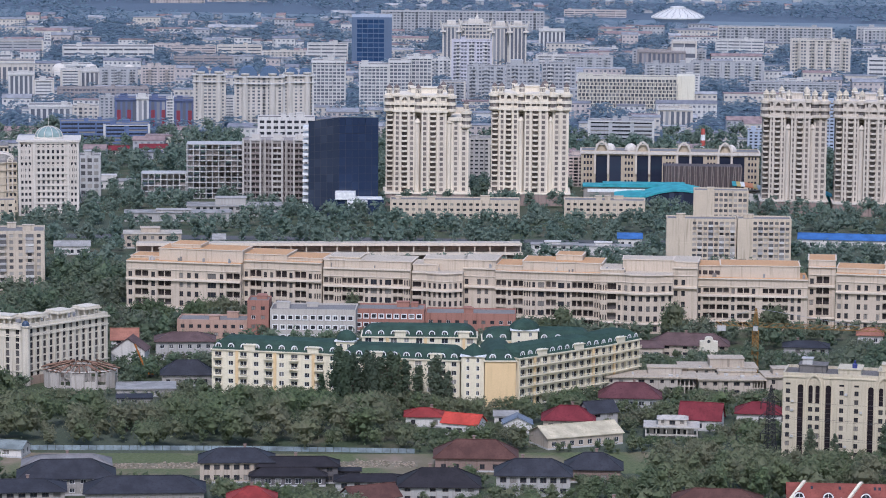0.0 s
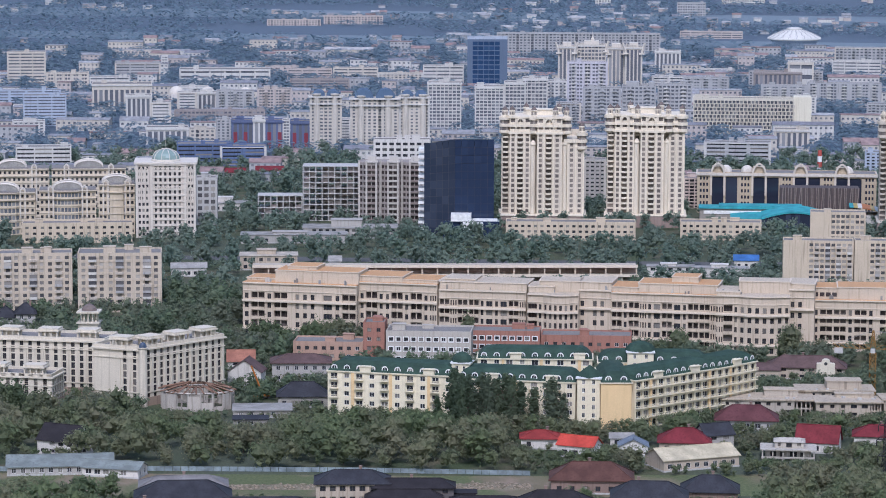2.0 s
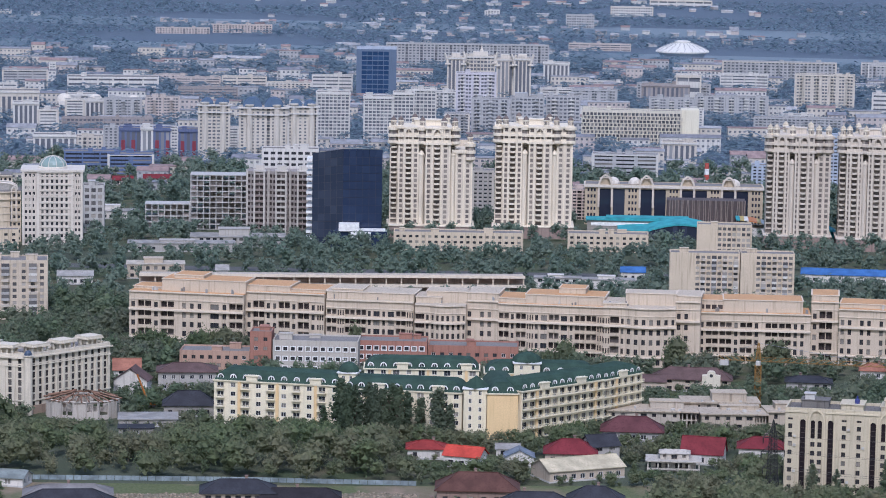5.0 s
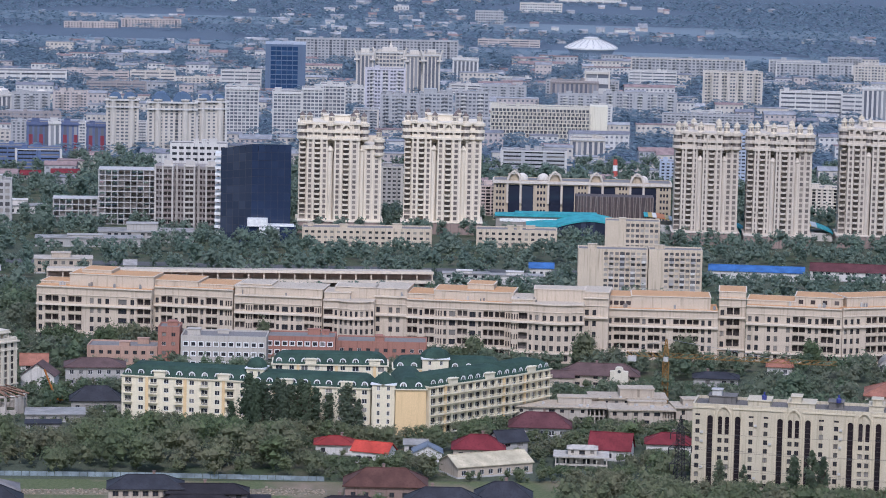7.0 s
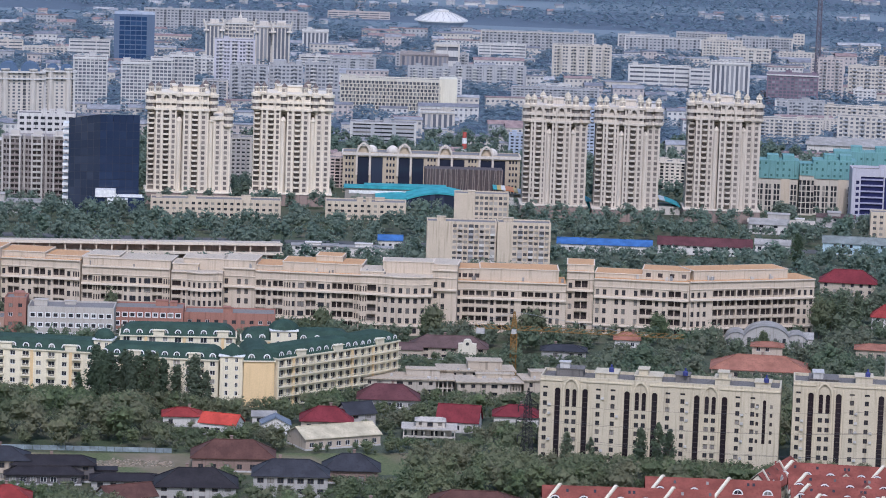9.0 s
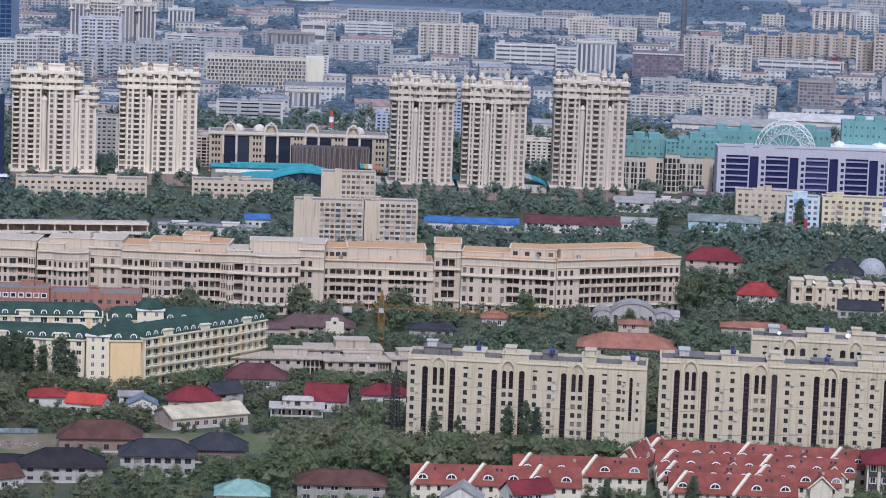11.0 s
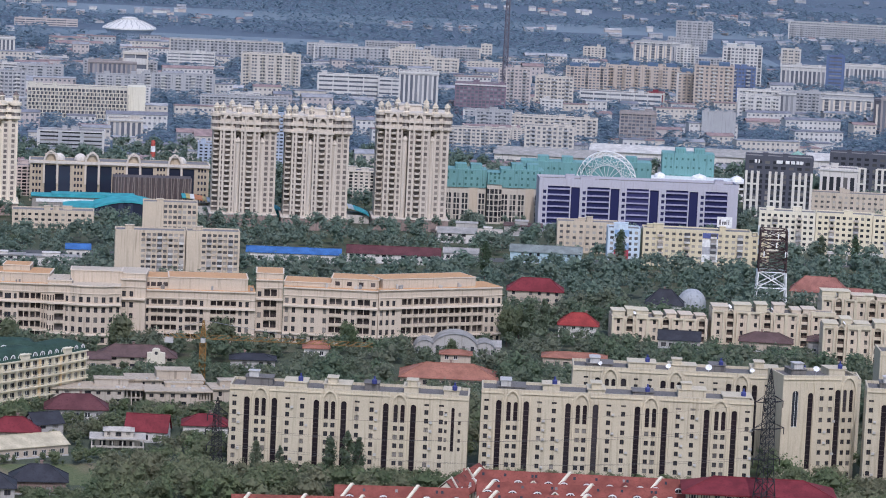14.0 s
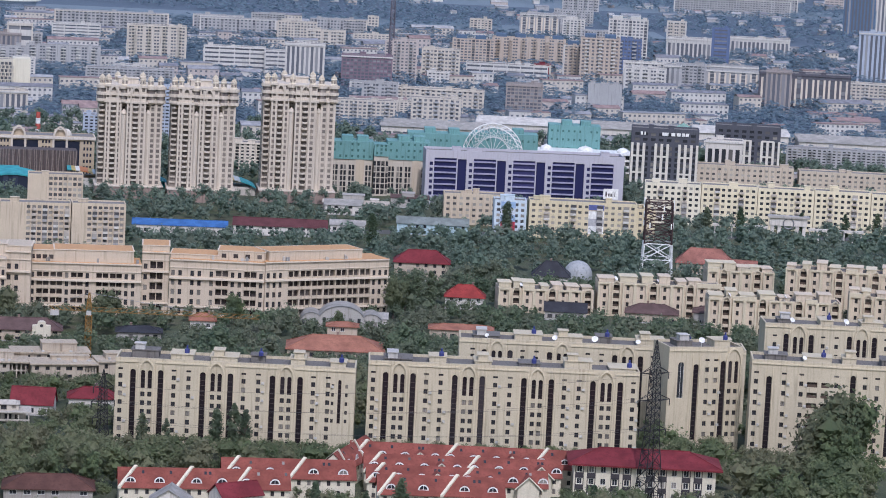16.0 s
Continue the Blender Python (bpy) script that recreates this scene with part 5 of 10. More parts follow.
def corner_turret(x, y, H):
    T = thing("corner_turret", "round white corner turret with a dark blue dome", "turret", x, y, 0)
    g = Geo()
    g.turned(0, 0, [(1.5, 0), (1.5, H)], 14)
    part("shaft", g, HOTEL, T)
    g = Geo()
    g.turned(0, 0, [(1.5, H), (1.85, H + 0.2), (1.85, H + 0.6), (1.4, H + 0.6)], 14)
    part("cornice", g, HOTEL, T)
    g = Geo()
    g.turned(0, 0, [(1.4, H + 0.6), (1.25, H + 1.4), (0.75, H + 2.1), (0.0, H + 2.4)], 14)
    part("dome", g, veneer("dark_blue_dome", (0.05, 0.075, 0.12), 0.4), T)


corner_turret(-141.6, 1025.6, 20.0)


def ring_shell(x, y):
    """An unfinished round pavilion: a broken ring wall with openings, columns and a cone of bare timber rafters."""
    T = thing("pavilion_shell", "unfinished round concrete pavilion with bare roof rafters", "pavilion", x, y, 0, 0, 0, 0)
    PLOTS.append((x - 13, y - 10, 0.0, 26, 20, 9, 0.15))
    raw = stucco("brown_raw_concrete", (0.42, 0.38, 0.33), 0.35)
    timber = stucco("brown_timber", (0.21, 0.125, 0.085), 0.4)
    rnd = random.Random(5)
    n = 18

    def ring(r, a, z):
        return (r * math.cos(a), r * 0.78 * math.sin(a), z)
    for i in range(n):
        a, b = math.tau * i / n, math.tau * (i + 1) / n
        top = rnd.choice((3.0, 5.2, 5.6, 5.6))
        g = Geo()
        for r in (12.5, 12.0):
            g.face(ring(r, a, 0), ring(r, b, 0), ring(r, b, top if i % 3 else 1.6), ring(r, a, top if i % 3 else 1.6))
        g.face(ring(12.5, a, top), ring(12.5, b, top), ring(12.0, b, top), ring(12.0, a, top))
        part("wall_panel", g, raw, T)
        g = Geo()
        g.beam(ring(12.3, a, 0), ring(12.3, a, 6.2), 0.36)
        part("column", g, raw, T)
        if i % 2 == 0:
            g = Geo()
            g.beam(ring(12.3, a, 6.1), ring(12.3, math.tau * (i + 2) / n, 6.1), 0.34)
            part("ring_beam", g, raw, T)
    for i in range(34):
        a = math.tau * i / 34 + rnd.uniform(-0.05, 0.05)
        if rnd.random() < 0.2:
            continue
        g = Geo()
        g.beam(ring(13.4, a, 6.2 + rnd.uniform(-0.2, 0.5)), ring(rnd.uniform(3.0, 6.5), a + rnd.uniform(-0.12, 0.12), 8.0 + rnd.uniform(-0.4, 0.6)), 0.26)
        part("rafter", g, timber, T)
    g = Geo()
    for i in range(n):
        g.beam(ring(5.5, math.tau * i / n, 7.6), ring(5.5, math.tau * (i + 1) / n, 7.6), 0.26)
    part("upper_ring", g, timber, T)
    for k in range(6):
        a = math.tau * k / 6
        g = Geo()
        g.beam(ring(5.5, a, 0), ring(5.5, a, 7.5), 0.3)
        part("column", g, raw, T)


ring_shell(-123.0, 1026.0)

# ---- simple slabs with windows of their own ----
def panel_block(x, y, rot, W, D, H, floors, bays, mat, label, w=1.6, h=1.45, style="white", low=0.25, clutter=3, side=3, name="panel_block", balcony=0, group="", blank=0.0, trim=None, category="building"):
    T = thing(name, label, category, x, y, rot, W, D, H, low=low, group=group)
    seed = int(abs(x * 11 + y))
    r = random.Random(seed)
    step = (H - 0.8) / floors
    wall = Geo()
    panes = Geo() if y > 1200 else None   # far ones: panes joined
    o = grid(W - blank, bays, w, floors, 0.9, h, 0.3, step, style, 0.5)
    o = [(a + blank, b + blank, c, d, r.choice((s, s, "white", "dark"))) for a, b, c, d, s in o]
    glazed_wall(T, wall, (0, 0), (W, 0), 0, H, o, 0.22, panes)
    o = grid(D, side, min(w, 1.3), floors, 0.9, h, 0.3, step, style, 1.0) if side else []
    glazed_wall(T, wall, (W, 0), (W, D), 0, H, o, 0.22, panes)
    wall.wall((W, D), (0, D), 0, H)
    glazed_wall(T, wall, (0, D), (0, 0), 0, H, o, 0.22, panes)
    part("wall", wall, mat, T)
    if panes and panes.f:
        tagged(part("window_panes", panes, PANE if style == "dark" else CURTAINED, T), kind="stuff")
    if balcony:
        pitch = (W - blank - 1) / bays
        for i in range(balcony // 2, bays, balcony):
            for k in range(1, floors):
                tone = r.choice((0, 0, 1, 2))
                g = BALC.get((round(pitch, 1), tone))
                if g is None:
                    q = Geo()
                    q.box(-pitch * 0.45, -1.1, 0, pitch * 0.45, -0.003, 1.05, True)
                    paint = (stucco("balcony_panels", (0.46, 0.41, 0.35), 0.25), stucco("grey_balcony_panels", (0.36, 0.35, 0.34), 0.25), stucco("white_balcony_panels", (0.56, 0.54, 0.50), 0.2))[tone]
                    if tone:   # glazed in above the parapet
                        q.k = 1
                        q.box(-pitch * 0.43, -1.05, 1.05, pitch * 0.43, -0.004, 2.4)
                    g = BALC[(round(pitch, 1), tone)] = mesh("balcony", q, paint, CURTAINED)
                part("balcony", g, None, T, m=pose(blank + 0.5 + pitch * (i + 0.5), 0, 0.3 + k * step))
    g = Geo()
    for k in range(1, floors):
        g.box(0.002, -0.03, 0.3 + k * step - 0.05, W - 0.002, -0.002, 0.3 + k * step + 0.05, True)
    part("panel_joint", g, trim or mat, T)
    flat_top(T, W, D, H, mat, 0.4, 0.6, clutter=clutter, seed=seed)
    return T


BALC = {}
CURTAINED = glazing("curtained_flat_glass", (0.085, 0.083, 0.088), 0.2, (0.42, 0.39, 0.35), 0.65)
PANEL = stucco("grey_beige_panels", (0.49, 0.42, 0.33), 0.25)
PANEL_PALE = stucco("pale_panels", (0.52, 0.438, 0.33), 0.26)
panel_block(-232.5, 1239.5, 9.0, 32.1, 14, 24.2, 9, 9, PANEL, "grey-beige nine-storey panel block with glazed balconies", balcony=3)
panel_block(-198.3, 1242.7, 7.0, 34.5, 18, 24.2, 9, 9, PANEL, "grey-beige nine-storey panel block with a pinkish end wall", balcony=3)
panel_block(-262.0, 1246.0, 10.0, 20.0, 14, 20.0, 7, 6, PANEL, "grey-beige seven-storey panel block", balcony=3)
panel_block(97.5, 1323.8, -3.0, 30.5, 12, 22.2, 9, 8, PANEL_PALE, "pale grey nine-storey panel block with a blank end", balcony=2, blank=10.5, h=1.3, clutter=1, style="white")
panel_block(128.3, 1321.6, -3.0, 23.4, 12, 22.6, 9, 7, PANEL_PALE, "pale grey nine-storey panel block with glazed balconies", balcony=2, blank=6.0, h=1.3, clutter=1, style="white")
panel_block(117.2, 1422.1, -4.0, 25.6, 12, 23.6, 9, 7, PANEL_PALE, "pale panel block with a blank end before the market", blank=9, style="white", clutter=1, low=0.52)
panel_block(60.0, 1506.4, -2.5, 40.0, 14, 8.6, 3, 12, PANEL_PALE, "low cream shopfront row before the towers", style="dark", h=1.2)
panel_block(-26.3, 1500.0, 0.0, 64.1, 14, 8.8, 3, 20, PANEL_PALE, "low cream shopfront row at the foot of the towers", style="dark", h=1.2)
panel_block(-261.7, 1470.6, 8.0, 53.6, 12, 9.4, 3, 14, PANEL_PALE, "low cream office row before the classical houses", style="dark", h=1.2)
KC = stucco("yellow_white_panels", (0.60, 0.525, 0.36), 0.15)
panel_block(356.8, 1416.2, -11.0, 52.0, 13, 17.6, 6, 16, KC, "yellow and white six-storey panel block", balcony=4, h=1.3)
panel_block(340.5, 1420.2, -10.0, 15.6, 13, 16.8, 6, 5, stucco("pale_blue_end", (0.52, 0.60, 0.66), 0.15), "panel block end with pale blue painted stripe", side=0)
panel_block(409.3, 1411.7, -11.0, 9.0, 13, 15.0, 5, 3, KC, "yellow five-storey panel block end", h=1.3)
panel_block(324.1, 1459.2, -10.0, 30.0, 12, 15.0, 5, 9, PANEL_PALE, "cream five-storey panel block behind trees", h=1.3)
YEL = stucco("pale_yellow_panels", (0.68, 0.61, 0.44), 0.14)
for i in range(5):
    c, s = math.cos(radians(-15.0)), math.sin(radians(-15.0))
    panel_block(433.0 + 28.6 * i * c, 1481.2 + 28.6 * i * s, -15.0, 28.3, 13, 20.4 + (i % 2) * 0.3, 7, 9, YEL if i else stucco("cream_yellow_panels", (0.68, 0.63, 0.50), 0.14),
                "pale yellow seven-storey panel block with white piers", h=1.35, style="dark", balcony=4, group="yellow panel row", clutter=2)
panel_block(499.9, 1630.2, -14.0, 60.0, 13, 15.0, 5, 18, PANEL, "grey five-storey panel block", h=1.2)
panel_block(561.2, 1615.5, -14.0, 60.0, 13, 14.0, 5, 18, PANEL, "grey five-storey panel block", h=1.2)


def louvre_box():
    T = thing("louvred_box", "brown ribbed metal hall with uneven upright fins", "building", 115.9, 1600.0, -2.0, 41.2, 14, 16.8, low=0.1)
    m = veneer("brown_louvres", (0.12, 0.09, 0.088), 0.5)
    g = Geo()
    g.box(0, 0, 0, 41.2, 14, 16.6)
    core = part("core", g, stucco("dark_core", (0.10, 0.085, 0.085)), T)
    r = random.Random(4)
    pale = veneer("pale_brown_fin", (0.25, 0.205, 0.185), 0.5)
    for i in range(42):
        u = 41.0 * (i + 0.5) / 42
        g = Geo()
        a, b, c = (u + r.uniform(-0.4, 0.4) for k in range(3))
        g.beam((a, -0.3, 2.0), (b, -0.3, 9.4), 0.26)
        g.beam((b, -0.3, 9.4), (c, -0.3, 16.8), 0.26)
        part("fin", g, pale if i % 3 else m, core)


louvre_box()

# ---- long parking terraces behind the residence ----
def terraces():
    T = thing("parking_terrace", "long two-tier pale concrete parking terrace", "parking deck", -135.8, 1337.9, 4.0, 171.9, 18, 8, low=0.2)
    tan = stucco("tan_concrete_deck", (0.46, 0.40, 0.325), 0.25)
    for k in range(2):
        z = 3.5 * k
        g = Geo()
        g.box(0, k * 5, z + 2.6, 171.9, 18, z + 2.9, True)
        part("deck", g, tan, T)
        g = Geo()
        g.box(0, k * 5 - 0.25, z + 2.5, 171.9, k * 5, z + 3.8, True)
        part("parapet", g, BEIGE_TRIM, T)
        for i in range(26):
            g = Geo()
            u = 171.0 * i / 25
            g.box(u, k * 5 + 0.4, z - 0.6 if k else 0, u + 0.6, k * 5 + 1.0, z + 2.6)
            part("pier", g, BEIGE, T)
        g = Geo()
        g.box(0, k * 5 + 6, z - 0.6 if k else 0, 171.9, 17.6, z + 2.6)
        part("back_wall", g, stucco("shadowed_brick", (0.34, 0.25, 0.21)), T)


terraces()

# ---- brick and grey offices ----
BRICK = stucco("red_brick", (0.32, 0.16, 0.12), 0.2)
GREYW = stucco("light_grey_cladding", (0.44, 0.405, 0.355), 0.14)


def frame_window(w=1.5):
    g = Geo()
    for a in ((-w, -0.18, -0.2, w, 0.0, 0.1), (-w, -0.18, 1.5, w, 0.0, 1.75), (-w, -0.18, 0.1, -w + 0.3, 0.0, 1.5), (w - 0.3, -0.18, 0.1, w, 0.0, 1.5)):
        g.box(*a, True)
    return mesh("window_surround", g, WHITE)


SURROUND = frame_window(1.1)


def office(x, y, rot, W, D, H, floors, bays, mat, label, white=True):
    T = panel_block(x, y, rot, W, D, H, floors, bays, mat, label, w=1.5, h=1.4, style="dark", low=0.45, clutter=2, name="office_building")
    if white:
        step = (H - 0.8) / floors
        pitch = (W - 1) / bays
        for k in range(floors):
            for i in range(bays):
                part("window_surround", SURROUND, None, T, m=pose(0.5 + pitch * (i + 0.5), -0.001, 0.3 + k * step + 0.82))
    return T


office(-64.0, 1121.7, -2.0, 31.8, 16, 11.8, 3, 11, GREYW, "light grey office building with white-framed windows")
office(-33.3, 1132.0, -2.0, 26.5, 14, 10.6, 3, 9, BRICK, "red brick office building with white-framed windows")
office(-72.6, 1124.0, -2.0, 8.0, 12, 14.6, 4, 2, BRICK, "red brick stair block with round windows", False)
office(-99.0, 1126.3, -2.0, 26.2, 14, 6.8, 2, 8, stucco("pink_brick", (0.40, 0.265, 0.20)), "low pinkish brick annex", False)
office(-6.5, 1136.0, -2.0, 34.0, 14, 8.6, 2, 10, BRICK, "long low brick wing with a grey roof", False)

# ---- the dark glass office ----
def glass_tower():
    """A wedge-shaped dark glass office block with a sloped top and a low front block."""
    T = thing("glass_office", "dark blue glass office block with a sloped roofline", "building", -67.7, 1516.6, 0, 35, 22, 48, low=0.12)
    dark = glazing("dark_blue_curtain_wall", (0.024, 0.037, 0.074), 0.08, (0.031, 0.047, 0.090), 0.4)
    # The left face's greyer reflection is put into its glass colour.
    side = glazing("reflecting_curtain_wall", (0.030, 0.040, 0.066), 0.1, (0.052, 0.064, 0.094), 0.6)
    seam = veneer("dark_mullion", (0.02, 0.03, 0.05), 0.3)
    A, B, C, E = (0, 4.5), (15.5, -2.0), (35.0, 2.2), (22, 24)
    hA, hB, hC, hE = 45.6, 48.6, 48.2, 47.0
    core = Geo()
    core.prism([(0.3, 4.7), (15.5, -1.6), (34.6, 2.4), (22, 23.6)], 0, 45.0, True)
    part("core", core, stucco("dark_core", (0.10, 0.085, 0.085)), T)
    for (p, hp), (q, hq) in (((A, hA), (B, hB)), ((B, hB), (C, hC)), ((C, hC), (E, hE)), ((E, hE), (A, hA))):
        L = math.dist(p, q)
        n, m = max(2, round(L / 3.6)), 12
        for i in range(n):
            for k in range(m):
                s0, s1 = i / n + 0.02 / n, (i + 1) / n - 0.02 / n
                if p in (A, B) and q in (B, C):
                    g = Geo()
                    pts = []
                    for s, e in ((s0, k), (s1, k), (s1, k + 0.97), (s0, k + 0.97)):
                        hh = hp + (hq - hp) * s
                        pts.append((p[0] + (q[0] - p[0]) * s, p[1] + (q[1] - p[1]) * s, hh * e / m))
                    g.face(*pts)
                    part("pane", g, side if p == A else dark, T)
        if not (p in (A, B) and q in (B, C)):
            g = Geo()
            g.face((*p, 0), (*q, 0), (*q, hq), (*p, hp))
            part("curtain_wall", g, dark, T)
    g = Geo()
    g.face((*A, hA), (*B, hB), (*C, hC), (*E, hE))
    part("roof", g, seam, T)
    g = Geo()
    for k in range(13):
        g.box(-3.0, 5.6, 2 + k * 3.3, 0.2, 18, 3.3 + k * 3.3, True)
    part("balcony_slabs", g, WHITE, T)
    g = Geo()
    g.box(10, -10, 0, 38, -1.8, 8.4)
    part("front_block", g, dark, T)
    for a in ((14, -11, 8.4, 24, -3, 12.0), (20, -12, 4.5, 30, -10.02, 8.0), (24, -9, 8.4, 37, -3, 9.2)):
        g = Geo()
        g.box(*a, True)
        part("white_canopy", g, WHITE, T)


glass_tower()

# ---- bare concrete frames, grey flats ----
def bare_frame(x, y, rot, W, D, H, floors, mat, label):
    T = thing("concrete_frame", label, "building shell", x, y, rot, W, D, H, low=0.25)
    step = H / floors
    for k in range(floors + 1):
        g = Geo()
        g.box(0, 0, k * step - 0.3 if k else 0, W, D, k * step + 0.05, True)
        part("floor_slab", g, mat, T)
    n = max(3, round(W / 3.4))
    for i in range(n + 1):
        for j in range(2):
            g = Geo()
            u, v = 0.1 + (W - 0.7) * i / n, 0.15 + (D - 0.8) * j * 0.5
            g.box(u, v, 0, u + 0.5, v + 0.5, H)
            part("column", g, mat, T)
    r = random.Random(int(x))
    g = Geo()
    for k in range(floors):
        for i in range(n):
            if r.random() < 0.8:
                u = 0.6 + (W - 0.7) * i / n
                v = D * r.choice((0.12, 0.3, 0.45))
                g.box(u, v, k * step + 0.05, u + (W - 0.7) / n - 0.4, v + 0.2, (k + 1) * step - r.choice((0.3, 0.3, 1.4)))
    tagged(part("infill_wall", g, stucco("grey_block_infill", (0.33, 0.295, 0.275), 0.35), T), kind="stuff")


bare_frame(-133.4, 1575.1, 2.0, 30.2, 16, 28.5, 10, CONCRETE, "bare concrete frame of an unfinished block with red formwork")
bare_frame(-157.1, 1578.3, 4.0, 23.4, 14, 12.6, 4, CONCRETE, "low bare concrete frame of an unfinished block")


def villa_block(x, y, rot, W, D, H, room, open_end, mat, label):
    """An unfinished flat-roofed villa: wide roof slab, a roof room with a doorway, one end an open frame of posts."""
    T = thing("villa", label, "villa", x, y, rot, W, D, H + 1.5, low=0.4)
    r = random.Random(int(x))
    solid = W - open_end
    g = Geo()
    o = []
    n = int(solid / 3.4)
    for k in range(2):
        for j in range(n):
            c, w = solid * (j + 0.5) / n, r.choice((1.2, 1.4, 2.1))
            z = k * H / 2
            if r.random() < 0.8:
                o.append((c - w / 2, c + w / 2, z + 0.8, z + H / 2 - 0.6, "dark", 0.4))
    glazed_wall(T, g, (0, 0), (solid, 0), 0, H, o, 0.4)
    g.wall((solid, 0), (solid, D), 0, H)
    g.wall((solid, D), (0, D), 0, H)
    g.wall((0, D), (0, 0), 0, H)
    part("wall", g, mat, T)
    for i in range(4):
        for v in (0.5, D * 0.5, D - 0.5):
            g = Geo()
            u = solid + open_end * (i + 0.6) / 4
            g.box(u - 0.2, v - 0.2, 0, u + 0.2, v + 0.2, H)
            part("post", g, mat, T)
    g = Geo()
    g.box(solid + 0.01, 0.2, H / 2 - 0.3, W - 0.1, D - 0.2, H / 2, True)
    part("floor_slab", g, mat, T)
    g = Geo()
    g.box(-0.6, -0.7, H, W + 0.6, D + 0.3, H + 0.45, True)
    part("roof_slab", g, VILLA_DECK, T)
    a, b, v0, v1, h = room
    g = Geo()
    g.wall((a, v0), (b, v0), H + 0.45, H + 0.45 + h)
    glazed_wall(T, g, (b, v0), (b, v1), H + 0.45, H + 0.45 + h, [(0.5, 2.3, H + 0.47, H + h, "dark", 0.5)], 0.5)
    g.wall((b, v1), (a, v1), H + 0.45, H + 0.45 + h)
    g.wall((a, v1), (a, v0), H + 0.45, H + 0.45 + h)
    upper = part("roof_room", g, mat, T)
    g = Geo()
    g.box(a - 0.25, v0 - 0.25, H + 0.46 + h, b + 0.25, v1 + 0.25, H + 0.7 + h, True)
    part("room_slab", g, VILLA_DECK, upper)
    for i in range(3):
        g = Geo()
        u, v = r.uniform(0.5, W - 2), r.uniform(0.4, v0 - 1.5)
        g.box(u, v, H + 0.46, u + r.uniform(0.6, 1.6), v + 0.8, H + r.uniform(0.8, 1.3))
        part("vent_box", g, CONCRETE, T)
    return T


VILLA_DECK = stucco("pale_dusty_roof_slab", (0.42, 0.355, 0.27), 0.35)


def open_villa(x, y, rot, W, D):
    """A white house shell: ground floor behind a porch of posts, a wide slab and a small upper storey with a hipped cap."""
    T = thing("house", "unfinished white villa with open porches and a flat slab", "house", x, y, rot, W, D, 6.5, low=0.22)
    paint = stucco("weathered_white_shell", (0.44, 0.405, 0.35), 0.4)
    g = Geo()
    o = [(1.5, 3.4, 0.5, 2.8), (4.6, 5.9, 1.0, 2.6), (7.6, 9.8, 0.4, 2.8), (10.8, 12.0, 1.0, 2.6)]
    glazed_wall(T, g, (1.2, 2.2), (W - 1.2, 2.2), 0, 3.5, o, 0.4)
    g.wall((W - 1.2, 2.2), (W - 1.2, D), 0, 3.5)
    g.wall((W - 1.2, D), (1.2, D), 0, 3.5)
    g.wall((1.2, D), (1.2, 2.2), 0, 3.5)
    part("wall", g, paint, T)
    for z, out in ((0.9, 0.0), (3.5, 0.5)):
        g = Geo()
        g.box(-out, -out, z, W + out, 2.0 if z < 1 else D + out, z + 0.35, True)
        part("slab", g, paint, T)
    for i in range(6):
        g = Geo()
        u = 0.3 + (W - 0.6) * i / 5
        g.box(u - 0.2, 0.1, 0, u + 0.2, 0.5, 3.5)
        part("post", g, paint, T)
    g = Geo()
    glazed_wall(T, g, (4.0, 2.6), (W - 3.4, 2.6), 3.85, 5.7, [(1.0, 2.0, 4.4, 5.4), (3.6, 5.4, 4.0, 5.4), (7.0, 8.2, 4.4, 5.4)], 0.35)
    g.wall((W - 3.4, 2.6), (W - 3.4, D - 1), 3.85, 5.7)
    g.wall((W - 3.4, D - 1), (4.0, D - 1), 3.85, 5.7)
    g.wall((4.0, D - 1), (4.0, 2.6), 3.85, 5.7)
    upper = part("upper_storey", g, paint, T)
    g = Geo()
    a, b, c, d = (3.6, 2.2, 5.71), (W - 3.0, 2.2, 5.71), (W - 3.0, D - 0.6, 5.71), (3.6, D - 0.6, 5.71)
    p, q = (5.4, D * 0.55, 6.7), (W - 4.8, D * 0.55, 6.7)
    for f in ((a, b, q, p), (c, d, p, q), (d, a, p), (b, c, q), (d, c, b, a)):
        g.face(*f)
    part("roof", g, paint, upper)


def gable_front(T, u, w, z0, z1):
    """A white wall dormer with a round window and a rounded crown, before a roof."""
    g = Geo()
    prof = [(-w / 2, z0), (w / 2, z0), (w / 2, z1 - 1.6), (w * 0.24, z1 - 1.4), (w * 0.2, z1 - 0.4), (w * 0.1, z1), (-w * 0.1, z1), (-w * 0.2, z1 - 0.4), (-w * 0.24, z1 - 1.4), (-w / 2, z1 - 1.6)]
    g.face(*[(u + a, -0.3, z) for a, z in prof])
    for (a, z), (b, y) in zip(prof, prof[1:] + prof[:1]):
        g.face((u + b, -0.3, y), (u + a, -0.3, z), (u + a, 2.6, z), (u + b, 2.6, y))
    front = part("gable_front", g, GABLE, T, "white gable with a round window")
    n = 12
    g = Geo()
    g.face(*[(u + 0.62 * math.cos(i * math.tau / n), -0.33, z1 - 1.5 + 0.62 * math.sin(i * math.tau / n)) for i in range(n)])
    part("round_window", g, PANE, front)


PALE_RAW = stucco("light_concrete", (0.41, 0.35, 0.275), 0.38)
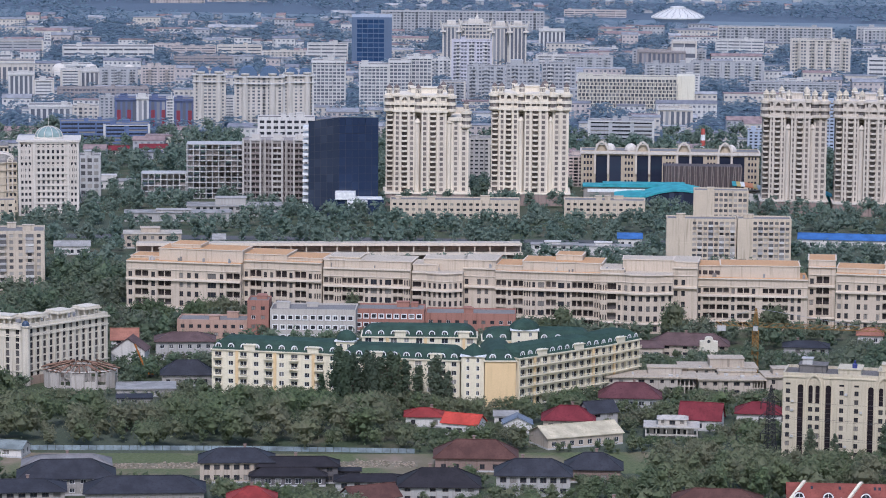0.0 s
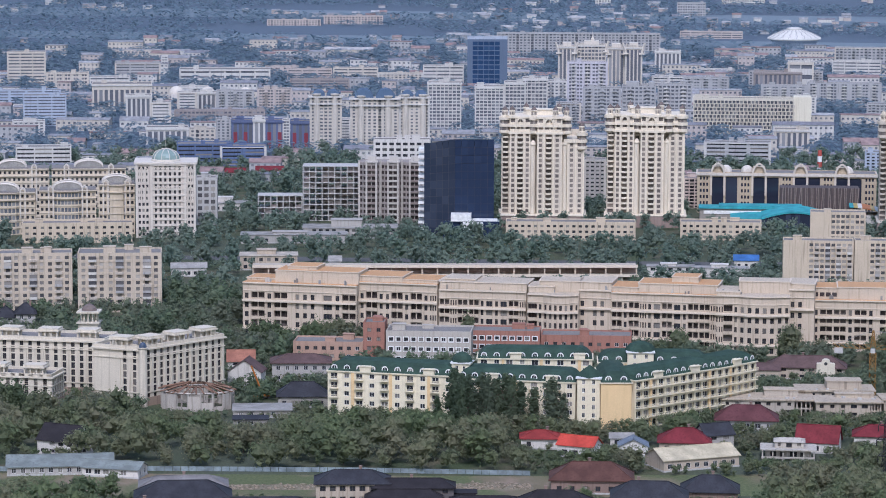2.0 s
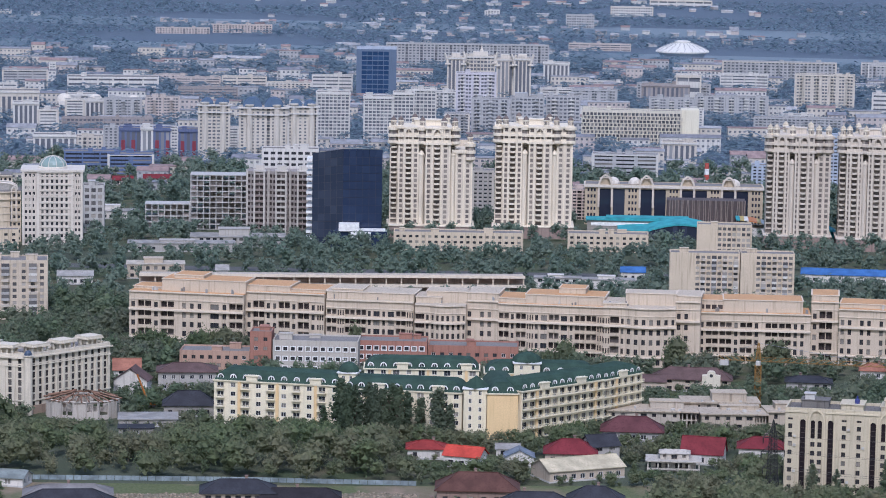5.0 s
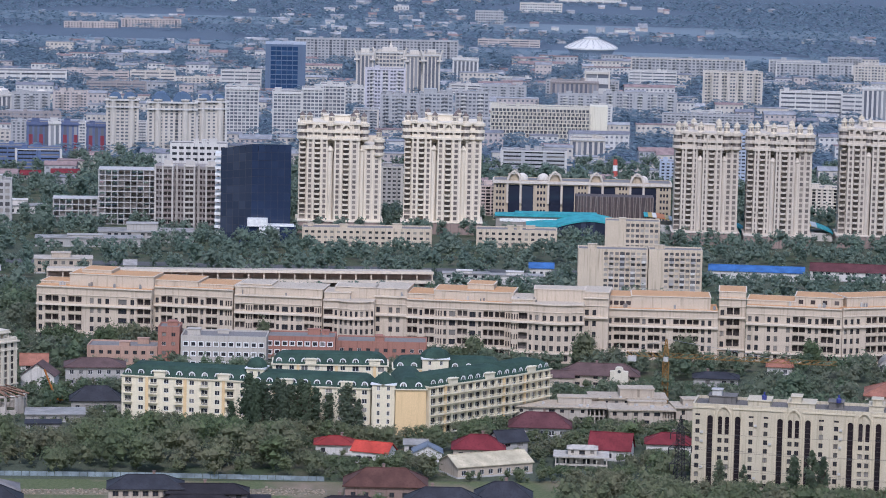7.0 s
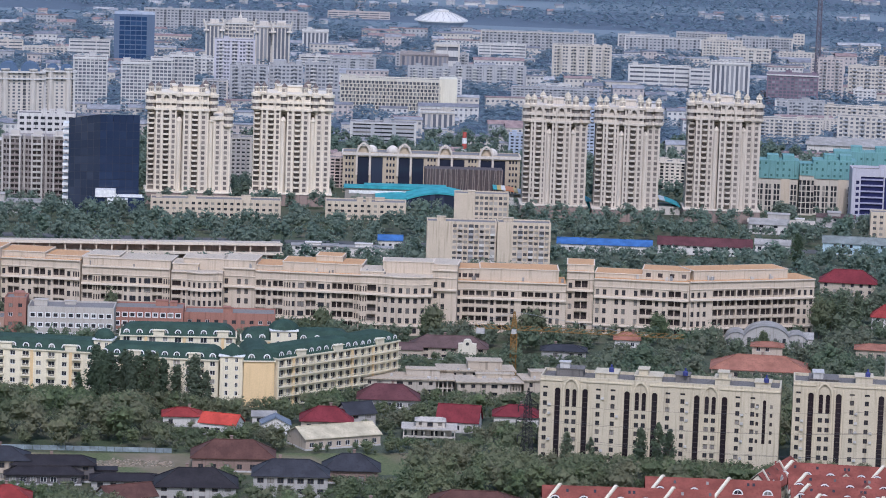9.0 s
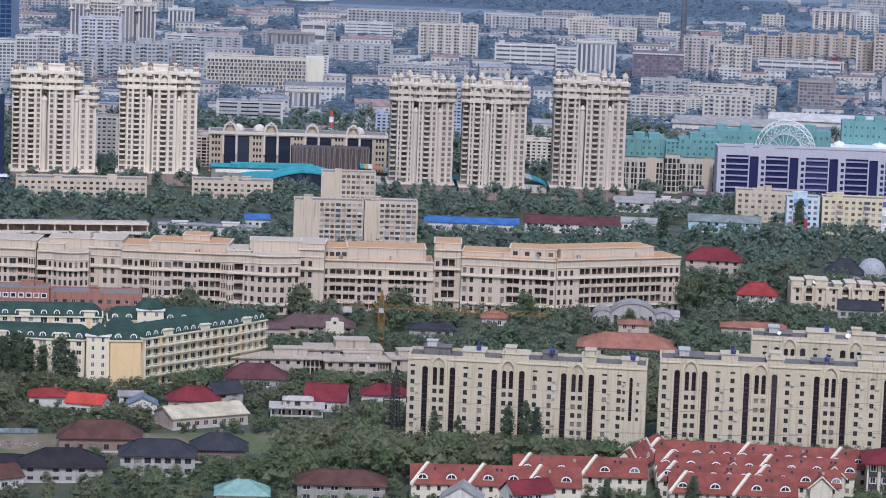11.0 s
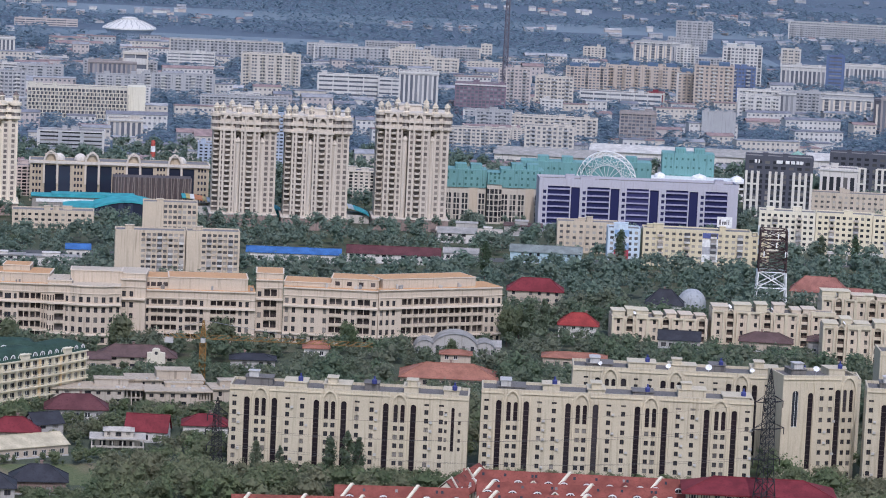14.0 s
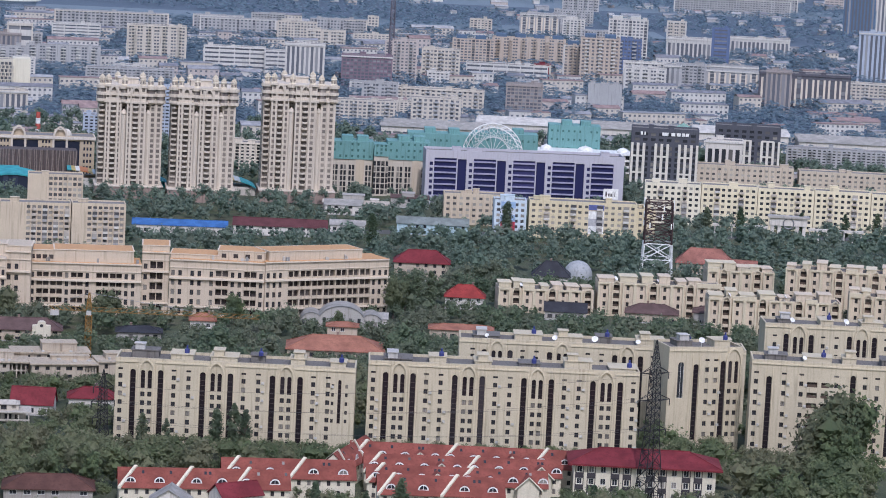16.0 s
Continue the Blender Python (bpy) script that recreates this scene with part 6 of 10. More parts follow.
villa_block(55.5, 1022.0, -2.0, 30.5, 13, 5.2, (14.5, 26.0, 6.0, 12.0, 2.0), 6.0, stucco("grey_villa_concrete", (0.40, 0.355, 0.295), 0.35), "unfinished grey concrete villa with a flat pale roof")
villa_block(87.0, 1017.0, 0.0, 22.0, 12, 5.4, (7.0, 20.0, 8.0, 11.5, 1.1), 4.0, PALE_RAW, "low pale concrete villa with a flat roof slab")
villa_block(82.0, 1033.5, 1.0, 26.0, 12, 6.4, (10.0, 21.8, 1.4, 9.0, 2.7), 5.0, PALE_RAW, "pale concrete villa with a roof room and doorway")
villa_block(109.8, 1019.0, 4.0, 14.0, 12, 6.0, (3.0, 9.0, 4.0, 10.0, 1.8), 4.0, PALE_RAW, "small pale concrete villa with a roof room")
def pier_flats(x, y, rot, W, D, H, floors):
    """Three angled bays: pale piers, dark glazed strips and brown balcony fronts, with a roof crown."""
    T = thing("pier_flats", "grey-brown eleven-storey flats with pale piers and dark glass strips", "building", x, y, rot, W, D, H, low=0.15)
    step = (H - 1.5) / floors
    line, n = [], 3
    for i in range(n):
        u = W * i / n
        line += [(u, 2.0), (u + W / n * 0.35, -1.2), (u + W / n * 0.8, -1.2), (u + W / n * 0.98, 2.0)]
    line += [(W, 2.0), (W, D), (0, D)]
    wall, panes = Geo(), Geo()
    for i, (p, q) in enumerate(zip(line, line[1:] + line[:1])):
        L = math.dist(p, q)
        o = []
        if L > 2.5 and i < len(line) - 2:
            o = grid(L, 2, L * 0.36, floors, 0.6, 1.7, 0.5, step, "", 0.2)
        glazed_wall(T, wall, p, q, 0, H, o, 0.4, panes)
    wall.face(*[(u, v, H - 0.2) for u, v in line])
    part("wall", wall, stucco("grey_brown_flats", (0.30, 0.27, 0.25), 0.25), T)
    tagged(part("window_panes", panes, DIM_PANE, T), kind="stuff")
    pale = stucco("pale_flat_piers", (0.48, 0.45, 0.41), 0.2)
    for u, v in line[:-3]:
        g = Geo()
        g.box(u - 0.45, v - 0.6, 0, u + 0.45, v + 0.4, H + 0.8)
        part("pier", g, pale, T)
    for i in range(n):
        u = W * i / n
        g = Geo()
        g.box(u + W / n * 0.30, -1.9, H, u + W / n * 0.88, 6, H + 0.6, True)
        g.box(u + W / n * 0.4, 1.0, H + 0.6, u + W / n * 0.8, 6, H + 3.0)
        part("roof_crown", g, pale, T)
        g = Geo()
        for k in range(1, floors):
            g.box(u + W / n * 0.40, -2.0, 0.5 + k * step - 0.3, u + W / n * 0.75, -1.22, 0.5 + k * step + 0.6, True)
        tagged(part("balcony_front", g, pale if i % 2 else stucco("brown_balcony", (0.25, 0.21, 0.19), 0.2), T), kind="stuff")


pier_flats(-102.5, 1552.4, 2.0, 33.2, 16, 33.0, 11)
panel_block(-98.0, 1600.0, 2.0, 30.0, 14, 40.0, 13, 8, stucco("white_loggia_flats", (0.56, 0.54, 0.51)), "white block with open upper loggias", style="dark", low=0.15, w=2.4)
panel_block(-186.2, 1551.1, 5.0, 11.0, 14, 24.0, 7, 3, CONCRETE, "unfinished grey block beside the domed tower", style="bare", w=2.2, h=2.0)

# ---- domed tower and classical houses ----
CLASSIC = stucco("pale_cream_stone", (0.57, 0.50, 0.40), 0.15)
DOME_WHITE = stucco("white_trim", (0.60, 0.555, 0.49), 0.14)


def dome_tower():
    W, D, H = 29.7, 24.0, 37.0
    T = thing("domed_tower", "beige and cream thirteen-storey tower with a glazed dome", "tower", -209.6, 1497.1, 6.0, W, D, H, low=0.12)
    floors = 12
    step = (H - 1) / floors
    wall, panes = Geo(), Geo()
    o = []
    for k in range(floors):
        for i in range(3):
            o.append((1.4 + i * 1.9, 2.5 + i * 1.9, k * step + 0.9, k * step + 2.4, "dark"))
            o.append((W - 5.6 + i * 1.7, W - 4.6 + i * 1.7, k * step + 0.9, k * step + 2.4, "dark"))
        for i in range(6):
            u = 10.0 + i * 2.35
            o.append((u - 0.55, u + 0.55, k * step + 0.9, k * step + 2.5, "white"))
    glazed_wall(T, wall, (0, 0), (W, 0), 0, H, o, 0.25, panes)
    side = grid(D, 6, 1.1, floors, 0.9, 1.5, 0, step, "dark", 0.8)
    glazed_wall(T, wall, (W, 0), (W, D), 0, H, side, 0.25, panes)
    wall.wall((W, D), (0, D), 0, H)
    glazed_wall(T, wall, (0, D), (0, 0), 0, H, side, 0.25, panes)
    tagged(part("window_panes", panes, PANE, T), kind="stuff")
    part("wall", wall, stucco("greyish_cream_render", (0.56, 0.505, 0.44)), T)
    for u in (0.05, 7.4, 24.0, W - 1.05):
        g = Geo()
        g.box(u, -0.7, 0, u + 1.0, -0.003, H - 0.6)
        part("pilaster", g, DOME_WHITE, T)
    for k in range(1, floors + 1):
        g = Geo()
        big = k in (7, 10, 12)
        g.box(8.5, -0.35 if not big else -0.6, k * step - 0.2, 23.9, -0.003, k * step + (0.25 if not big else 0.5), True)
        part("string_course", g, DOME_WHITE, T)
    arch = mesh("window_arch", arch_hood(2.2, 0, 7.6, 0.45, 0.4), DOME_WHITE)
    for z in (H - 9.6, H - 19.0):
        for i in range(6):
            part("window_arch", arch, None, T, m=pose(10.0 + i * 2.35, 0, z))
        for u in (2.9, 5.2, W - 4.6, W - 2.6):
            part("window_arch", arch, None, T, m=pose(u, 0, z))
    g = Geo()
    g.box(-0.8, -0.9, H - 0.5, W + 0.8, D + 0.6, H + 0.5, True)
    part("cornice", g, DOME_WHITE, T)
    g = Geo()
    g.turned(W / 2, 8, [(7.2, H + 0.5), (7.2, H + 1.4), (6.8, H + 1.6)], 20)
    part("dome_drum", g, DOME_WHITE, T)
    g = Geo()
    prof = [(6.7 * math.cos(i * math.pi / 16), H + 1.6 + 5.0 * math.sin(i * math.pi / 16)) for i in range(9)]
    g.turned(W / 2, 8, prof, 20)
    cap = part("dome", g, glazing("pale_dome_glass", (0.22, 0.30, 0.28), 0.15, (0.32, 0.40, 0.38), 0.3), T)
    for i in range(10):
        a = i * math.tau / 10
        g = Geo()
        for (r0, z0), (r1, z1) in zip(prof, prof[1:]):
            g.beam((W / 2 + (r0 + 0.1) * math.cos(a), 8 + (r0 + 0.1) * math.sin(a), z0 + 0.05), (W / 2 + (r1 + 0.1) * math.cos(a), 8 + (r1 + 0.1) * math.sin(a), z1 + 0.05), 0.16)
        part("dome_rib", g, DOME_WHITE, cap)
    g = Geo()
    g.beam((W / 2, 8, H + 6.5), (W / 2, 8, H + 12), 0.12, 6)
    part("finial", g, DOME_WHITE, cap)


dome_tower()


def classical(x, y, rot, W, D, H, floors, seed, bow=True):
    T = thing("classical_house", "pale cream classical apartment house with bowed balconies and arched gables", "building", x, y, rot, W, D, H, low=0.25, group="classical cream houses")
    step = H / floors
    wall, panes, glass = Geo(), Geo(), Geo()
    n = 8
    line = [(0, 0), (W * 0.25, 0)] + [(W * (0.25 + 0.5 * i / n), -2.2 * math.sin(math.pi * i / n) ** 0.5 if bow else 0) for i in range(1, n)] + [(W * 0.75, 0), (W, 0), (W, D), (0, D)]
    for p, q in zip(line, line[1:] + line[:1]):
        L = math.dist(p, q)
        front = not (p[1] >= D and q[1] >= D) and L > 1.5
        bowed = p[1] < 0 or q[1] < 0
        o = grid(L, 1, L * 0.8, floors, 0.5, 2.1, 0, step, "", 0.05) if front and bowed else grid(L, max(1, round(L / 2.6)), 1.2, floors, 0.9, 1.5, 0, step, "dark", 0.15) if front else []
        glazed_wall(T, wall, p, q, 0, H, o, 0.25, glass if bowed else panes)
    tagged(part("window_panes", panes, PANE, T), kind="stuff")
    if glass.f:
        tagged(part("bow_panes", glass, glazing("grey_blue_bow_glass", (0.11, 0.125, 0.145), 0.15, (0.24, 0.25, 0.26), 0.5), T), kind="stuff")
    part("wall", wall, CLASSIC if seed > 3 else stucco("tan_stone", (0.53, 0.455, 0.345), 0.18), T)
    for k in range(1, floors + 1):
        g = Geo()
        out = 0.9 if k >= floors - 1 else 0.35
        z = k * step - 0.3
        for p, q in zip(line[:n + 3], line[1:n + 3]):
            g.face((p[0], p[1] - out, z), (q[0], q[1] - out, z), (q[0], q[1] - out, z + 0.45), (p[0], p[1] - out, z + 0.45))
            g.face((p[0], p[1] - out, z + 0.45), (q[0], q[1] - out, z + 0.45), (q[0], q[1] + 0.1, z + 0.45), (p[0], p[1] + 0.1, z + 0.45))
            g.face((p[0], p[1] + 0.1, z), (q[0], q[1] + 0.1, z), (q[0], q[1] - out, z), (p[0], p[1] - out, z))
        part("cornice", g, CLASSIC, T)
    g = Geo()
    g.prism(line, H - 0.1, H + 0.6, True)
    part("roof", g, BITUMEN, T)
    for c in (W * 0.2, W * 0.8):
        part("arched_gable", arch_hood(3.0, H * 0.4, H + 2.8, 0.8, 0.7), DOME_WHITE, T, m=pose(c, 0, 0))
        g = Geo()
        g.box(c - 1.5, 0.02, H - 0.1, c + 1.5, 2.5, H + 1.4)
        part("gable_block", g, CLASSIC, T)
    g = Geo()
    for i in range(12):
        a, b = math.pi * i / 12, math.pi * (i + 1) / 12
        g.face((W / 2 - 7 * math.cos(a), 4, H + 0.6 + 3.0 * math.sin(a)), (W / 2 - 7 * math.cos(b), 4, H + 0.6 + 3.0 * math.sin(b)), (W / 2 - 7 * math.cos(b), D - 1, H + 0.6 + 3.0 * math.sin(b)), (W / 2 - 7 * math.cos(a), D - 1, H + 0.6 + 3.0 * math.sin(a)))
    g.face(*[(W / 2 - 7 * math.cos(math.pi * i / 12), 4, H + 0.6 + 3.0 * math.sin(math.pi * i / 12)) for i in range(13)])
    part("vault_roof", g, roof_mat("pale"), T)
    for v in (4.0, D * 0.5, D - 1.2):
        g = Geo()
        for i in range(12):
            a, b = math.pi * i / 12, math.pi * (i + 1) / 12
            g.beam((W / 2 - 7.2 * math.cos(a), v, H + 0.6 + 3.3 * math.sin(a)), (W / 2 - 7.2 * math.cos(b), v, H + 0.6 + 3.3 * math.sin(b)), 0.35)
        part("vault_rib", g, DOME_WHITE, T)


classical(-292.0, 1502.5, 9.0, 31.0, 15, 21.0, 6, 1)
classical(-259.0, 1506.0, 9.0, 28.0, 15, 22.0, 6, 2)
classical(-229.9, 1509.0, 8.0, 18.0, 15, 25.0, 7, 3)
classical(-300.0, 1550.0, 9.0, 38.0, 15, 28.0, 8, 4, False)
classical(-261.0, 1555.0, 9.0, 38.0, 15, 28.0, 8, 5, False)

# ---- brown arcade complex, market hall ----
ARC = stucco("sand_brown_render", (0.47, 0.39, 0.285), 0.18)
ARC_GLASS = glazing("blue_black_glass", (0.025, 0.03, 0.05), 0.08, (0.05, 0.06, 0.09), 0.3)


def arcade():
    W, D, H = 95.0, 18.0, 21.5
    T = thing("arcade_house", "sand-brown complex with tall dark glass bays and arched white crowns", "building", 73.5, 1627.5, -3.0, W, D, H, low=0.15)
    wall = Geo()
    o, glass = [], Geo()
    bays = 13
    p = W / bays
    for i in range(bays):
        c = p * (i + 0.5)
        if i % 3 == 1 or i % 3 == 2:
            o.append((c - 3.1, c + 3.1, 1.0, H - 2.2))
        else:
            for k in range(6):
                for u in (-1.7, 0.0, 1.7):
                    o.append((c + u - 0.5, c + u + 0.5, 1.2 + k * 3.3, 2.9 + k * 3.3))
    glazed_wall(T, wall, (0, 0), (W, 0), 0, H, o, 0.4, glass)
    wall.wall((W, 0), (W, D), 0, H)
    wall.wall((W, D), (0, D), 0, H)
    wall.wall((0, D), (0, 0), 0, H)
    part("wall", wall, ARC, T)
    tagged(part("window_panes", glass, ARC_GLASS, T), kind="stuff")
    g = Geo()
    g.box(-0.6, -0.9, H - 1.4, W + 0.6, D + 0.6, H, True)
    part("cornice", g, DOME_WHITE, T)
    for i in range(bays):
        if i % 3 == 1:
            c = p * (i + 0.5)
            part("arched_crown", arch_hood(8.0, H - 12, H + 5.6, 1.2, 1.0), stucco("cream_crown", (0.60, 0.54, 0.46), 0.12), T, m=pose(c, 0, 0))
            g = Geo()
            g.box(c - 3.2, 0.5, H, c + 3.2, 6, H + 3.4)
            part("crown_block", g, ARC, T)
    for c in (W * 0.16, W * 0.28, W * 0.84):
        g = Geo()
        prof = [(3.4 * math.cos(i * math.pi / 12), H + 0.2 + 3.6 * math.sin(i * math.pi / 12)) for i in range(7)]
        g.turned(c, 6, prof, 14)
        part("white_dome", g, DOME_WHITE, T)
    flat_top(T, W, D, H, ARC, 0.4, 0.3)


arcade()


def market():
    """The turquoise-roofed halls before the arcade and towers."""
    sky_blue = sheet_roof("turquoise_roofing", (0.06, 0.31, 0.345), 1.0, 0.5)
    T = thing("market_hall", "long low market hall with a thin turquoise roof edge", "market hall", 73.0, 1582.0, -2.0, 52.0, 14, 9, low=0.3, group="turquoise market")
    g = Geo()
    g.box(0, 0, 0, 52, 14, 7.4)
    part("wall", g, wall_mat("stone"), T)
    g = Geo()
    g.box(-0.5, -1.0, 7.4, 53.5, 14, 8.0, True)
    g.box(10, -0.6, 8.0, 53.0, 12, 9.0)
    part("roof", g, sky_blue, T)
    g = Geo()
    g.box(2, -0.3, 4.6, 50, -0.02, 6.4)
    part("white_band", g, WHITE, T)
    T = thing("market_hall", "market hall under a wide turquoise vault with a dark glazed arch", "market hall", 88.0, 1562.0, -2.0, 50.0, 20, 9, low=0.3, group="turquoise market")
    for u0, u1, rise, y0, name in ((0.0, 26.0, 1.6, 3.0, "side_roof"), (16.0, 50.0, 5.2, 0.0, "vault_roof")):
        n = 14
        pts = [(u0 + (u1 - u0) * i / n, 3.2 + rise * math.sin(math.pi * (0.12 + 0.76 * i / n))) for i in range(n + 1)]
        g = Geo()
        for (ua, za), (ub, zb) in zip(pts, pts[1:]):
            g.face((ua, y0, za), (ub, y0, zb), (ub, 20, zb + 1.2), (ua, 20, za + 1.2))
            g.face((ua, y0, za - 0.9), (ub, y0, zb - 0.9), (ub, y0, zb), (ua, y0, za))
        part(name, g, sky_blue, T)
        g = Geo()
        for (ua, za), (ub, zb) in zip(pts, pts[1:]):
            g.face((ua, y0 + 0.6, 0), (ub, y0 + 0.6, 0), (ub, y0 + 0.6, zb - 0.3), (ua, y0 + 0.6, za - 0.3))
        g.box(u0, y0 + 0.7, 0, u1, 20, 2.8)
        part("glazed_wall" if rise > 3 else "wall", g, ARC_GLASS if rise > 3 else wall_mat("white"), T)
    for x, y, rot, W, D, H, label in ((150.4, 1581.5, -4.0, 22.0, 18, 9.0, "market hall with striped orange and turquoise vault"),
                                      (187.0, 1569.5, -6.0, 14.0, 18, 8.0, "turquoise shop between the towers"), (229.9, 1559.6, -6.0, 16.0, 18, 8.6, "market hall with a striped turquoise vault")):
        T = thing("market_hall", label, "market hall", x, y, rot, W, D, H, low=0.4, group="turquoise market")
        g = Geo()
        g.box(0, 0, 0, W, D, H * 0.5)
        part("wall", g, wall_mat("white") if W != 14.0 else sky_blue, T)
        tones = (sky_blue, veneer("pale_grey_sheet", (0.42, 0.45, 0.46)), veneer("ochre_sheet", (0.50, 0.38, 0.14)), veneer("orange_sheet", (0.48, 0.18, 0.07)), WHITE)
        n = 10
        for i in range(n):
            g = Geo()
            a, b = i / n, (i + 1) / n
            za, zb = (H * 0.5 + 0.05 + (H * 0.5) * math.cos(math.pi / 2 * v) ** 0.8 for v in (a, b * 0.999))
            g.face((W * a, -1.5, za), (W * b, -1.5, zb), (W * b, D, zb), (W * a, D, za))
            g.face((W * a, -1.5, za - 0.5), (W * b, -1.5, zb - 0.5), (W * b, -1.5, zb), (W * a, -1.5, za))
            part("roof_strip", g, tones[0] if i > 6 or W == 14.0 else tones[(0, 2, 4, 3, 3, 2, 1)[i]] if W > 20 else tones[(0, 1, 2, 1, 1, 0, 0)[i]], T)


market()

# ---- netted new blocks, striped office, black and white towers ----
NET = stucco("turquoise_safety_net", (0.15, 0.30, 0.295), 0.25, 0.9)


def netted(x, y, rot, W, D, H, seed, frac=0.32):
    T = thing("netted_block", "new beige and brown block with its upper floors in turquoise netting", "building", x, y, rot, W, D, H, low=0.15, group="netted new blocks")
    wall, panes = Geo(), Geo()
    zt = H * (1 - frac)
    n = max(3, round(W / 4.4))
    o = []
    for i in range(n):
        c = W * (i + 0.5) / n
        if i % 5 != 3:
            for k in range(int((zt - 2) / 3.0)):
                o.append((c - 1.5, c - 0.25, 1.0 + k * 3.0, 3.5 + k * 3.0))
                o.append((c + 0.25, c + 1.5, 1.0 + k * 3.0, 3.5 + k * 3.0))
    glazed_wall(T, wall, (0, 0), (W, 0), 0, zt, o, 0.4, panes)
    wall.wall((W, 0), (W, D), 0, zt)
    wall.wall((W, D), (0, D), 0, zt)
    wall.wall((0, D), (0, 0), 0, zt)
    part("wall", wall, stucco("pale_taupe_render", (0.50, 0.45, 0.38), 0.12), T)
    tagged(part("window_panes", panes, PANE, T), kind="stuff")
    for i in range(n):
        if i % 5 == 3:
            g = Geo()
            c = W * (i + 0.5) / n
            g.box(c - W / n * 0.5, -0.5, 0, c + W / n * 0.5, -0.003, zt - 0.1)
            part("colour_panel", g, stucco("mauve_panel", (0.24, 0.20, 0.22), 0.1) if (i + seed) % 2 else stucco("sand_panel", (0.52, 0.44, 0.34), 0.1), T)
    net = Geo()
    r = random.Random(seed)
    o = grid(W + 0.6, max(3, round(W / 3.2)), 1.1, 3, 0.8, 1.3, zt + 0.2, (H - zt) / 3, "", 0.4, 0.25, r)
    dark = Geo()
    glazed_wall(T, net, (-0.3, -0.5), (W + 0.3, -0.5), zt, H, o, 0.3, dark)
    net.wall((W + 0.3, -0.5), (W + 0.3, D), zt, H)
    net.wall((W + 0.3, D), (-0.3, D), zt, H)
    net.wall((-0.3, D), (-0.3, -0.5), zt, H)
    net.face((-0.3, -0.5, H), (W + 0.3, -0.5, H), (W + 0.3, D, H), (-0.3, D, H))
    net.face((-0.3, -0.5, zt), (-0.3, D, zt), (W + 0.3, D, zt), (W + 0.3, -0.5, zt))
    part("safety_net", net, NET, T)
    # Dark teal sheets: the shade in the net's openings put into a colour.
    tagged(part("upper_panes", dark, stucco("net_shadow", (0.06, 0.15, 0.14)), T), kind="stuff")
    for u in (W * 0.25, W * 0.62) if W > 15 else ():
        g = Geo()
        g.box(u, 2, H, u + 6, D - 3, H + 2.6)
        part("netted_attic", g, NET, T)


netted(288.5, 1578.0, -8.0, 22.0, 16, 28.0, 1, 0.34)
netted(310.4, 1570.8, -8.0, 7.0, 18, 27.0, 2, 0.22)
netted(318.0, 1574.0, -8.0, 22.0, 16, 29.0, 3, 0.34)
netted(343.7, 1645.8, -10.0, 36.0, 16, 27.0, 4, 0.6)
netted(382.4, 1654.6, -10.0, 36.0, 16, 27.0, 5, 0.6)
netted(447.5, 1738.5, -12.0, 30.0, 16, 25.0, 6, 0.6)


def striped_office():
    W, D, H = 104.0, 18.0, 27.0
    T = thing("striped_office", "white and violet-blue seven-storey office with dark ribbon windows", "building", 331.9, 1542.1, -7.0, W, D, H, low=0.15)
    vio = glazing("violet_blue_glass", (0.026, 0.028, 0.085), 0.1, (0.05, 0.05, 0.13), 0.5)
    pale = stucco("lilac_white_cladding", (0.43, 0.42, 0.47), 0.1)
    core, panes = Geo(), Geo()
    o = []
    x = 1.5
    for i in range(5):
        o.append((x + 3.0, x + 14.6, 0.8, H - 2.8))
        for k in range(7):
            o.append((x + 0.6, x + 2.3, 1.6 + k * 3.1, 3.4 + k * 3.1))
        if i < 4:
            o.append((x + 15.2, x + 19.8, 0.8, H - 3.2))
        x += 20.6
    glazed_wall(T, core, (0, 0), (W, 0), 0, H, o, 0.6, panes)
    core.wall((W, 0), (W, D), 0, H)
    core.wall((W, D), (0, D), 0, H)
    core.wall((0, D), (0, 0), 0, H)
    part("wall", core, pale, T)
    tagged(part("window_panes", panes, vio, T), kind="stuff")
    x = 1.5
    for i in range(5):
        for k in range(8):
            g = Geo()
            g.box(x + 2.8, -0.25, 1.0 + k * 3.05, x + 14.8, 0.5, 1.75 + k * 3.05, True)
            part("spandrel", g, stucco("violet_spandrel", (0.30, 0.29, 0.42), 0.1), T)
        x += 20.6
    flat_top(T, W, D, H, pale, 0.5, 1.2, clutter=6, seed=5)


striped_office()


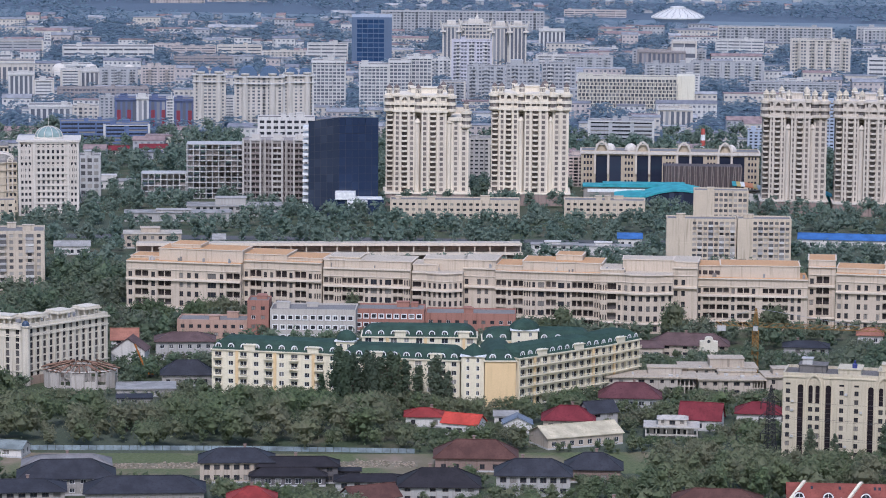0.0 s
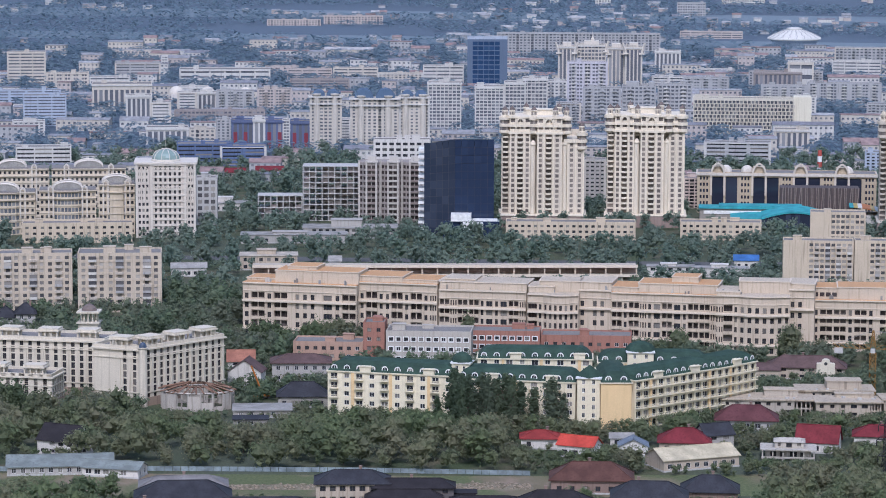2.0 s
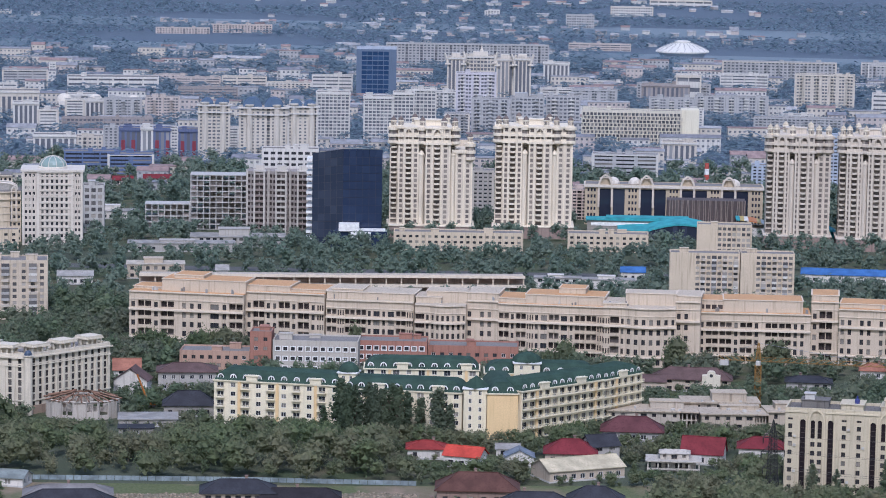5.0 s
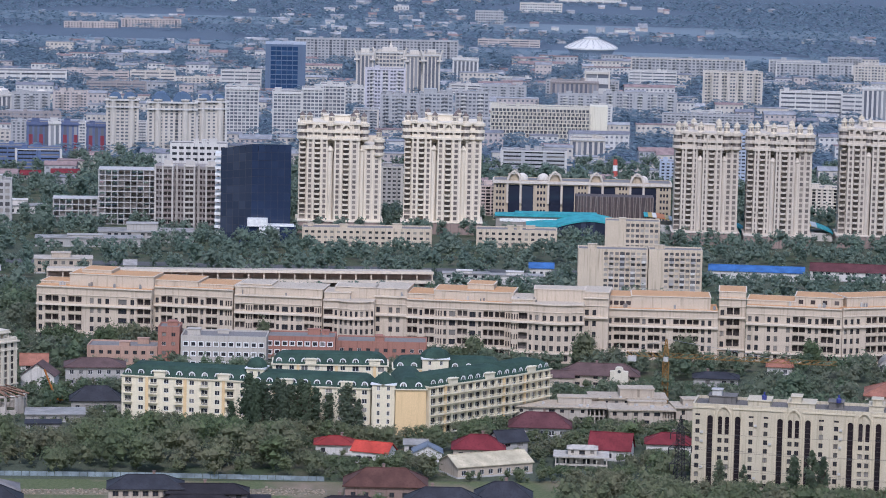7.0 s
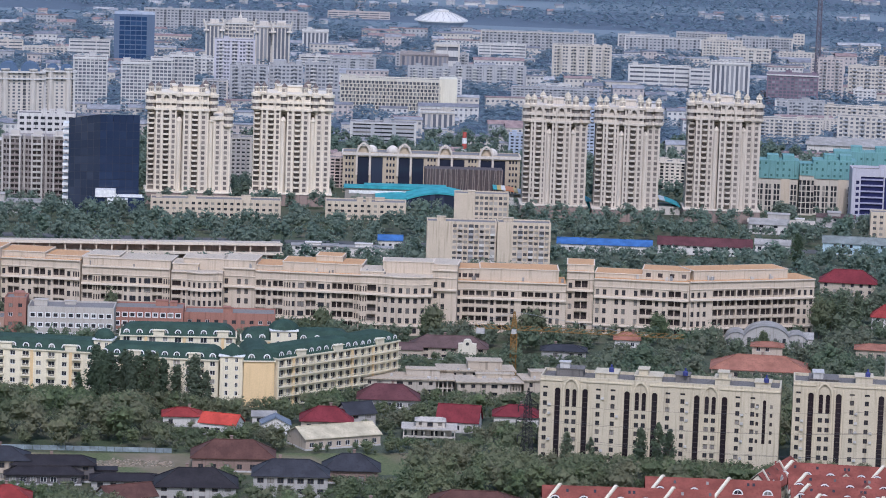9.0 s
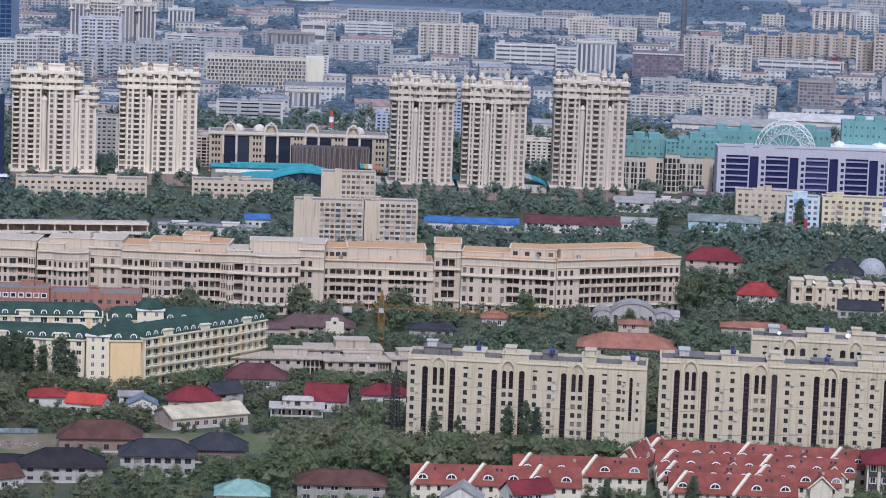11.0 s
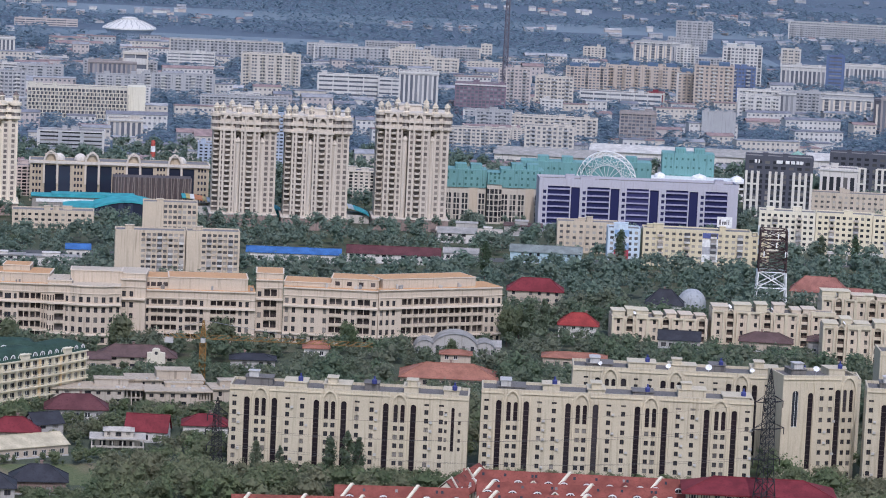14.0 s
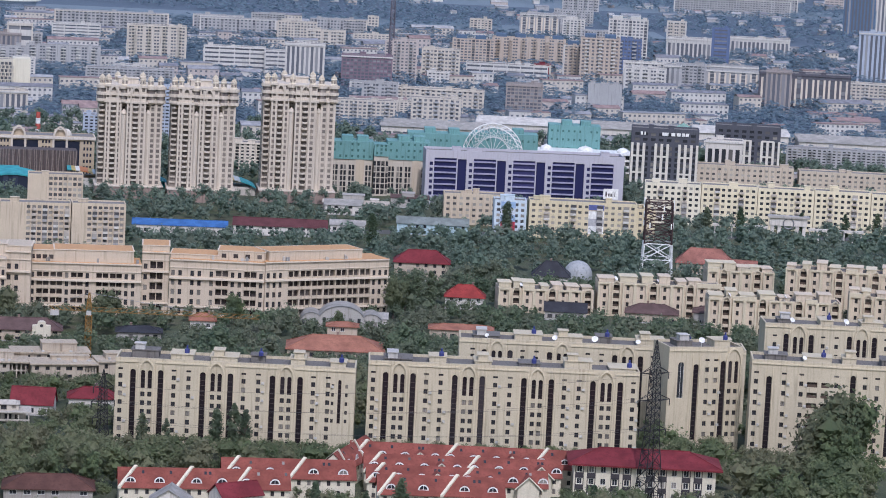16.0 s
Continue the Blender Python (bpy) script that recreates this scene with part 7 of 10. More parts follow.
def bw_tower(x, y, rot, W, H):
    T = thing("dark_tower", "charcoal tower with pale window columns", "tower", x, y, rot, W, 18, H, low=0.12, group="dark towers")
    D = 18.0
    dark = stucco("charcoal_cladding", (0.082, 0.086, 0.105), 0.12)
    pale = stucco("white_columns", (0.62, 0.59, 0.52), 0.1)
    wall, panes = Geo(), Geo()
    top = H - 7.5
    floors = int(top / 3.1)
    o = grid(W, 11, 1.5, floors, 0.7, 2.0, 0, 3.1, "", 0.6) + grid(W, 8, 2.6, 2, 0.6, 1.6, top + 0.6, 3.0, "", 1.0)
    glazed_wall(T, wall, (0, 0), (W, 0), 0, H, o, 0.3, panes)
    o2 = grid(D, 5, 1.5, floors, 0.7, 2.0, 0, 3.1, "", 0.6)
    glazed_wall(T, wall, (W, 0), (W, D), 0, H, o2, 0.3, panes)
    wall.wall((W, D), (0, D), 0, H)
    glazed_wall(T, wall, (0, D), (0, 0), 0, H, o2, 0.3, panes)
    part("wall", wall, dark, T)
    tagged(part("window_panes", panes, PANE, T), kind="stuff")
    p = (W - 1.2) / 11
    for i in (0, 1, 2, 4, 5, 6, 8, 9, 10, 11):
        g = Geo()
        u = 0.6 + p * i
        g.box(max(0.05, u - 0.75), -0.35, 0.5, min(W - 0.05, u + 0.75), -0.003, top)
        part("white_column", g, pale, T)
    for k in range(floors):
        for a, b in ((0.05, 2), (4, 6), (8, 10)):
            g = Geo()
            g.box(0.6 + p * a, -0.2, k * 3.1 + 2.75, 0.6 + p * (b + 0.0), -0.004, k * 3.1 + 3.75, True)
            part("spandrel", g, pale if k % 3 == 2 else dark, T)
    flat_top(T, W, D, H, dark, 0.4, 1.0, clutter=2, seed=3)
    return T


B1 = bw_tower(468.4, 1634.9, -15.0, 37.5, 33.5)
bw_tower(551.8, 1745.1, -17.0, 39.0, 26.5)
for u, w in ((5, 1.2), (7, 0.8), (17, 3.4), (22, 2.2), (25, 2.2), (28, 1.6), (30, 1.8)):
    g = Geo()
    g.box(u, -0.45, 30.6, u + w, -0.3, 32.4, True)
    part("sign_bar", g, WHITE, B1, "white rooftop sign bar")


def sign_board():
    T = thing("roof_sign", "white rooftop sign board with dark bars", "sign", 392.5, 1413.6, -11.0)
    g = Geo()
    g.box(0, 0, 19.6, 7.2, 0.5, 24.6, True)
    part("board", g, WHITE, T)
    for i, (u, h) in enumerate(((1.0, 2.4), (2.3, 1.5), (3.4, 1.5), (4.5, 2.4), (5.4, 2.4))):
        g = Geo()
        g.box(u, -0.06, 20.9, u + (0.75 if i < 3 else 0.3), -0.004, 20.9 + h, True)
        part("sign_bar", g, veneer("dark_lettering", (0.08, 0.07, 0.08)), T)
    g = Geo()
    for u in (0.8, 6.4):
        g.beam((u, 0.3, 0), (u, 0.3, 19.6), 0.15)
    part("mast", g, STEEL, T)


sign_board()


def banner(x, y, rot, w, h, z, mats, label):
    T = thing("facade_banner", label, "banner", x, y, rot)
    step = h / len(mats)
    for i, m in enumerate(mats):
        g = Geo()
        g.box(0, -0.16, z + i * step, w, -0.03, z + (i + 1) * step - 0.02, True)
        part("banner_field", g, m, T)


RED = veneer("banner_red", (0.5, 0.06, 0.10))
PALE_BLUE = veneer("banner_blue", (0.28, 0.40, 0.58))
banner(343.6, 1419.4, -10.0, 7.0, 16.0, 0.6, (RED, RED, PALE_BLUE, veneer("banner_pale", (0.55, 0.6, 0.66)), PALE_BLUE), "blue and red advertising banner on a block end")
banner(384.9, 1410.8, -11.0, 7.5, 11.0, 3.0, (WHITE, veneer("banner_grey", (0.42, 0.42, 0.44)), WHITE), "white banner with a grey field on the yellow block")
banner(384.9, 1410.8, -11.0, 7.5, 2.6, 14.4, (veneer("banner_navy", (0.10, 0.12, 0.30)),), "navy sign band on the yellow block")


def observation_wheel():
    T = thing("observation_wheel", "white lattice ring of an observation wheel", "wheel", 372.5, 1637.5, -12.0, 34, 8, 26, low=0.1)
    R, c = 16.6, Vector((17.0, 3.5, 17.3))
    for y in (-2.0, 2.0):
        g = Geo()
        for i in range(28):
            a, b = i * math.tau / 28, (i + 1) * math.tau / 28
            for r in (R, R - 2.2):
                g.beam(tuple(c + Vector((r * math.cos(a), y, r * math.sin(a)))), tuple(c + Vector((r * math.cos(b), y, r * math.sin(b)))), 0.22)
            g.beam(tuple(c + Vector((R * math.cos(a), y, R * math.sin(a)))), tuple(c + Vector(((R - 2.2) * math.cos(b), y, (R - 2.2) * math.sin(b)))), 0.14)
        part("rim", g, WHITE, T)
    g = Geo()
    for i in range(28):
        a, b = i * math.tau / 28, (i + 9) * math.tau / 28
        g.beam(tuple(c + Vector((R * math.cos(a), -2, R * math.sin(a)))), tuple(c + Vector((R * math.cos(b), 2, R * math.sin(b)))), 0.12)
    part("cross_cables", g, WHITE, T)
    for i in range(18):
        a = i * math.tau / 18
        g = Geo()
        g.beam(tuple(c), tuple(c + Vector(((R - 2.2) * math.cos(a), -2 if i % 2 else 2, (R - 2.2) * math.sin(a)))), 0.13)
        part("spoke", g, WHITE, T)
    for y in (-4, 4):
        for s in (-9, 9):
            g = Geo()
            g.beam(tuple(c + Vector((0, y * 0.5, 0))), (c.x + s, c.y + y, 0), 0.4)
            part("leg", g, WHITE, T)


observation_wheel()


def expo_halls():
    for i, (x, y, W, H) in enumerate(((373.4, 1873.0, 62.0, 11.0), (439.9, 1894.7, 70.0, 12.5), (514.6, 1891.5, 60.0, 11.5), (578.1, 1871.5, 60.0, 12.5), (639.6, 1845.3, 60.0, 11.0))):
        T = thing("exhibition_hall", "long white exhibition hall with a low metal roof", "hall", x, y, -15.0, W, 40, H, low=0.3, group="exhibition halls")
        wall, panes = Geo(), Geo()
        glazed_wall(T, wall, (0, 0), (W, 0), 0, H - 2, grid(W, 10, 4.6, 1, 2.5, 3.2, 0, H, "", 1.0), 0.3, panes)
        wall.wall((W, 0), (W, 40), 0, H - 2)
        wall.wall((W, 40), (0, 40), 0, H - 2)
        wall.wall((0, 40), (0, 0), 0, H - 2)
        part("wall", wall, wall_mat("white"), T)
        tagged(part("window_panes", panes, HAZED_PANE, T), kind="stuff")
        g = Geo()
        for k in range(4):
            y0, y1 = -1 + k * 10.5, -1 + (k + 1) * 10.5
            g.face((-1, y0, H - 2), (W + 1, y0, H - 2), (W + 1, y0 + 5, H), (-1, y0 + 5, H))
            g.face((-1, y0 + 5, H), (W + 1, y0 + 5, H), (W + 1, y1, H - 2), (-1, y1, H - 2))
        part("roof", g, roof_mat("white" if i % 2 else "pale"), T)


expo_halls()
hip_house(557.7, 1856.6, -15.0, 16.0, 16.0, 12.0, 5.0, "teal", "white")


def gallery():
    """A long ornate white house with dark window rows, a jutting roof and flat white domes."""
    W, D, H = 62.0, 18.0, 11.0
    T = thing("white_gallery", "long ornate white house with dark windows and flat white domes", "building", 434.0, 1722.0, -12.0, W, D, H, low=0.2)
    wall, panes = Geo(), Geo()
    glazed_wall(T, wall, (0, 0), (W, 0), 0, H, grid(W, 16, 2.3, 3, 0.8, 2.2, 0, H / 3, "", 0.8), 0.5, panes)
    wall.wall((W, 0), (W, D), 0, H)
    wall.wall((W, D), (0, D), 0, H)
    wall.wall((0, D), (0, 0), 0, H)
    part("wall", wall, wall_mat("white"), T)
    tagged(part("window_panes", panes, PANE, T), kind="stuff")
    for k in (1, 2, 3):
        g = Geo()
        g.box(-0.8, -1.4 if k == 3 else -0.7, H / 3 * k - 0.3, W + 0.8, -0.003 if k < 3 else D + 0.6, H / 3 * k + (0.6 if k == 3 else 0.2), True)
        part("cornice", g, WHITE, T)
    for u, rad in ((8, 3.4), (31, 4.6), (53, 3.6)):
        g = Geo()
        g.turned(u, 6, [(rad, H + 0.6), (rad, H + 1.6), (rad * 0.8, H + 2.6), (rad * 0.4, H + 3.2), (0.3, H + 3.5), (0.0, H + 4.2)], 16)
        part("dome", g, WHITE, T)


gallery()

# ---- landmarks in the distance ----
def circus():
    T = thing("circus", "white saucer-domed round circus hall", "circus", 239.2, 3144.7, 0, 0, 0, 0)
    PLOTS.append((210.3, 3116.5, 0.0, 56, 52, 15, 0.2))
    g = Geo()
    g.turned(0, 0, [(22, 0), (22.5, 4), (25, 6.5)], 32)
    part("base", g, wall_mat("bluegrey"), T)
    g = Geo()
    g.turned(0, 0, [(25, 6.5), (27.6, 7.4), (27.4, 8.6), (22, 11.6), (14, 15.0), (9.5, 16.6), (8.0, 16.8)], 40)
    part("dome", g, stucco("white_shell", (0.58, 0.57, 0.54), 0.2), T)
    g = Geo()
    for i in range(20):
        a = i * math.tau / 20
        for (r0, z0), (r1, z1) in zip(((27.3, 8.7), (22, 11.7), (14, 15.1)), ((22, 11.7), (14, 15.1), (9.5, 16.7))):
            g.beam((r0 * math.cos(a), r0 * math.sin(a), z0), (r1 * math.cos(a + 0.08), r1 * math.sin(a + 0.08), z1), 0.35)
    part("dome_ribs", g, wall_mat("hazed grey"), T)
    g = Geo()
    g.turned(0, 0, [(8.0, 16.8), (8.2, 18.4), (5.0, 19.2), (0, 19.6)], 20)
    part("lantern", g, stucco("white_shell", (0.58, 0.57, 0.54), 0.2), T)


circus()


def blue_tower():
    W, D, H = 33.0, 20.0, 41.0
    T = thing("blue_tower", "blue glass office tower with pale piers", "tower", -76.7, 2517.4, 1.5, W, D, H, low=0.1)
    blue = glazing("blue_curtain_wall", (0.022, 0.052, 0.12), 0.12, (0.035, 0.075, 0.16), 0.6)
    wall, panes = Geo(), Geo()
    o = grid(W - 10, 5, 4.2, 10, 0.3, 3.2, 0.5, 3.9, "", 0.2)
    o = [(a + 4, b + 4, c, d, s) for a, b, c, d, s in o]
    glazed_wall(T, wall, (0, 0), (W, 0), 0, H, o, 0.2, panes)
    o = grid(D, 3, 5.6, 10, 0.3, 3.2, 0.5, 3.9, "", 0.5)
    glazed_wall(T, wall, (W, 0), (W, D), 0, H, o, 0.2, panes)
    wall.wall((W, D), (0, D), 0, H)
    glazed_wall(T, wall, (0, D), (0, 0), 0, H, o, 0.2, panes)
    part("wall", wall, stucco("blue_grey_cladding", (0.11, 0.15, 0.22), 0.08), T)
    tagged(part("window_panes", panes, blue, T), kind="stuff")
    flat_top(T, W, D, H, wall_mat("bluegrey"), 0.4, 1.4, clutter=2)


blue_tower()


def crowned_towers():
    for x, y, W, H, k in ((-2.0, 2470.0, 14.0, 38.0, 1), (13.0, 2476.0, 24.0, 39.0, 2), (38.0, 2476.0, 14.0, 37.0, 3), (52.0, 2468.0, 14.0, 38.0, 4)):
        T = slab(x, y, -1.0, W, 16, H, 13, "frame" if k == 2 else "strip", "cream")
        T.name = "crowned_tower"
        T["label"] = "pale cream apartment tower with white crown brackets"
        for u in (0.6, W - 0.6):
            g = Geo()
            g.beam((u, 0.5, H - 5), (u + (-2.4 if u < 2 else 2.4), -0.6, H + 3.6), 0.9)
            g.box(u - 2.2, -1.6, H - 5.6, u + 2.2, 2, H - 4.4, True)
            part("crown_bracket", g, DOME_WHITE, T)
        g = Geo()
        g.box(W * 0.25, 3, H, W * 0.75, 12, H + 3.4)
        part("attic", g, DOME_WHITE, T)
    g = Geo()
    g.turned(0, 0, [(1.6, 0), (1.4, 4), (0.5, 6), (0.15, 8), (0.0, 16)], 8)
    whole("roof_spire", g, DOME_WHITE, "slender white spire on a tower roof", "spire", 26.0, 2484.0, 0, 39.5)


crowned_towers()


def lattice_hotel():
    W, D, H = 69.0, 16.0, 24.5
    T = thing("lattice_hotel", "white slab hotel with a facade of staggered sun screens", "hotel", 91.8, 2108.0, -3.0, W + 12, D, H, low=0.15)
    pale = stucco("white_screen_wall", (0.53, 0.50, 0.425), 0.12)
    wall, panes = Geo(), Geo()
    glazed_wall(T, wall, (0, 0), (W, 0), 0, H, grid(W, 26, 2.2, 9, 0.35, 1.9, 1.0, 2.5, "", 0.6), 0.8, panes)
    wall.wall((W, 0), (W, D), 0, H)
    wall.wall((W, D), (0, D), 0, H)
    wall.wall((0, D), (0, 0), 0, H)
    part("wall", wall, pale, T)
    tagged(part("window_panes", panes, HAZED_PANE, T), kind="stuff")
    fins = Geo()
    for k in range(9):
        for i in range(27):
            u = 0.4 + (W - 1.0) * i / 26 + (0.55 if k % 2 else -0.35)
            fins.box(max(0.05, u), -0.9, 1.0 + k * 2.5, max(0.05, u) + 0.75, -0.003, 1.0 + k * 2.5 + 2.2, True)
    tagged(part("sun_screen", fins, pale, T), kind="stuff")
    g = Geo()
    g.box(W, 1, 0, W + 12, D + 3, H + 1.5)
    part("stair_wing", g, stucco("cream_blank_wall", (0.64, 0.60, 0.48), 0.1), T)
    flat_top(T, W, D, H, pale, 0.5, 0.8, clutter=3)


lattice_hotel()


def white_colonnade_hall():
    T = thing("domed_hall", "white hall with two pale domes", "hall", -298.0, 2330.0, 7.0, 60, 20, 10, low=0.2)
    g = Geo()
    g.box(0, 0, 0, 60, 20, 8)
    part("wall", g, wall_mat("white"), T)
    for u, r in ((4, 6), (28, 5.5), (57, 5)):
        g = Geo()
        g.turned(u, 8, [(r * math.cos(i * math.pi / 14), 8 + r * math.sin(i * math.pi / 14)) for i in range(8)], 16)
        part("dome", g, DOME_WHITE, T)


white_colonnade_hall()

# ---- masts, pylons, crane ----
def lattice(g, x, y, z0, w0, z1, w1, bays, r):
    """Four legs with crossed braces between two heights."""
    def ring(f):
        w = (w0 + (w1 - w0) * f) / 2
        z = z0 + (z1 - z0) * f
        return [(x - w, y - w, z), (x + w, y - w, z), (x + w, y + w, z), (x - w, y + w, z)]
    for b in range(bays):
        lo, hi = ring(b / bays), ring((b + 1) / bays)
        for i in range(4):
            g.beam(lo[i], hi[i], r)
            g.beam(lo[i], hi[(i + 1) % 4], r * 0.6)
            g.beam(lo[(i + 1) % 4], hi[i], r * 0.6)
            g.beam(hi[i], hi[(i + 1) % 4], r * 0.6)


def pylon(x, y, rot, H, w, bar=0.26):
    T = thing("power_pylon", "dark steel lattice power pylon with three arms", "pylon", x, y, rot)
    dark = veneer("dark_pylon_steel", (0.035, 0.035, 0.038), 0.6, 0.4)
    g = Geo()
    lattice(g, 0, 0, 0, w, H * 0.42, w * 0.5, 5, bar)
    part("legs", g, dark, T)
    g = Geo()
    lattice(g, 0, 0, H * 0.42, w * 0.5, H * 0.82, w * 0.36, 9, bar * 0.85)
    part("shaft", g, dark, T)
    g = Geo()
    lattice(g, 0, 0, H * 0.82, w * 0.36, H, 0.2, 5, bar * 0.6)
    part("peak", g, dark, T)
    for z in (0.46, 0.64, 0.80):
        for s in (-1, 1):
            g = Geo()
            a = w * 0.62 if z == 0.64 else w * 0.5
            for v in (-0.7, 0.7):
                g.beam((s * w * 0.2, v, H * z), (s * (w * 0.2 + a), 0, H * z + 0.3), bar * 0.65)
                g.beam((s * w * 0.2, v, H * z + 2.0), (s * (w * 0.2 + a), 0, H * z + 0.3), bar * 0.65)
            g.beam((s * (w * 0.2 + a), 0, H * z + 0.3), (s * (w * 0.2 + a), 0, H * z - 1.6), 0.17)
            part("arm", g, dark, T)
    return T


pylon(247.1, 824.0, 15.0, 48.6, 6.4, 0.17)
pylon(97.2, 888.0, 20.0, 27.0, 4.6, 0.13)


def power_wires():
    g = Geo()
    for z0, z1, s in ((23.5, 12.8, 1), (32.5, 17.6, 1), (40.5, 22, 1), (23.5, 12.8, -1), (32.5, 17.6, -1)):
        a, b = Vector((247.1 + s * 5, 824.0, z0 * 0.973)), Vector((97.2 + s * 3.4, 888.0, z1))
        pts = [a.lerp(b, i / 14) - Vector((0, 0, 16 * (i / 14) * (1 - i / 14))) for i in range(15)]
        for p, q in zip(pts, pts[1:]):
            g.beam(tuple(p), tuple(q), 0.035, 3)
    whole("power_cable", g, veneer("cable", (0.09, 0.09, 0.09), 0.6), "thin sagging power cables between two pylons", "cable", 0, 0)


power_wires()


def red_white_mast():
    T = thing("radio_mast", "square lattice radio mast, white below and rust red above, with antennas", "mast", 379.7, 1294.9, -14.0)
    rust = veneer("rust_red_steel", (0.07, 0.045, 0.044), 0.8, 0.1)
    g = Geo()
    lattice(g, 6, 6, 0, 13.5, 14, 12.2, 2, 0.42)
    part("lower_frame", g, WHITE, T)
    g = Geo()
    lattice(g, 6, 6, 14, 12.2, 32.5, 11.6, 4, 0.34)
    frame_up = part("upper_frame", g, rust, T)
    g = Geo()
    for i in range(6):
        z = 14.5 + i * 3.4
        for a in ((0.2, 0.2, 11.8, 0.5), (0.2, 11.5, 11.8, 11.8), (0.2, 0.5, 0.5, 11.5), (11.5, 0.5, 11.8, 11.5)):
            g.box(a[0], a[1], z, a[2], a[3], z + 0.22, True)
    part("walkways", g, rust, T)
    r = random.Random(2)
    for i in range(16):
        u, v = r.choice(((r.uniform(0, 12), -0.5), (-0.5, r.uniform(0, 12)), (12.5, r.uniform(0, 12))))
        z = r.choice((10, 17, 21, 25, 29, 31))
        g = Geo()
        g.box(u - 0.25, v - 0.2, z, u + 0.25, v + 0.2, z + 2.4, True)
        part("antenna_panel", g, WHITE, frame_up)


red_white_mast()


def thin_mast():
    T = thing("tall_mast", "thin tall lattice broadcasting mast", "mast", 475.5, 2358.7, 0)
    g = Geo()
    lattice(g, 0, 0, 0, 4.0, 100, 2.4, 24, 0.28)
    part("shaft", g, veneer("grey_mast_steel", (0.20, 0.19, 0.22), 0.6, 0.3), T)
    g = Geo()
    g.beam((0, 0, 100), (0, 0, 118), 0.35, 6)
    part("tip", g, veneer("grey_mast_steel", (0.20, 0.19, 0.22), 0.6, 0.3), T)


thin_mast()


def tower_crane():
    T = thing("tower_crane", "yellow tower crane with a long jib among the trees", "crane", 110.4, 1063.6, -12.0)
    paint = veneer("crane_yellow", (0.27, 0.155, 0.05), 0.7, 0.1)
    g = Geo()
    lattice(g, 0, 0, 0, 2.0, 15, 2.0, 8, 0.16)
    part("mast", g, paint, T)
    g = Geo()
    g.box(-0.8, -0.9, 15, 0.8, 0.9, 16.5, True)
    part("cab", g, COOLER, T)
    g = Geo()
    lattice(g, 0, 0, 17, 1.8, 23, 0.4, 4, 0.14)
    part("peak", g, paint, T)
    for x0, x1, name in ((1, 60, "jib"), (-1, -14, "counter_jib")):
        g = Geo()
        n = 22 if name == "jib" else 6
        for i in range(n):
            a, b = x0 + (x1 - x0) * i / n, x0 + (x1 - x0) * (i + 1) / n
            for v, z in ((-0.7, 16.5), (0.7, 16.5), (0, 17.9)):
                g.beam((a, v, z), (b, v, z), 0.07)
            g.beam((a, -0.7, 16.5), (b, 0, 17.9), 0.08)
            g.beam((a, 0.7, 16.5), (b, 0, 17.9), 0.08)
        part(name, g, paint, T)
    g = Geo()
    g.box(-13.5, -1, 14.6, -10.5, 1, 16.5, True)
    part("counterweight", g, CONCRETE, T)
    g = Geo()
    g.beam((0, 0, 23), (38, 0, 17.9), 0.06)
    g.beam((0, 0, 23), (-13, 0, 17.9), 0.06)
    part("stay", g, STEEL, T)


tower_crane()


def mobile_crane(x, y, rot):
    T = thing("mobile_crane", "orange mobile crane with a raised boom between houses", "crane", x, y, rot)
    orange = veneer("crane_orange", (0.42, 0.16, 0.04), 0.6)
    g = Geo()
    g.box(-3.6, -1.2, 0.7, 3.6, 1.2, 1.5, True)
    g.box(2.0, -1.1, 1.5, 3.5, 1.1, 2.8)
    part("carrier", g, orange, T)
    for u in (-2.8, -1.4, 1.2, 2.6):
        for v in (-1.2, 0.9):
            g = Geo()
            for i in range(10):
                a, b = i * math.tau / 10, (i + 1) * math.tau / 10
                p, q = (u + 0.5 * math.cos(a), 0.5 + 0.5 * math.sin(a)), (u + 0.5 * math.cos(b), 0.5 + 0.5 * math.sin(b))
                g.face((p[0], v, p[1]), (q[0], v, q[1]), (q[0], v + 0.3, q[1]), (p[0], v + 0.3, p[1]))
                for w in (v, v + 0.3):
                    g.face((u, w, 0.5), (p[0], w, p[1]), (q[0], w, q[1]))
            part("wheel", g, CAP, T)
    g = Geo()
    g.beam((1.0, 0, 1.5), (-3.0, 0, 11.5), 0.32)
    part("boom", g, orange, T)


mobile_crane(-103.5, 1045.0, 10.0)


def chimney_stack(x, y, H):
    T = thing("striped_chimney", "red and white striped chimney", "chimney", x, y, 0)
    for k in range(6):
        g = Geo()
        a, b = 1.9 - k * 0.12, 1.9 - (k + 1) * 0.12
        g.turned(0, 0, [(a, H * k / 6), (b, H * (k + 1) / 6)], 10)
        part("band", g, veneer("chimney_red", (0.42, 0.09, 0.07)) if k % 2 else WHITE, T)


chimney_stack(151.2, 1776.8, 20.0)


def silver_dome(x, y, R):
    g = Geo()
    g.turned(0, 0, [(R, 0), (R * 1.01, 2)] + [(R * math.cos(i * math.pi / 20), 2 + R * math.sin(i * math.pi / 20)) for i in range(1, 11)], 24)
    whole("radome", g, stucco("silver_skin", (0.33, 0.345, 0.355), 0.25, 0.7), "silver-white spherical radome among trees", "dome", x, y)
    PLOTS.append((x - R, y - R, 0.0, 2 * R, 2 * R, R + 2, 0.3))


silver_dome(345.4, 1278.0, 6.2)


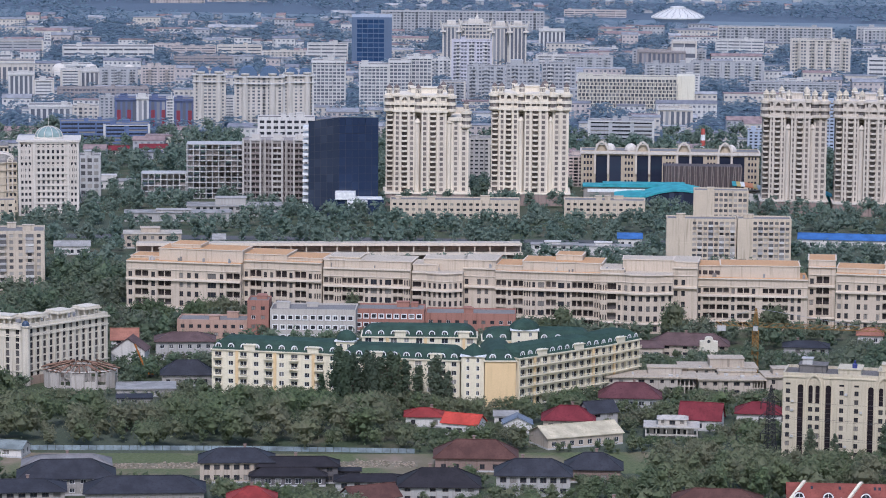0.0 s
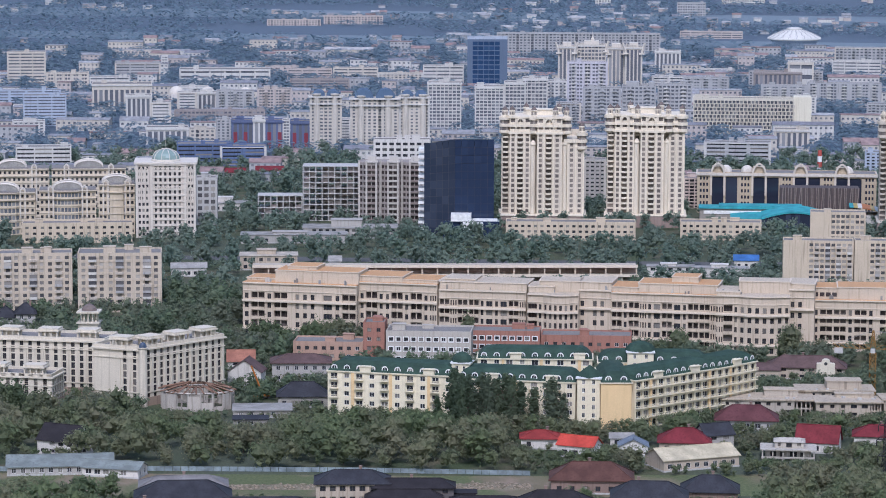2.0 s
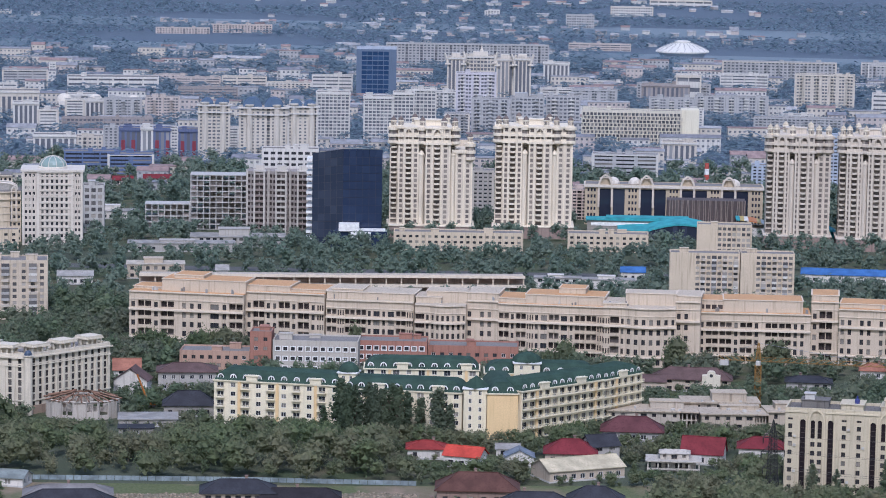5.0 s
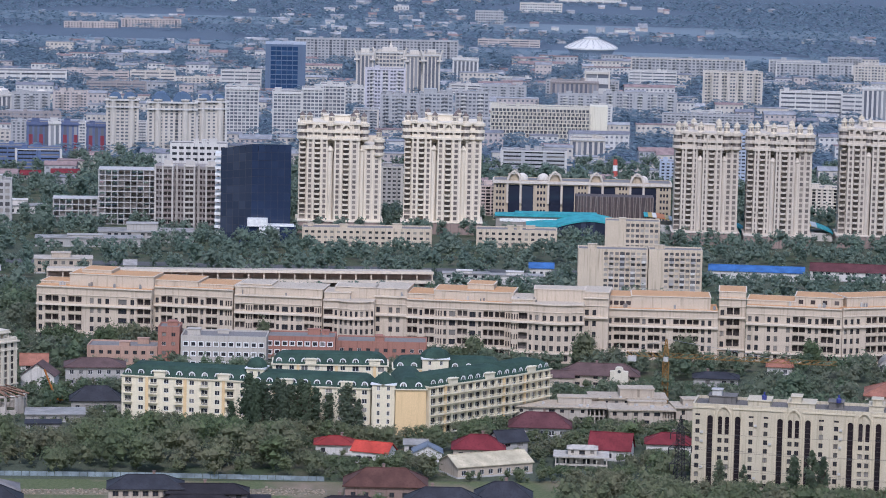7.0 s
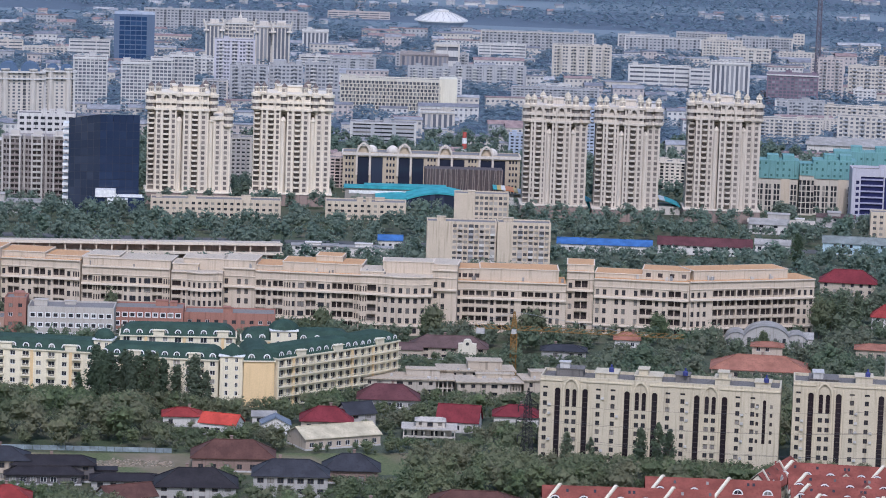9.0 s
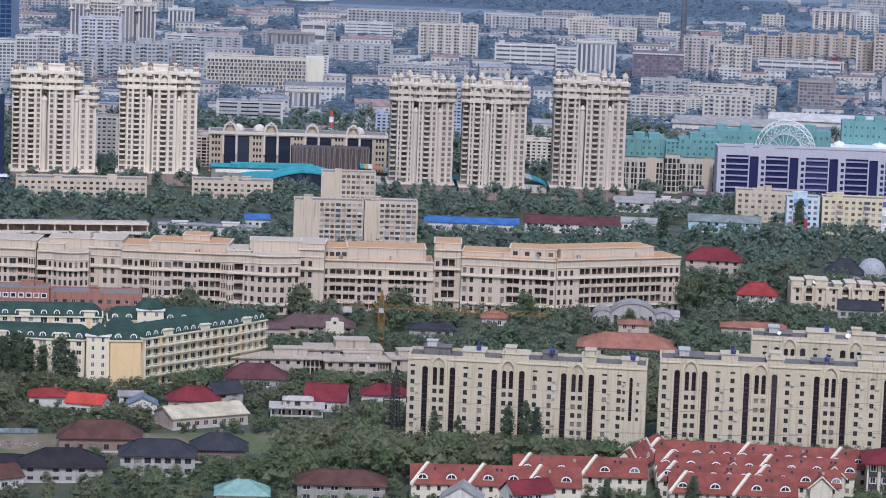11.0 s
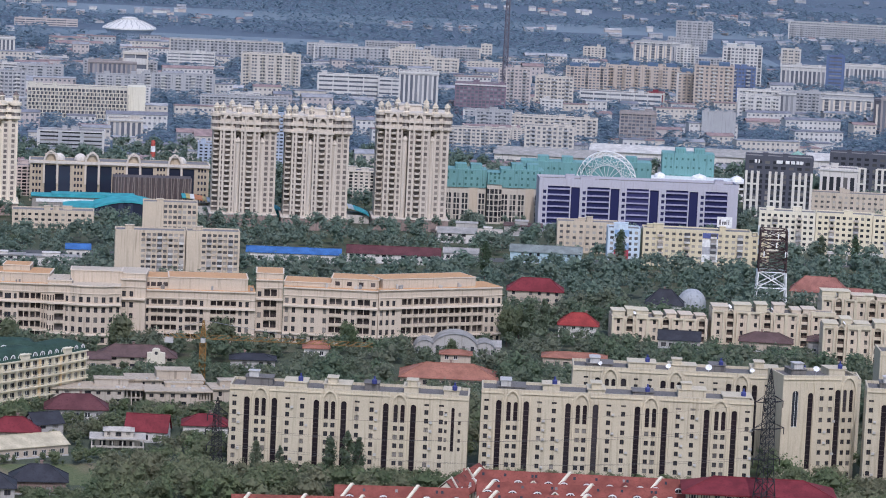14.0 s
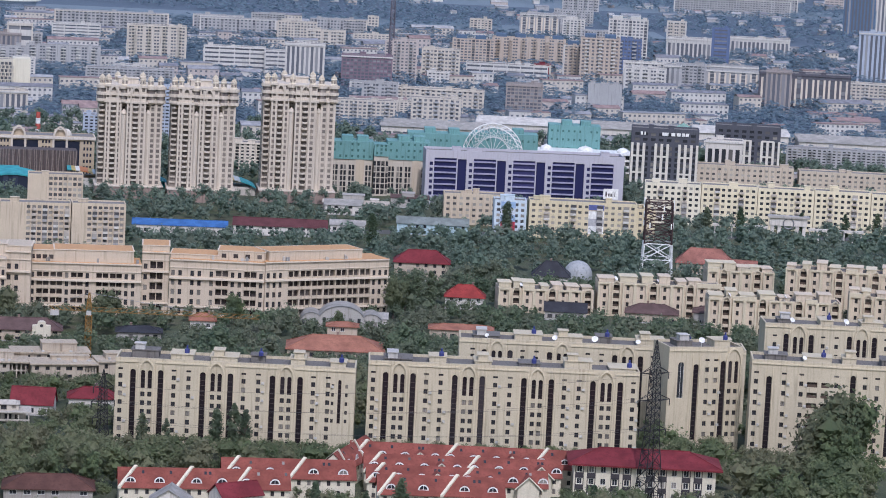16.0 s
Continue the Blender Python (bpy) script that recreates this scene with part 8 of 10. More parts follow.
def vault_hall():
    T = thing("vaulted_hall", "grey vaulted greenhouse-like hall with side vaults", "hall", 200.7, 1137.7, -9.0, 28, 14, 9, low=0.4)
    m = roof_mat("pale")
    for c, r, h, y0 in ((14, 9.5, 8.5, 0), (2.5, 4.5, 5.5, 1.5), (25.5, 4.5, 5.5, 1.5)):
        g = Geo()
        n = 14
        pts = [(c - r * math.cos(math.pi * i / n), h * math.sin(math.pi * i / n) ** 0.8) for i in range(n + 1)]
        for (ua, za), (ub, zb) in zip(pts, pts[1:]):
            g.face((ua, y0, za), (ub, y0, zb), (ub, 14, zb), (ua, 14, za))
        part("vault", g, m, T)
        g = Geo()
        g.face(*[(u, y0 + 0.4, z) for u, z in pts])
        part("end_wall", g, wall_mat("grey"), T)
        for i in range(5):
            g = Geo()
            u = c - r * 0.7 + r * 1.4 * i / 4
            g.box(u - 0.6, y0 + 0.3, 0.8, u + 0.6, y0 + 0.37, h * 0.45, True)
            part("window", g, PANE, T)


vault_hall()


def gateway():
    T = thing("park_gateway", "pale stone gateway arch with columns and a round emblem", "gate", 481.2, 1424.4, -16.0, 18, 6, 13, low=0.3)
    for u in (0.6, 4.0, 12.8, 16.2):
        g = Geo()
        g.box(u, 0.5, 0, u + 1.6, 4, 7.4)
        part("pier", g, wall_mat("white"), T)
    g = Geo()
    g.box(0, 0, 7.4, 18.4, 4.6, 11.2, True)
    part("lintel", g, wall_mat("white"), T)
    g = Geo()
    g.box(-1, -0.8, 11.2, 19.4, 5.4, 12.2, True)
    part("cornice", g, wall_mat("grey"), T)
    g = Geo()
    for i in range(16):
        a, b = i * math.tau / 16, (i + 1) * math.tau / 16
        g.beam((9.2 + 2.6 * math.cos(a), -0.15, 8.6 + 2.6 * math.sin(a)), (9.2 + 2.6 * math.cos(b), -0.15, 8.6 + 2.6 * math.sin(b)), 0.3)
    part("emblem_ring", g, STEEL, T)
    for s, u0 in ((-1, -1.5), (1, 20.0)):
        C = thing("park_colonnade", "low pale colonnade beside the gateway", "colonnade", 481.2, 1424.4, -16.0)
        for i in range(7):
            g = Geo()
            u = u0 + s * i * 4.2
            g.turned(u, 2, [(0.45, 0), (0.4, 5.4)], 8)
            part("column", g, wall_mat("white"), C)
        g = Geo()
        a, b = sorted((u0 - s * 0.8, u0 + s * 26.4))
        g.box(a, 1, 5.4, b, 3, 6.6, True)
        part("entablature", g, wall_mat("white"), C)
    K = thing("kiosk_canopy", "pale columned canopy with a dark roof", "canopy", 403.6, 1427.1, -16.0, 18, 8, 8, low=0.3)
    for i in range(5):
        g = Geo()
        g.turned(1 + i * 4, 1, [(0.5, 0), (0.45, 6)], 8)
        part("column", g, wall_mat("white"), K)
    g = Geo()
    g.box(-0.6, -0.4, 6, 18.6, 8, 7.2, True)
    part("roof", g, roof_mat("grey"), K)
    g = Geo()
    g.box(7, 2, 7.2, 13, 6, 9.0)
    part("blue_box", g, roof_mat("azure"), K)


gateway()

# ---- red-roofed terraced houses ----
TILE = sheet_roof("red_tile", (0.215, 0.068, 0.052), 2.4, 0.7, 0.2)
GABLE = stucco("cream_gable", (0.62, 0.57, 0.45), 0.12)


def half_round_dormer(w=3.0):
    g = Geo()
    n = 10
    for ra, rb, k in ((w / 2, w / 2 - 0.35, 0),):
        for i in range(n):
            a, b = math.pi * i / n, math.pi * (i + 1) / n
            p = [(-r * math.cos(t), r * math.sin(t)) for r, t in ((ra, a), (ra, b), (rb, b), (rb, a))]
            g.k = 0
            g.face(*[(u, -0.1, v) for u, v in p])
            g.face((p[3][0], -0.1, p[3][1]), (p[3][0], 0.12, p[3][1]), (p[2][0], 0.12, p[2][1]), (p[2][0], -0.1, p[2][1]))
            g.k = 2
            g.face((p[0][0], -0.1, p[0][1]), (p[1][0], -0.1, p[1][1]), (p[1][0], 3.0, p[1][1]), (p[0][0], 3.0, p[0][1]))
    g.k = 1
    g.face(*[(-(w / 2 - 0.35) * math.cos(math.pi * i / n), 0.12, (w / 2 - 0.35) * math.sin(math.pi * i / n)) for i in range(n + 1)])
    g.k = 0
    g.box(-0.06, -0.08, 0, 0.06, 0.1, w / 2 - 0.3)
    g.box(-w / 2, -0.12, -0.15, w / 2, 0.1, 0.02, True)
    return mesh("dormer", g, WHITE, PANE, TILE)


HALF_DORMER = half_round_dormer()


def terrace(x, y, rot, units, unit=16.0, D=12.0, h=5.6, rise=4.6):
    """A row of narrow houses under one red roof, with cream party walls standing above it."""
    W = units * unit
    T = thing("terraced_row", "row of terraced houses with red tile roofs and white half-round dormers", "houses", x, y, rot, W, D, h + rise, low=0.35, group="red-roofed terraces")
    wall = Geo()
    corners = [(0.4, 0.6), (W - 0.4, 0.6), (W - 0.4, D - 0.6), (0.4, D - 0.6)]
    for i, (a, b) in enumerate(zip(corners, corners[1:] + corners[:1])):
        L = math.dist(a, b)
        o = grid(L, max(2, round(L / 3.0)), 1.0, 2, 0.9, 1.4, 0, h / 2, "dark", 0.5) if i == 0 else []
        glazed_wall(T, wall, a, b, 0, h, o, 0.2)
    part("wall", wall, GABLE, T)
    for i in range(units):
        g = Geo()
        u0, u1 = i * unit, (i + 1) * unit
        for y0, y1 in ((0, D / 2), (D, D / 2)):
            g.face((u0, y0, h), (u1, y0, h), (u1, y1, h + rise), (u0, y1, h + rise))
            g.face((u0, y0, h - 0.2), (u1, y0, h - 0.2), (u1, y0, h), (u0, y0, h))
        top = part("roof", g, TILE, T)
        if unit < 15 and i % 2 == 1:
            c, half, up, out = u0 + unit * 0.55, 3.4, 3.2, -1.6
            ridge = D / 2 * up / rise   # where the cross ridge meets the slope
            g = Geo()
            g.face((c - half, out, h), (c + half, out, h), (c, out, h + up))
            g.box(c - half + 0.3, out, 0, c + half - 0.3, 0.6, h - 0.01)
            part("front_gable", g, GABLE, T)
            g = Geo()
            for sgn in (-1, 1):
                g.face((c + sgn * (half + 0.5), out - 0.5, h - 0.3), (c, out - 0.5, h + up + 0.15), (c, ridge, h + up + 0.15), (c + sgn * (half + 0.5), 0.3, h - 0.3))
            part("gable_roof", g, TILE, T)
            g = Geo()
            for sgn in (-1, 1):
                g.beam((c + sgn * (half + 0.5), out - 0.55, h - 0.2), (c, out - 0.55, h + up + 0.25), 0.22)
            part("bargeboard", g, GABLE, T)
        for s in ((0.36, 0.8) if i % 2 and unit > 15 else (0.22, 0.88) if i % 2 else (0.22, 0.72)):
            part("dormer", HALF_DORMER, None, top, m=pose(u0 + unit * s, D * 0.14, h + rise * 0.28))
        for s in (0.5, 0.58) if i % 2 else (0.42, 0.9):
            v = D * 0.34
            z = h + rise * v / (D / 2)
            g = Geo()
            g.face(*[(u0 + unit * s + a, v + b, z + b * rise / (D / 2) + 0.06) for a, b in ((0, 0), (0.7, 0), (0.7, 0.9), (0, 0.9))])
            part("skylight", g, PANE, top)
    for i in range(0, units, 1 if unit > 15 else 2):
        g = Geo()
        u = i * unit + (0.4 if i == 0 else 0)
        lean = 4.6   # walls skewed over the roof to fit their slant in the camera's view
        for y0, y1, u0, u1 in ((-0.2, D / 2, u, u + lean), (D + 0.2, D / 2, u + lean * 1.6, u + lean)):
            z0, z1 = h - 0.1, h + rise
            for du in (-0.4, 0.4):
                g.face((u0 + du, y0, z0 - 0.2), (u1 + du, y1, z1 - 0.2), (u1 + du, y1, z1 + 0.6), (u0 + du, y0, z0 + 0.6))
            g.face((u0 - 0.4, y0, z0 + 0.6), (u0 + 0.4, y0, z0 + 0.6), (u1 + 0.4, y1, z1 + 0.6), (u1 - 0.4, y1, z1 + 0.6))
            g.face((u0 - 0.4, y0, z0 - 0.2), (u0 + 0.4, y0, z0 - 0.2), (u0 + 0.4, y0, z0 + 0.6), (u0 - 0.4, y0, z0 + 0.6))
        part("party_wall", g, GABLE, T)
    g = Geo()
    for u in (0.4, W - 0.4):
        g.face((u, 0.6, h), (u, D - 0.6, h), (u, D / 2, h + rise * 0.9))
    part("gable", g, GABLE, T)
    return T


terrace(95.0, 823.2, -4.0, 3)
terrace(125.7, 837.3, -6.0, 2, 19.2)
terrace(166.2, 815.3, -8.0, 2, 18.0)
terrace(166.1, 831.8, -10.0, 4, 13.0, rise=4.0)
terrace(168.1, 845.8, -9.0, 4, 14.4, rise=4.2)
terrace(166.9, 862.2, -12.0, 5, 13.4)
terrace(164.0, 846.4, 62.0, 2, D=10)


# ---- the long fence of the open field ----
def fence():
    T = thing("field_fence", "long grey-blue metal sheet fence beside the open field", "fence", 0, 0, 0)
    m = sheet_roof("fence_sheet", (0.23, 0.275, 0.29), 6.0, 0.6, 0.35)
    line = [(-180.0, 911.0), (-125.0, 915.0), (-60.0, 916.5), (-8.0, 914.5)]
    sheet = None
    for (xa, ya), (xb, yb) in zip(line, line[1:]):
        L = math.hypot(xb - xa, yb - ya)
        n = round(L / 2.5)
        turn = math.degrees(math.atan2(yb - ya, xb - xa))
        if sheet is None:
            g = Geo()
            g.box(0, -0.03, 0.08, 2.36, 0.03, 1.55, True)
            sheet = mesh("panel", g, m)
        for i in range(n):
            part("panel", sheet, None, T, m=pose(xa + (xb - xa) * i / n, ya + (yb - ya) * i / n, 0, 0, 0, turn))


fence()

# ---- houses of the near gardens ----
hip_house(-122.5, 873.6, 7.1, 26.7, 12.0, 3.2, 2.5, "ash", "grey")
hip_house(-120.2, 847.6, 7.1, 28.3, 14.0, 5.0, 4.3, "slate", "stone")
hip_house(-128.6, 829.0, 8.0, 25.1, 13.0, 5.0, 2.5, "slate", "stone")
hip_house(-99.8, 834.3, 5.6, 34.5, 14.0, 4.0, 3.5, "slate", "stone")
hip_house(-70.5, 867.8, 3.9, 22.7, 12.0, 6.2, 3.1, "slate", "tan")
hip_house(-53.8, 867.9, 2.7, 24.7, 9.0, 5.2, 2.1, "dark", "dark")
hip_house(-55.5, 863.8, 2.9, 22.9, 8.0, 3.2, 1.7, "dark", "dark")
flat_house(-42.8, 871.1, 2.2, 19.8, 6.0, 3.0, 1.2, "dark", "dark")
hip_house(-30.9, 858.3, 1.3, 21.4, 9.0, 3.0, 1.4, "dark", "grey")
hip_house(-58.7, 817.5, 3.6, 14.3, 12.0, 5.5, 3.3, "red", "tan")
gable_house(-24.4, 829.7, 28.0, 15.7, 10.0, 3.5, 3.1, "brown", "white")
hip_house(-2.5, 887.3, -0.7, 25.5, 14.0, 4.2, 4.4, "brown", "brick")
hip_house(-12.5, 844.6, 0.0, 24.0, 14.0, 4.5, 4.2, "dark", "grey")
hip_house(15.0, 854.4, -1.8, 22.6, 12.0, 6.0, 3.9, "slate", "grey")
hip_house(35.7, 873.6, -2.9, 17.5, 12.0, 4.0, 4.0, "slate", "brick")
gable_house(32.5, 921.0, 25.0, 27.0, 14.0, 3.6, 2.8, "cream", "tan")
hip_house(-12.1, 956.2, 0.3, 13.3, 10.0, 3.5, 2.0, "red", "white")
gable_house(-0.6, 945.5, -22.0, 13.0, 8.5, 3.8, 2.7, "scarlet", "white")
gable_house(29.0, 946.0, 90.0, 9.0, 10.0, 3.2, 2.4, "blue", "white")
hip_house(31.5, 952.4, -2.3, 17.5, 12.0, 3.5, 3.8, "crimson", "tan")
gable_house(47.0, 958.0, 24.0, 11.0, 9.0, 4.5, 3.3, "slate", "grey")
gable_house(16.4, 961.2, -1.2, 8.3, 7.0, 3.0, 1.2, "pale", "white")
gable_house(75.0, 956.3, -14.0, 14.2, 9.0, 3.5, 5.0, "crimson", "white")
hip_house(93.9, 964.3, -6.0, 16.1, 11.0, 4.0, 2.9, "crimson", "white")
open_villa(63.8, 941.7, -4.0, 16.6, 10.0)
hip_house(51.5, 993.0, -3.6, 21.3, 12.0, 3.5, 4.2, "maroon", "grey")
gable_house(-105.0, 1068.0, 84.0, 10.0, 13.0, 5.0, 4.5, "umber", "white")
hip_house(-103.0, 1077.1, 5.0, 22.3, 13.0, 7.0, 2.4, "umber", "grey")
hip_house(-96.1, 1025.4, 4.8, 18.4, 11.0, 4.0, 4.3, "slate", "stone")
flat_house(-109.0, 1005.3, 5.6, 20.3, 14.0, 2.4, 0.7, "pale", "stone")
flat_house(-107.2, 988.8, 5.8, 12.2, 8.0, 2.4, 0.8, "slate", "stone")
gable_house(67.3, 1091.4, -3.9, 13.1, 10.0, 4.0, 1.9, "umber", "tan")
gable_front(hip_house(75.3, 1095.0, -4.7, 29.2, 12.0, 4.5, 3.6, "umber", "tan"), 21.4, 6.6, 0.0, 7.7)
gable_house(220.7, 1142.0, -11.3, 13.1, 8.0, 3.0, 2.0, "pale", "white")
hip_house(123.9, 1100.4, -6.9, 17.6, 10.0, 3.2, 1.7, "slate", "grey")
hip_house(181.4, 1066.8, -10.6, 36.0, 19.0, 3.4, 4.2, "terra", "tan")
hip_house(199.6, 1087.7, -10.7, 12.4, 8.0, 8.5, 1.2, "terra", "tan")
hip_house(154.5, 1127.3, -8.1, 10.7, 9.0, 3.5, 2.3, "terra", "white")
hip_house(63.2, 824.0, -5.3, 25.7, 13.0, 5.0, 3.1, "brown", "stone")
hip_house(40.5, 815.8, -3.4, 15.5, 12.0, 3.5, 3.2, "teal", "white")
gable_house(113.0, 806.3, 78.0, 10.0, 12.0, 4.5, 3.9, "pale", "white")
gable_house(122.8, 813.8, 22.0, 13.6, 9.0, 4.5, 3.3, "crimson", "white")
hip_house(259.8, 1264.1, -12.2, 24.8, 13.0, 8.0, 4.9, "crimson", "tan")
hip_house(243.3, 1112.5, -13.0, 25.2, 11.0, 4.0, 1.5, "terra", "tan")
hip_house(265.6, 1187.5, -13.0, 17.1, 11.0, 5.0, 4.5, "red", "white")
hip_house(333.5, 1160.1, -16.6, 21.9, 12.0, 4.0, 3.2, "umber", "tan")
hip_house(360.5, 1156.5, -17.8, 21.1, 12.0, 5.0, 2.3, "umber", "grey")
hip_house(396.2, 1300.9, -17.5, 26.6, 13.0, 5.0, 6.3, "russet", "tan")
gable_house(411.5, 1294.4, -18.1, 20.3, 10.0, 4.0, 3.4, "russet", "tan")
gable_house(301.1, 1163.3, -14.9, 17.5, 10.0, 3.5, 3.3, "slate", "grey")
hip_house(319.3, 1258.1, -14.6, 17.0, 12.0, 4.0, 6.0, "slate", "white")
gable_house(337.5, 1079.7, -17.6, 10.6, 9.0, 3.0, 2.3, "pale", "white")
gable_house(-164.1, 940.2, -24.0, 15.2, 11.0, 4.6, 4.6, "dark", "white")
gable_house(-166.9, 903.9, 9.4, 32.9, 14.0, 2.8, 2.5, "metal", "grey")
gable_house(-144.5, 905.7, -12.0, 19.0, 9.0, 2.8, 1.8, "metal", "white")
hip_house(-224.6, 1196.6, 10.4, 9.1, 10.0, 4.5, 4.1, "slate", "grey")
hip_house(-216.6, 1196.5, 10.0, 9.1, 8.0, 6.0, 4.0, "slate", "grey")
gable_house(-120.6, 1094.5, 6.0, 10.7, 10.0, 4.5, 3.6, "terra", "white")

def striped_house(x, y, rot, W, D, h, rise):
    """Three storeys of cream and black upright stripes with white windows under a crimson hipped roof."""
    T = thing("striped_house", "cream and black striped house with a crimson hipped metal roof", "house", x, y, rot, W, D, h + rise, low=0.35)
    step = h / 3
    wall = Geo()
    n = 12
    p = (W - 2.0) / n
    o = [(p * (i + 0.5) - 0.75, p * (i + 0.5) + 0.75, k * step + 0.9, k * step + 2.7, "white") for i in range(n) for k in range(3)]
    glazed_wall(T, wall, (1, 1), (W - 1, 1), 0, h, o, 0.25)
    wall.wall((W - 1, 1), (W - 1, D - 1), 0, h)
    wall.wall((W - 1, D - 1), (1, D - 1), 0, h)
    glazed_wall(T, wall, (1, D - 1), (1, 1), 0, h, grid(D - 2, 4, 1.4, 3, 0.9, 1.8, 0, step, "white", 0.6), 0.25)
    part("wall", wall, GABLE, T)
    black = stucco("black_panels", (0.055, 0.05, 0.055), 0.15)
    for i in range(n):
        if i % 3 == 2:
            continue
        g = Geo()
        for k in range(4):   # spandrels between the windows of one dark stripe
            z0, z1 = (k * step - 0.8 if k else 0, k * step + 0.8 if k < 3 else h)
            g.box(1 + p * i + p * 0.14, 0.9, max(z0, 0), 1 + p * (i + 1) - p * 0.14, 0.997, z1, True)
        for s in (0.14, 0.80):
            g.box(1 + p * (i + s), 0.88, 0, 1 + p * (i + s + 0.07), 0.896, h)
        part("black_stripe", g, black, T)
    g = Geo()
    k, ridge = D / 2, h + rise
    a, b, c, d = (-0.8, -0.8, h), (W + 0.8, -0.8, h), (W + 0.8, D + 0.8, h), (-0.8, D + 0.8, h)
    q, r = (k, D / 2, ridge), (W - k, D / 2, ridge)
    for f in ((a, b, r, q), (c, d, q, r), (d, a, q), (b, c, r)):
        g.face(*f)
    for s, t in ((a, b), (b, c), (c, d), (d, a)):
        g.face((s[0], s[1], h - 0.5), (t[0], t[1], h - 0.5), t, s)
    g.face(*[(u, v, h - 0.5) for u, v, z in (d, c, b, a)])
    top = part("roof", g, roof_mat("crimson"), T)
    g = Geo()
    for s, t in ((q, r), (a, q), (b, r)):
        g.beam((s[0], s[1], s[2] + 0.06), (t[0], t[1], t[2] + 0.06), 0.18)
    part("ridge_cap", g, roof_mat("crimson"), top)


striped_house(226.6, 834.8, -13.0, 43.0, 17.0, 10.6, 3.4)

# ---- low sheds and halls of the middle belt ----
gable_house(163.9, 1402.5, -7.6, 44.8, 12.0, 4.0, 2.2, "azure", "white")
gable_house(80.2, 1398.5, -3.5, 12.0, 9.0, 4.0, 2.1, "azure", "white")
flat_house(39.4, 1364.9, -2.1, 21.7, 9.0, 5.0, 1.2, "pale", "white")
flat_house(61.2, 1368.9, -3.1, 24.3, 9.0, 4.0, 1.5, "pale", "white")
gable_house(211.2, 1403.6, -9.5, 44.7, 12.0, 4.5, 3.2, "maroon", "white")
gable_house(260.0, 1419.2, -10.7, 17.5, 8.0, 3.5, 2.2, "pale", "white")
gable_house(291.5, 1415.2, -12.3, 35.0, 12.0, 5.5, 2.8, "metal", "aqua")
gable_house(269.1, 1486.6, -10.6, 19.7, 12.0, 5.0, 2.4, "pale", "white")
flat_house(291.9, 1502.2, -11.2, 12.8, 10.0, 4.0, 1.7, "teal", "white")
flat_house(-145.7, 1378.4, 5.5, 26.9, 14.0, 6.5, 2.2, "tan", "tan")
flat_house(-155.6, 1477.0, 5.0, 52.6, 14.0, 4.0, 1.1, "pale", "grey")
flat_house(-127.1, 1499.1, 3.9, 47.7, 18.0, 5.0, 3.5, "pale", "grey")
gable_house(-207.0, 1790.0, 6.0, 22.0, 9.0, 3.0, 2.2, "crimson", "pink")
gable_house(-181.0, 1805.0, 6.0, 18.0, 9.0, 3.0, 2.0, "crimson", "pink")
flat_house(-190.8, 1613.8, 6.3, 27.2, 14.0, 4.0, 2.9, "pale", "white")
gable_house(-174.2, 1354.1, 7.0, 16.6, 10.0, 4.0, 1.9, "pale", "white")
gable_house(-105.5, 1382.7, 4.2, 6.5, 9.0, 4.0, 2.0, "pale", "white")
flat_house(270.1, 1497.1, -10.9, 34.0, 16.0, 4.5, 3.9, "tan", "grey")
flat_house(309.6, 1521.3, -11.9, 20.2, 16.0, 5.0, 2.0, "umber", "grey")

# ---- blocks of the distant city ----
slab(-325, 1808, 9.7, 33.1, 16, 15.0, 6, "ribbon", "white")
slab(-377, 2130, 9.6, 30.1, 20, 21.1, 10, "ribbon", "bluegrey")
slab(-371, 2053, 9.9, 22.1, 14, 9.6, 5, "grid", "white")
slab(-430, 2252, 10.4, 36.2, 12, 4.2, 3, "grid", "white")
slab(-306, 2140, 7.9, 18.1, 14, 21.2, 11, "strip", "white")
slab(-289, 2142, 7.5, 14.8, 16, 16.0, 7, "ribbon", "white")
slab(-349, 2264, 8.2, 44.6, 25, 19.9, 7, "column", "cream")
slab(-281, 2231, 7.0, 14.6, 14, 16.7, 8, "ribbon", "white")
slab(-270, 2259, 6.6, 14.8, 14, 14.8, 8, "strip", "white")
slab(-254, 2246, 6.1, 28.1, 14, 16.8, 8, "grid", "grey")
slab(-223, 2240, 5.4, 25.5, 14, 18.8, 9, "grid", "pink")
slab(-272, 1994, 7.4, 28.0, 18, 11.2, 4, "column", "white")
slab(-244, 1998, 6.7, 17.6, 14, 10.1, 4, "grid", "cream")
slab(-223, 1968, 6.3, 9.9, 14, 19.1, 10, "grid", "grey")
slab(-212, 1962, 6.0, 14.7, 14, 19.1, 10, "strip", "bluered")
slab(-198, 1960, 5.7, 8.0, 14, 20.1, 10, "strip", "white")
slab(-190, 1961, 5.4, 11.7, 14, 19.4, 10, "strip", "bluered")
slab(-179, 1962, 5.1, 4.8, 14, 19.4, 10, "grid", "white")
slab(-174, 1963, 4.9, 12.8, 14, 18.7, 10, "strip", "bluered")
slab(-235, 1862, 6.7, 33.1, 18, 12.6, 5, "ribbon", "navy")
slab(-208, 1858, 6.0, 28.5, 18, 11.8, 5, "ribbon", "navy")
slab(-161, 1957, 4.4, 20.8, 16, 35.4, 16, "crown", "cream")
slab(-190, 2409, 4.4, 6.3, 8, 4.5, 2, "grid", "cream")
slab(-146, 2010, 4.1, 7.5, 12, 16.5, 9, "ribbon", "white")
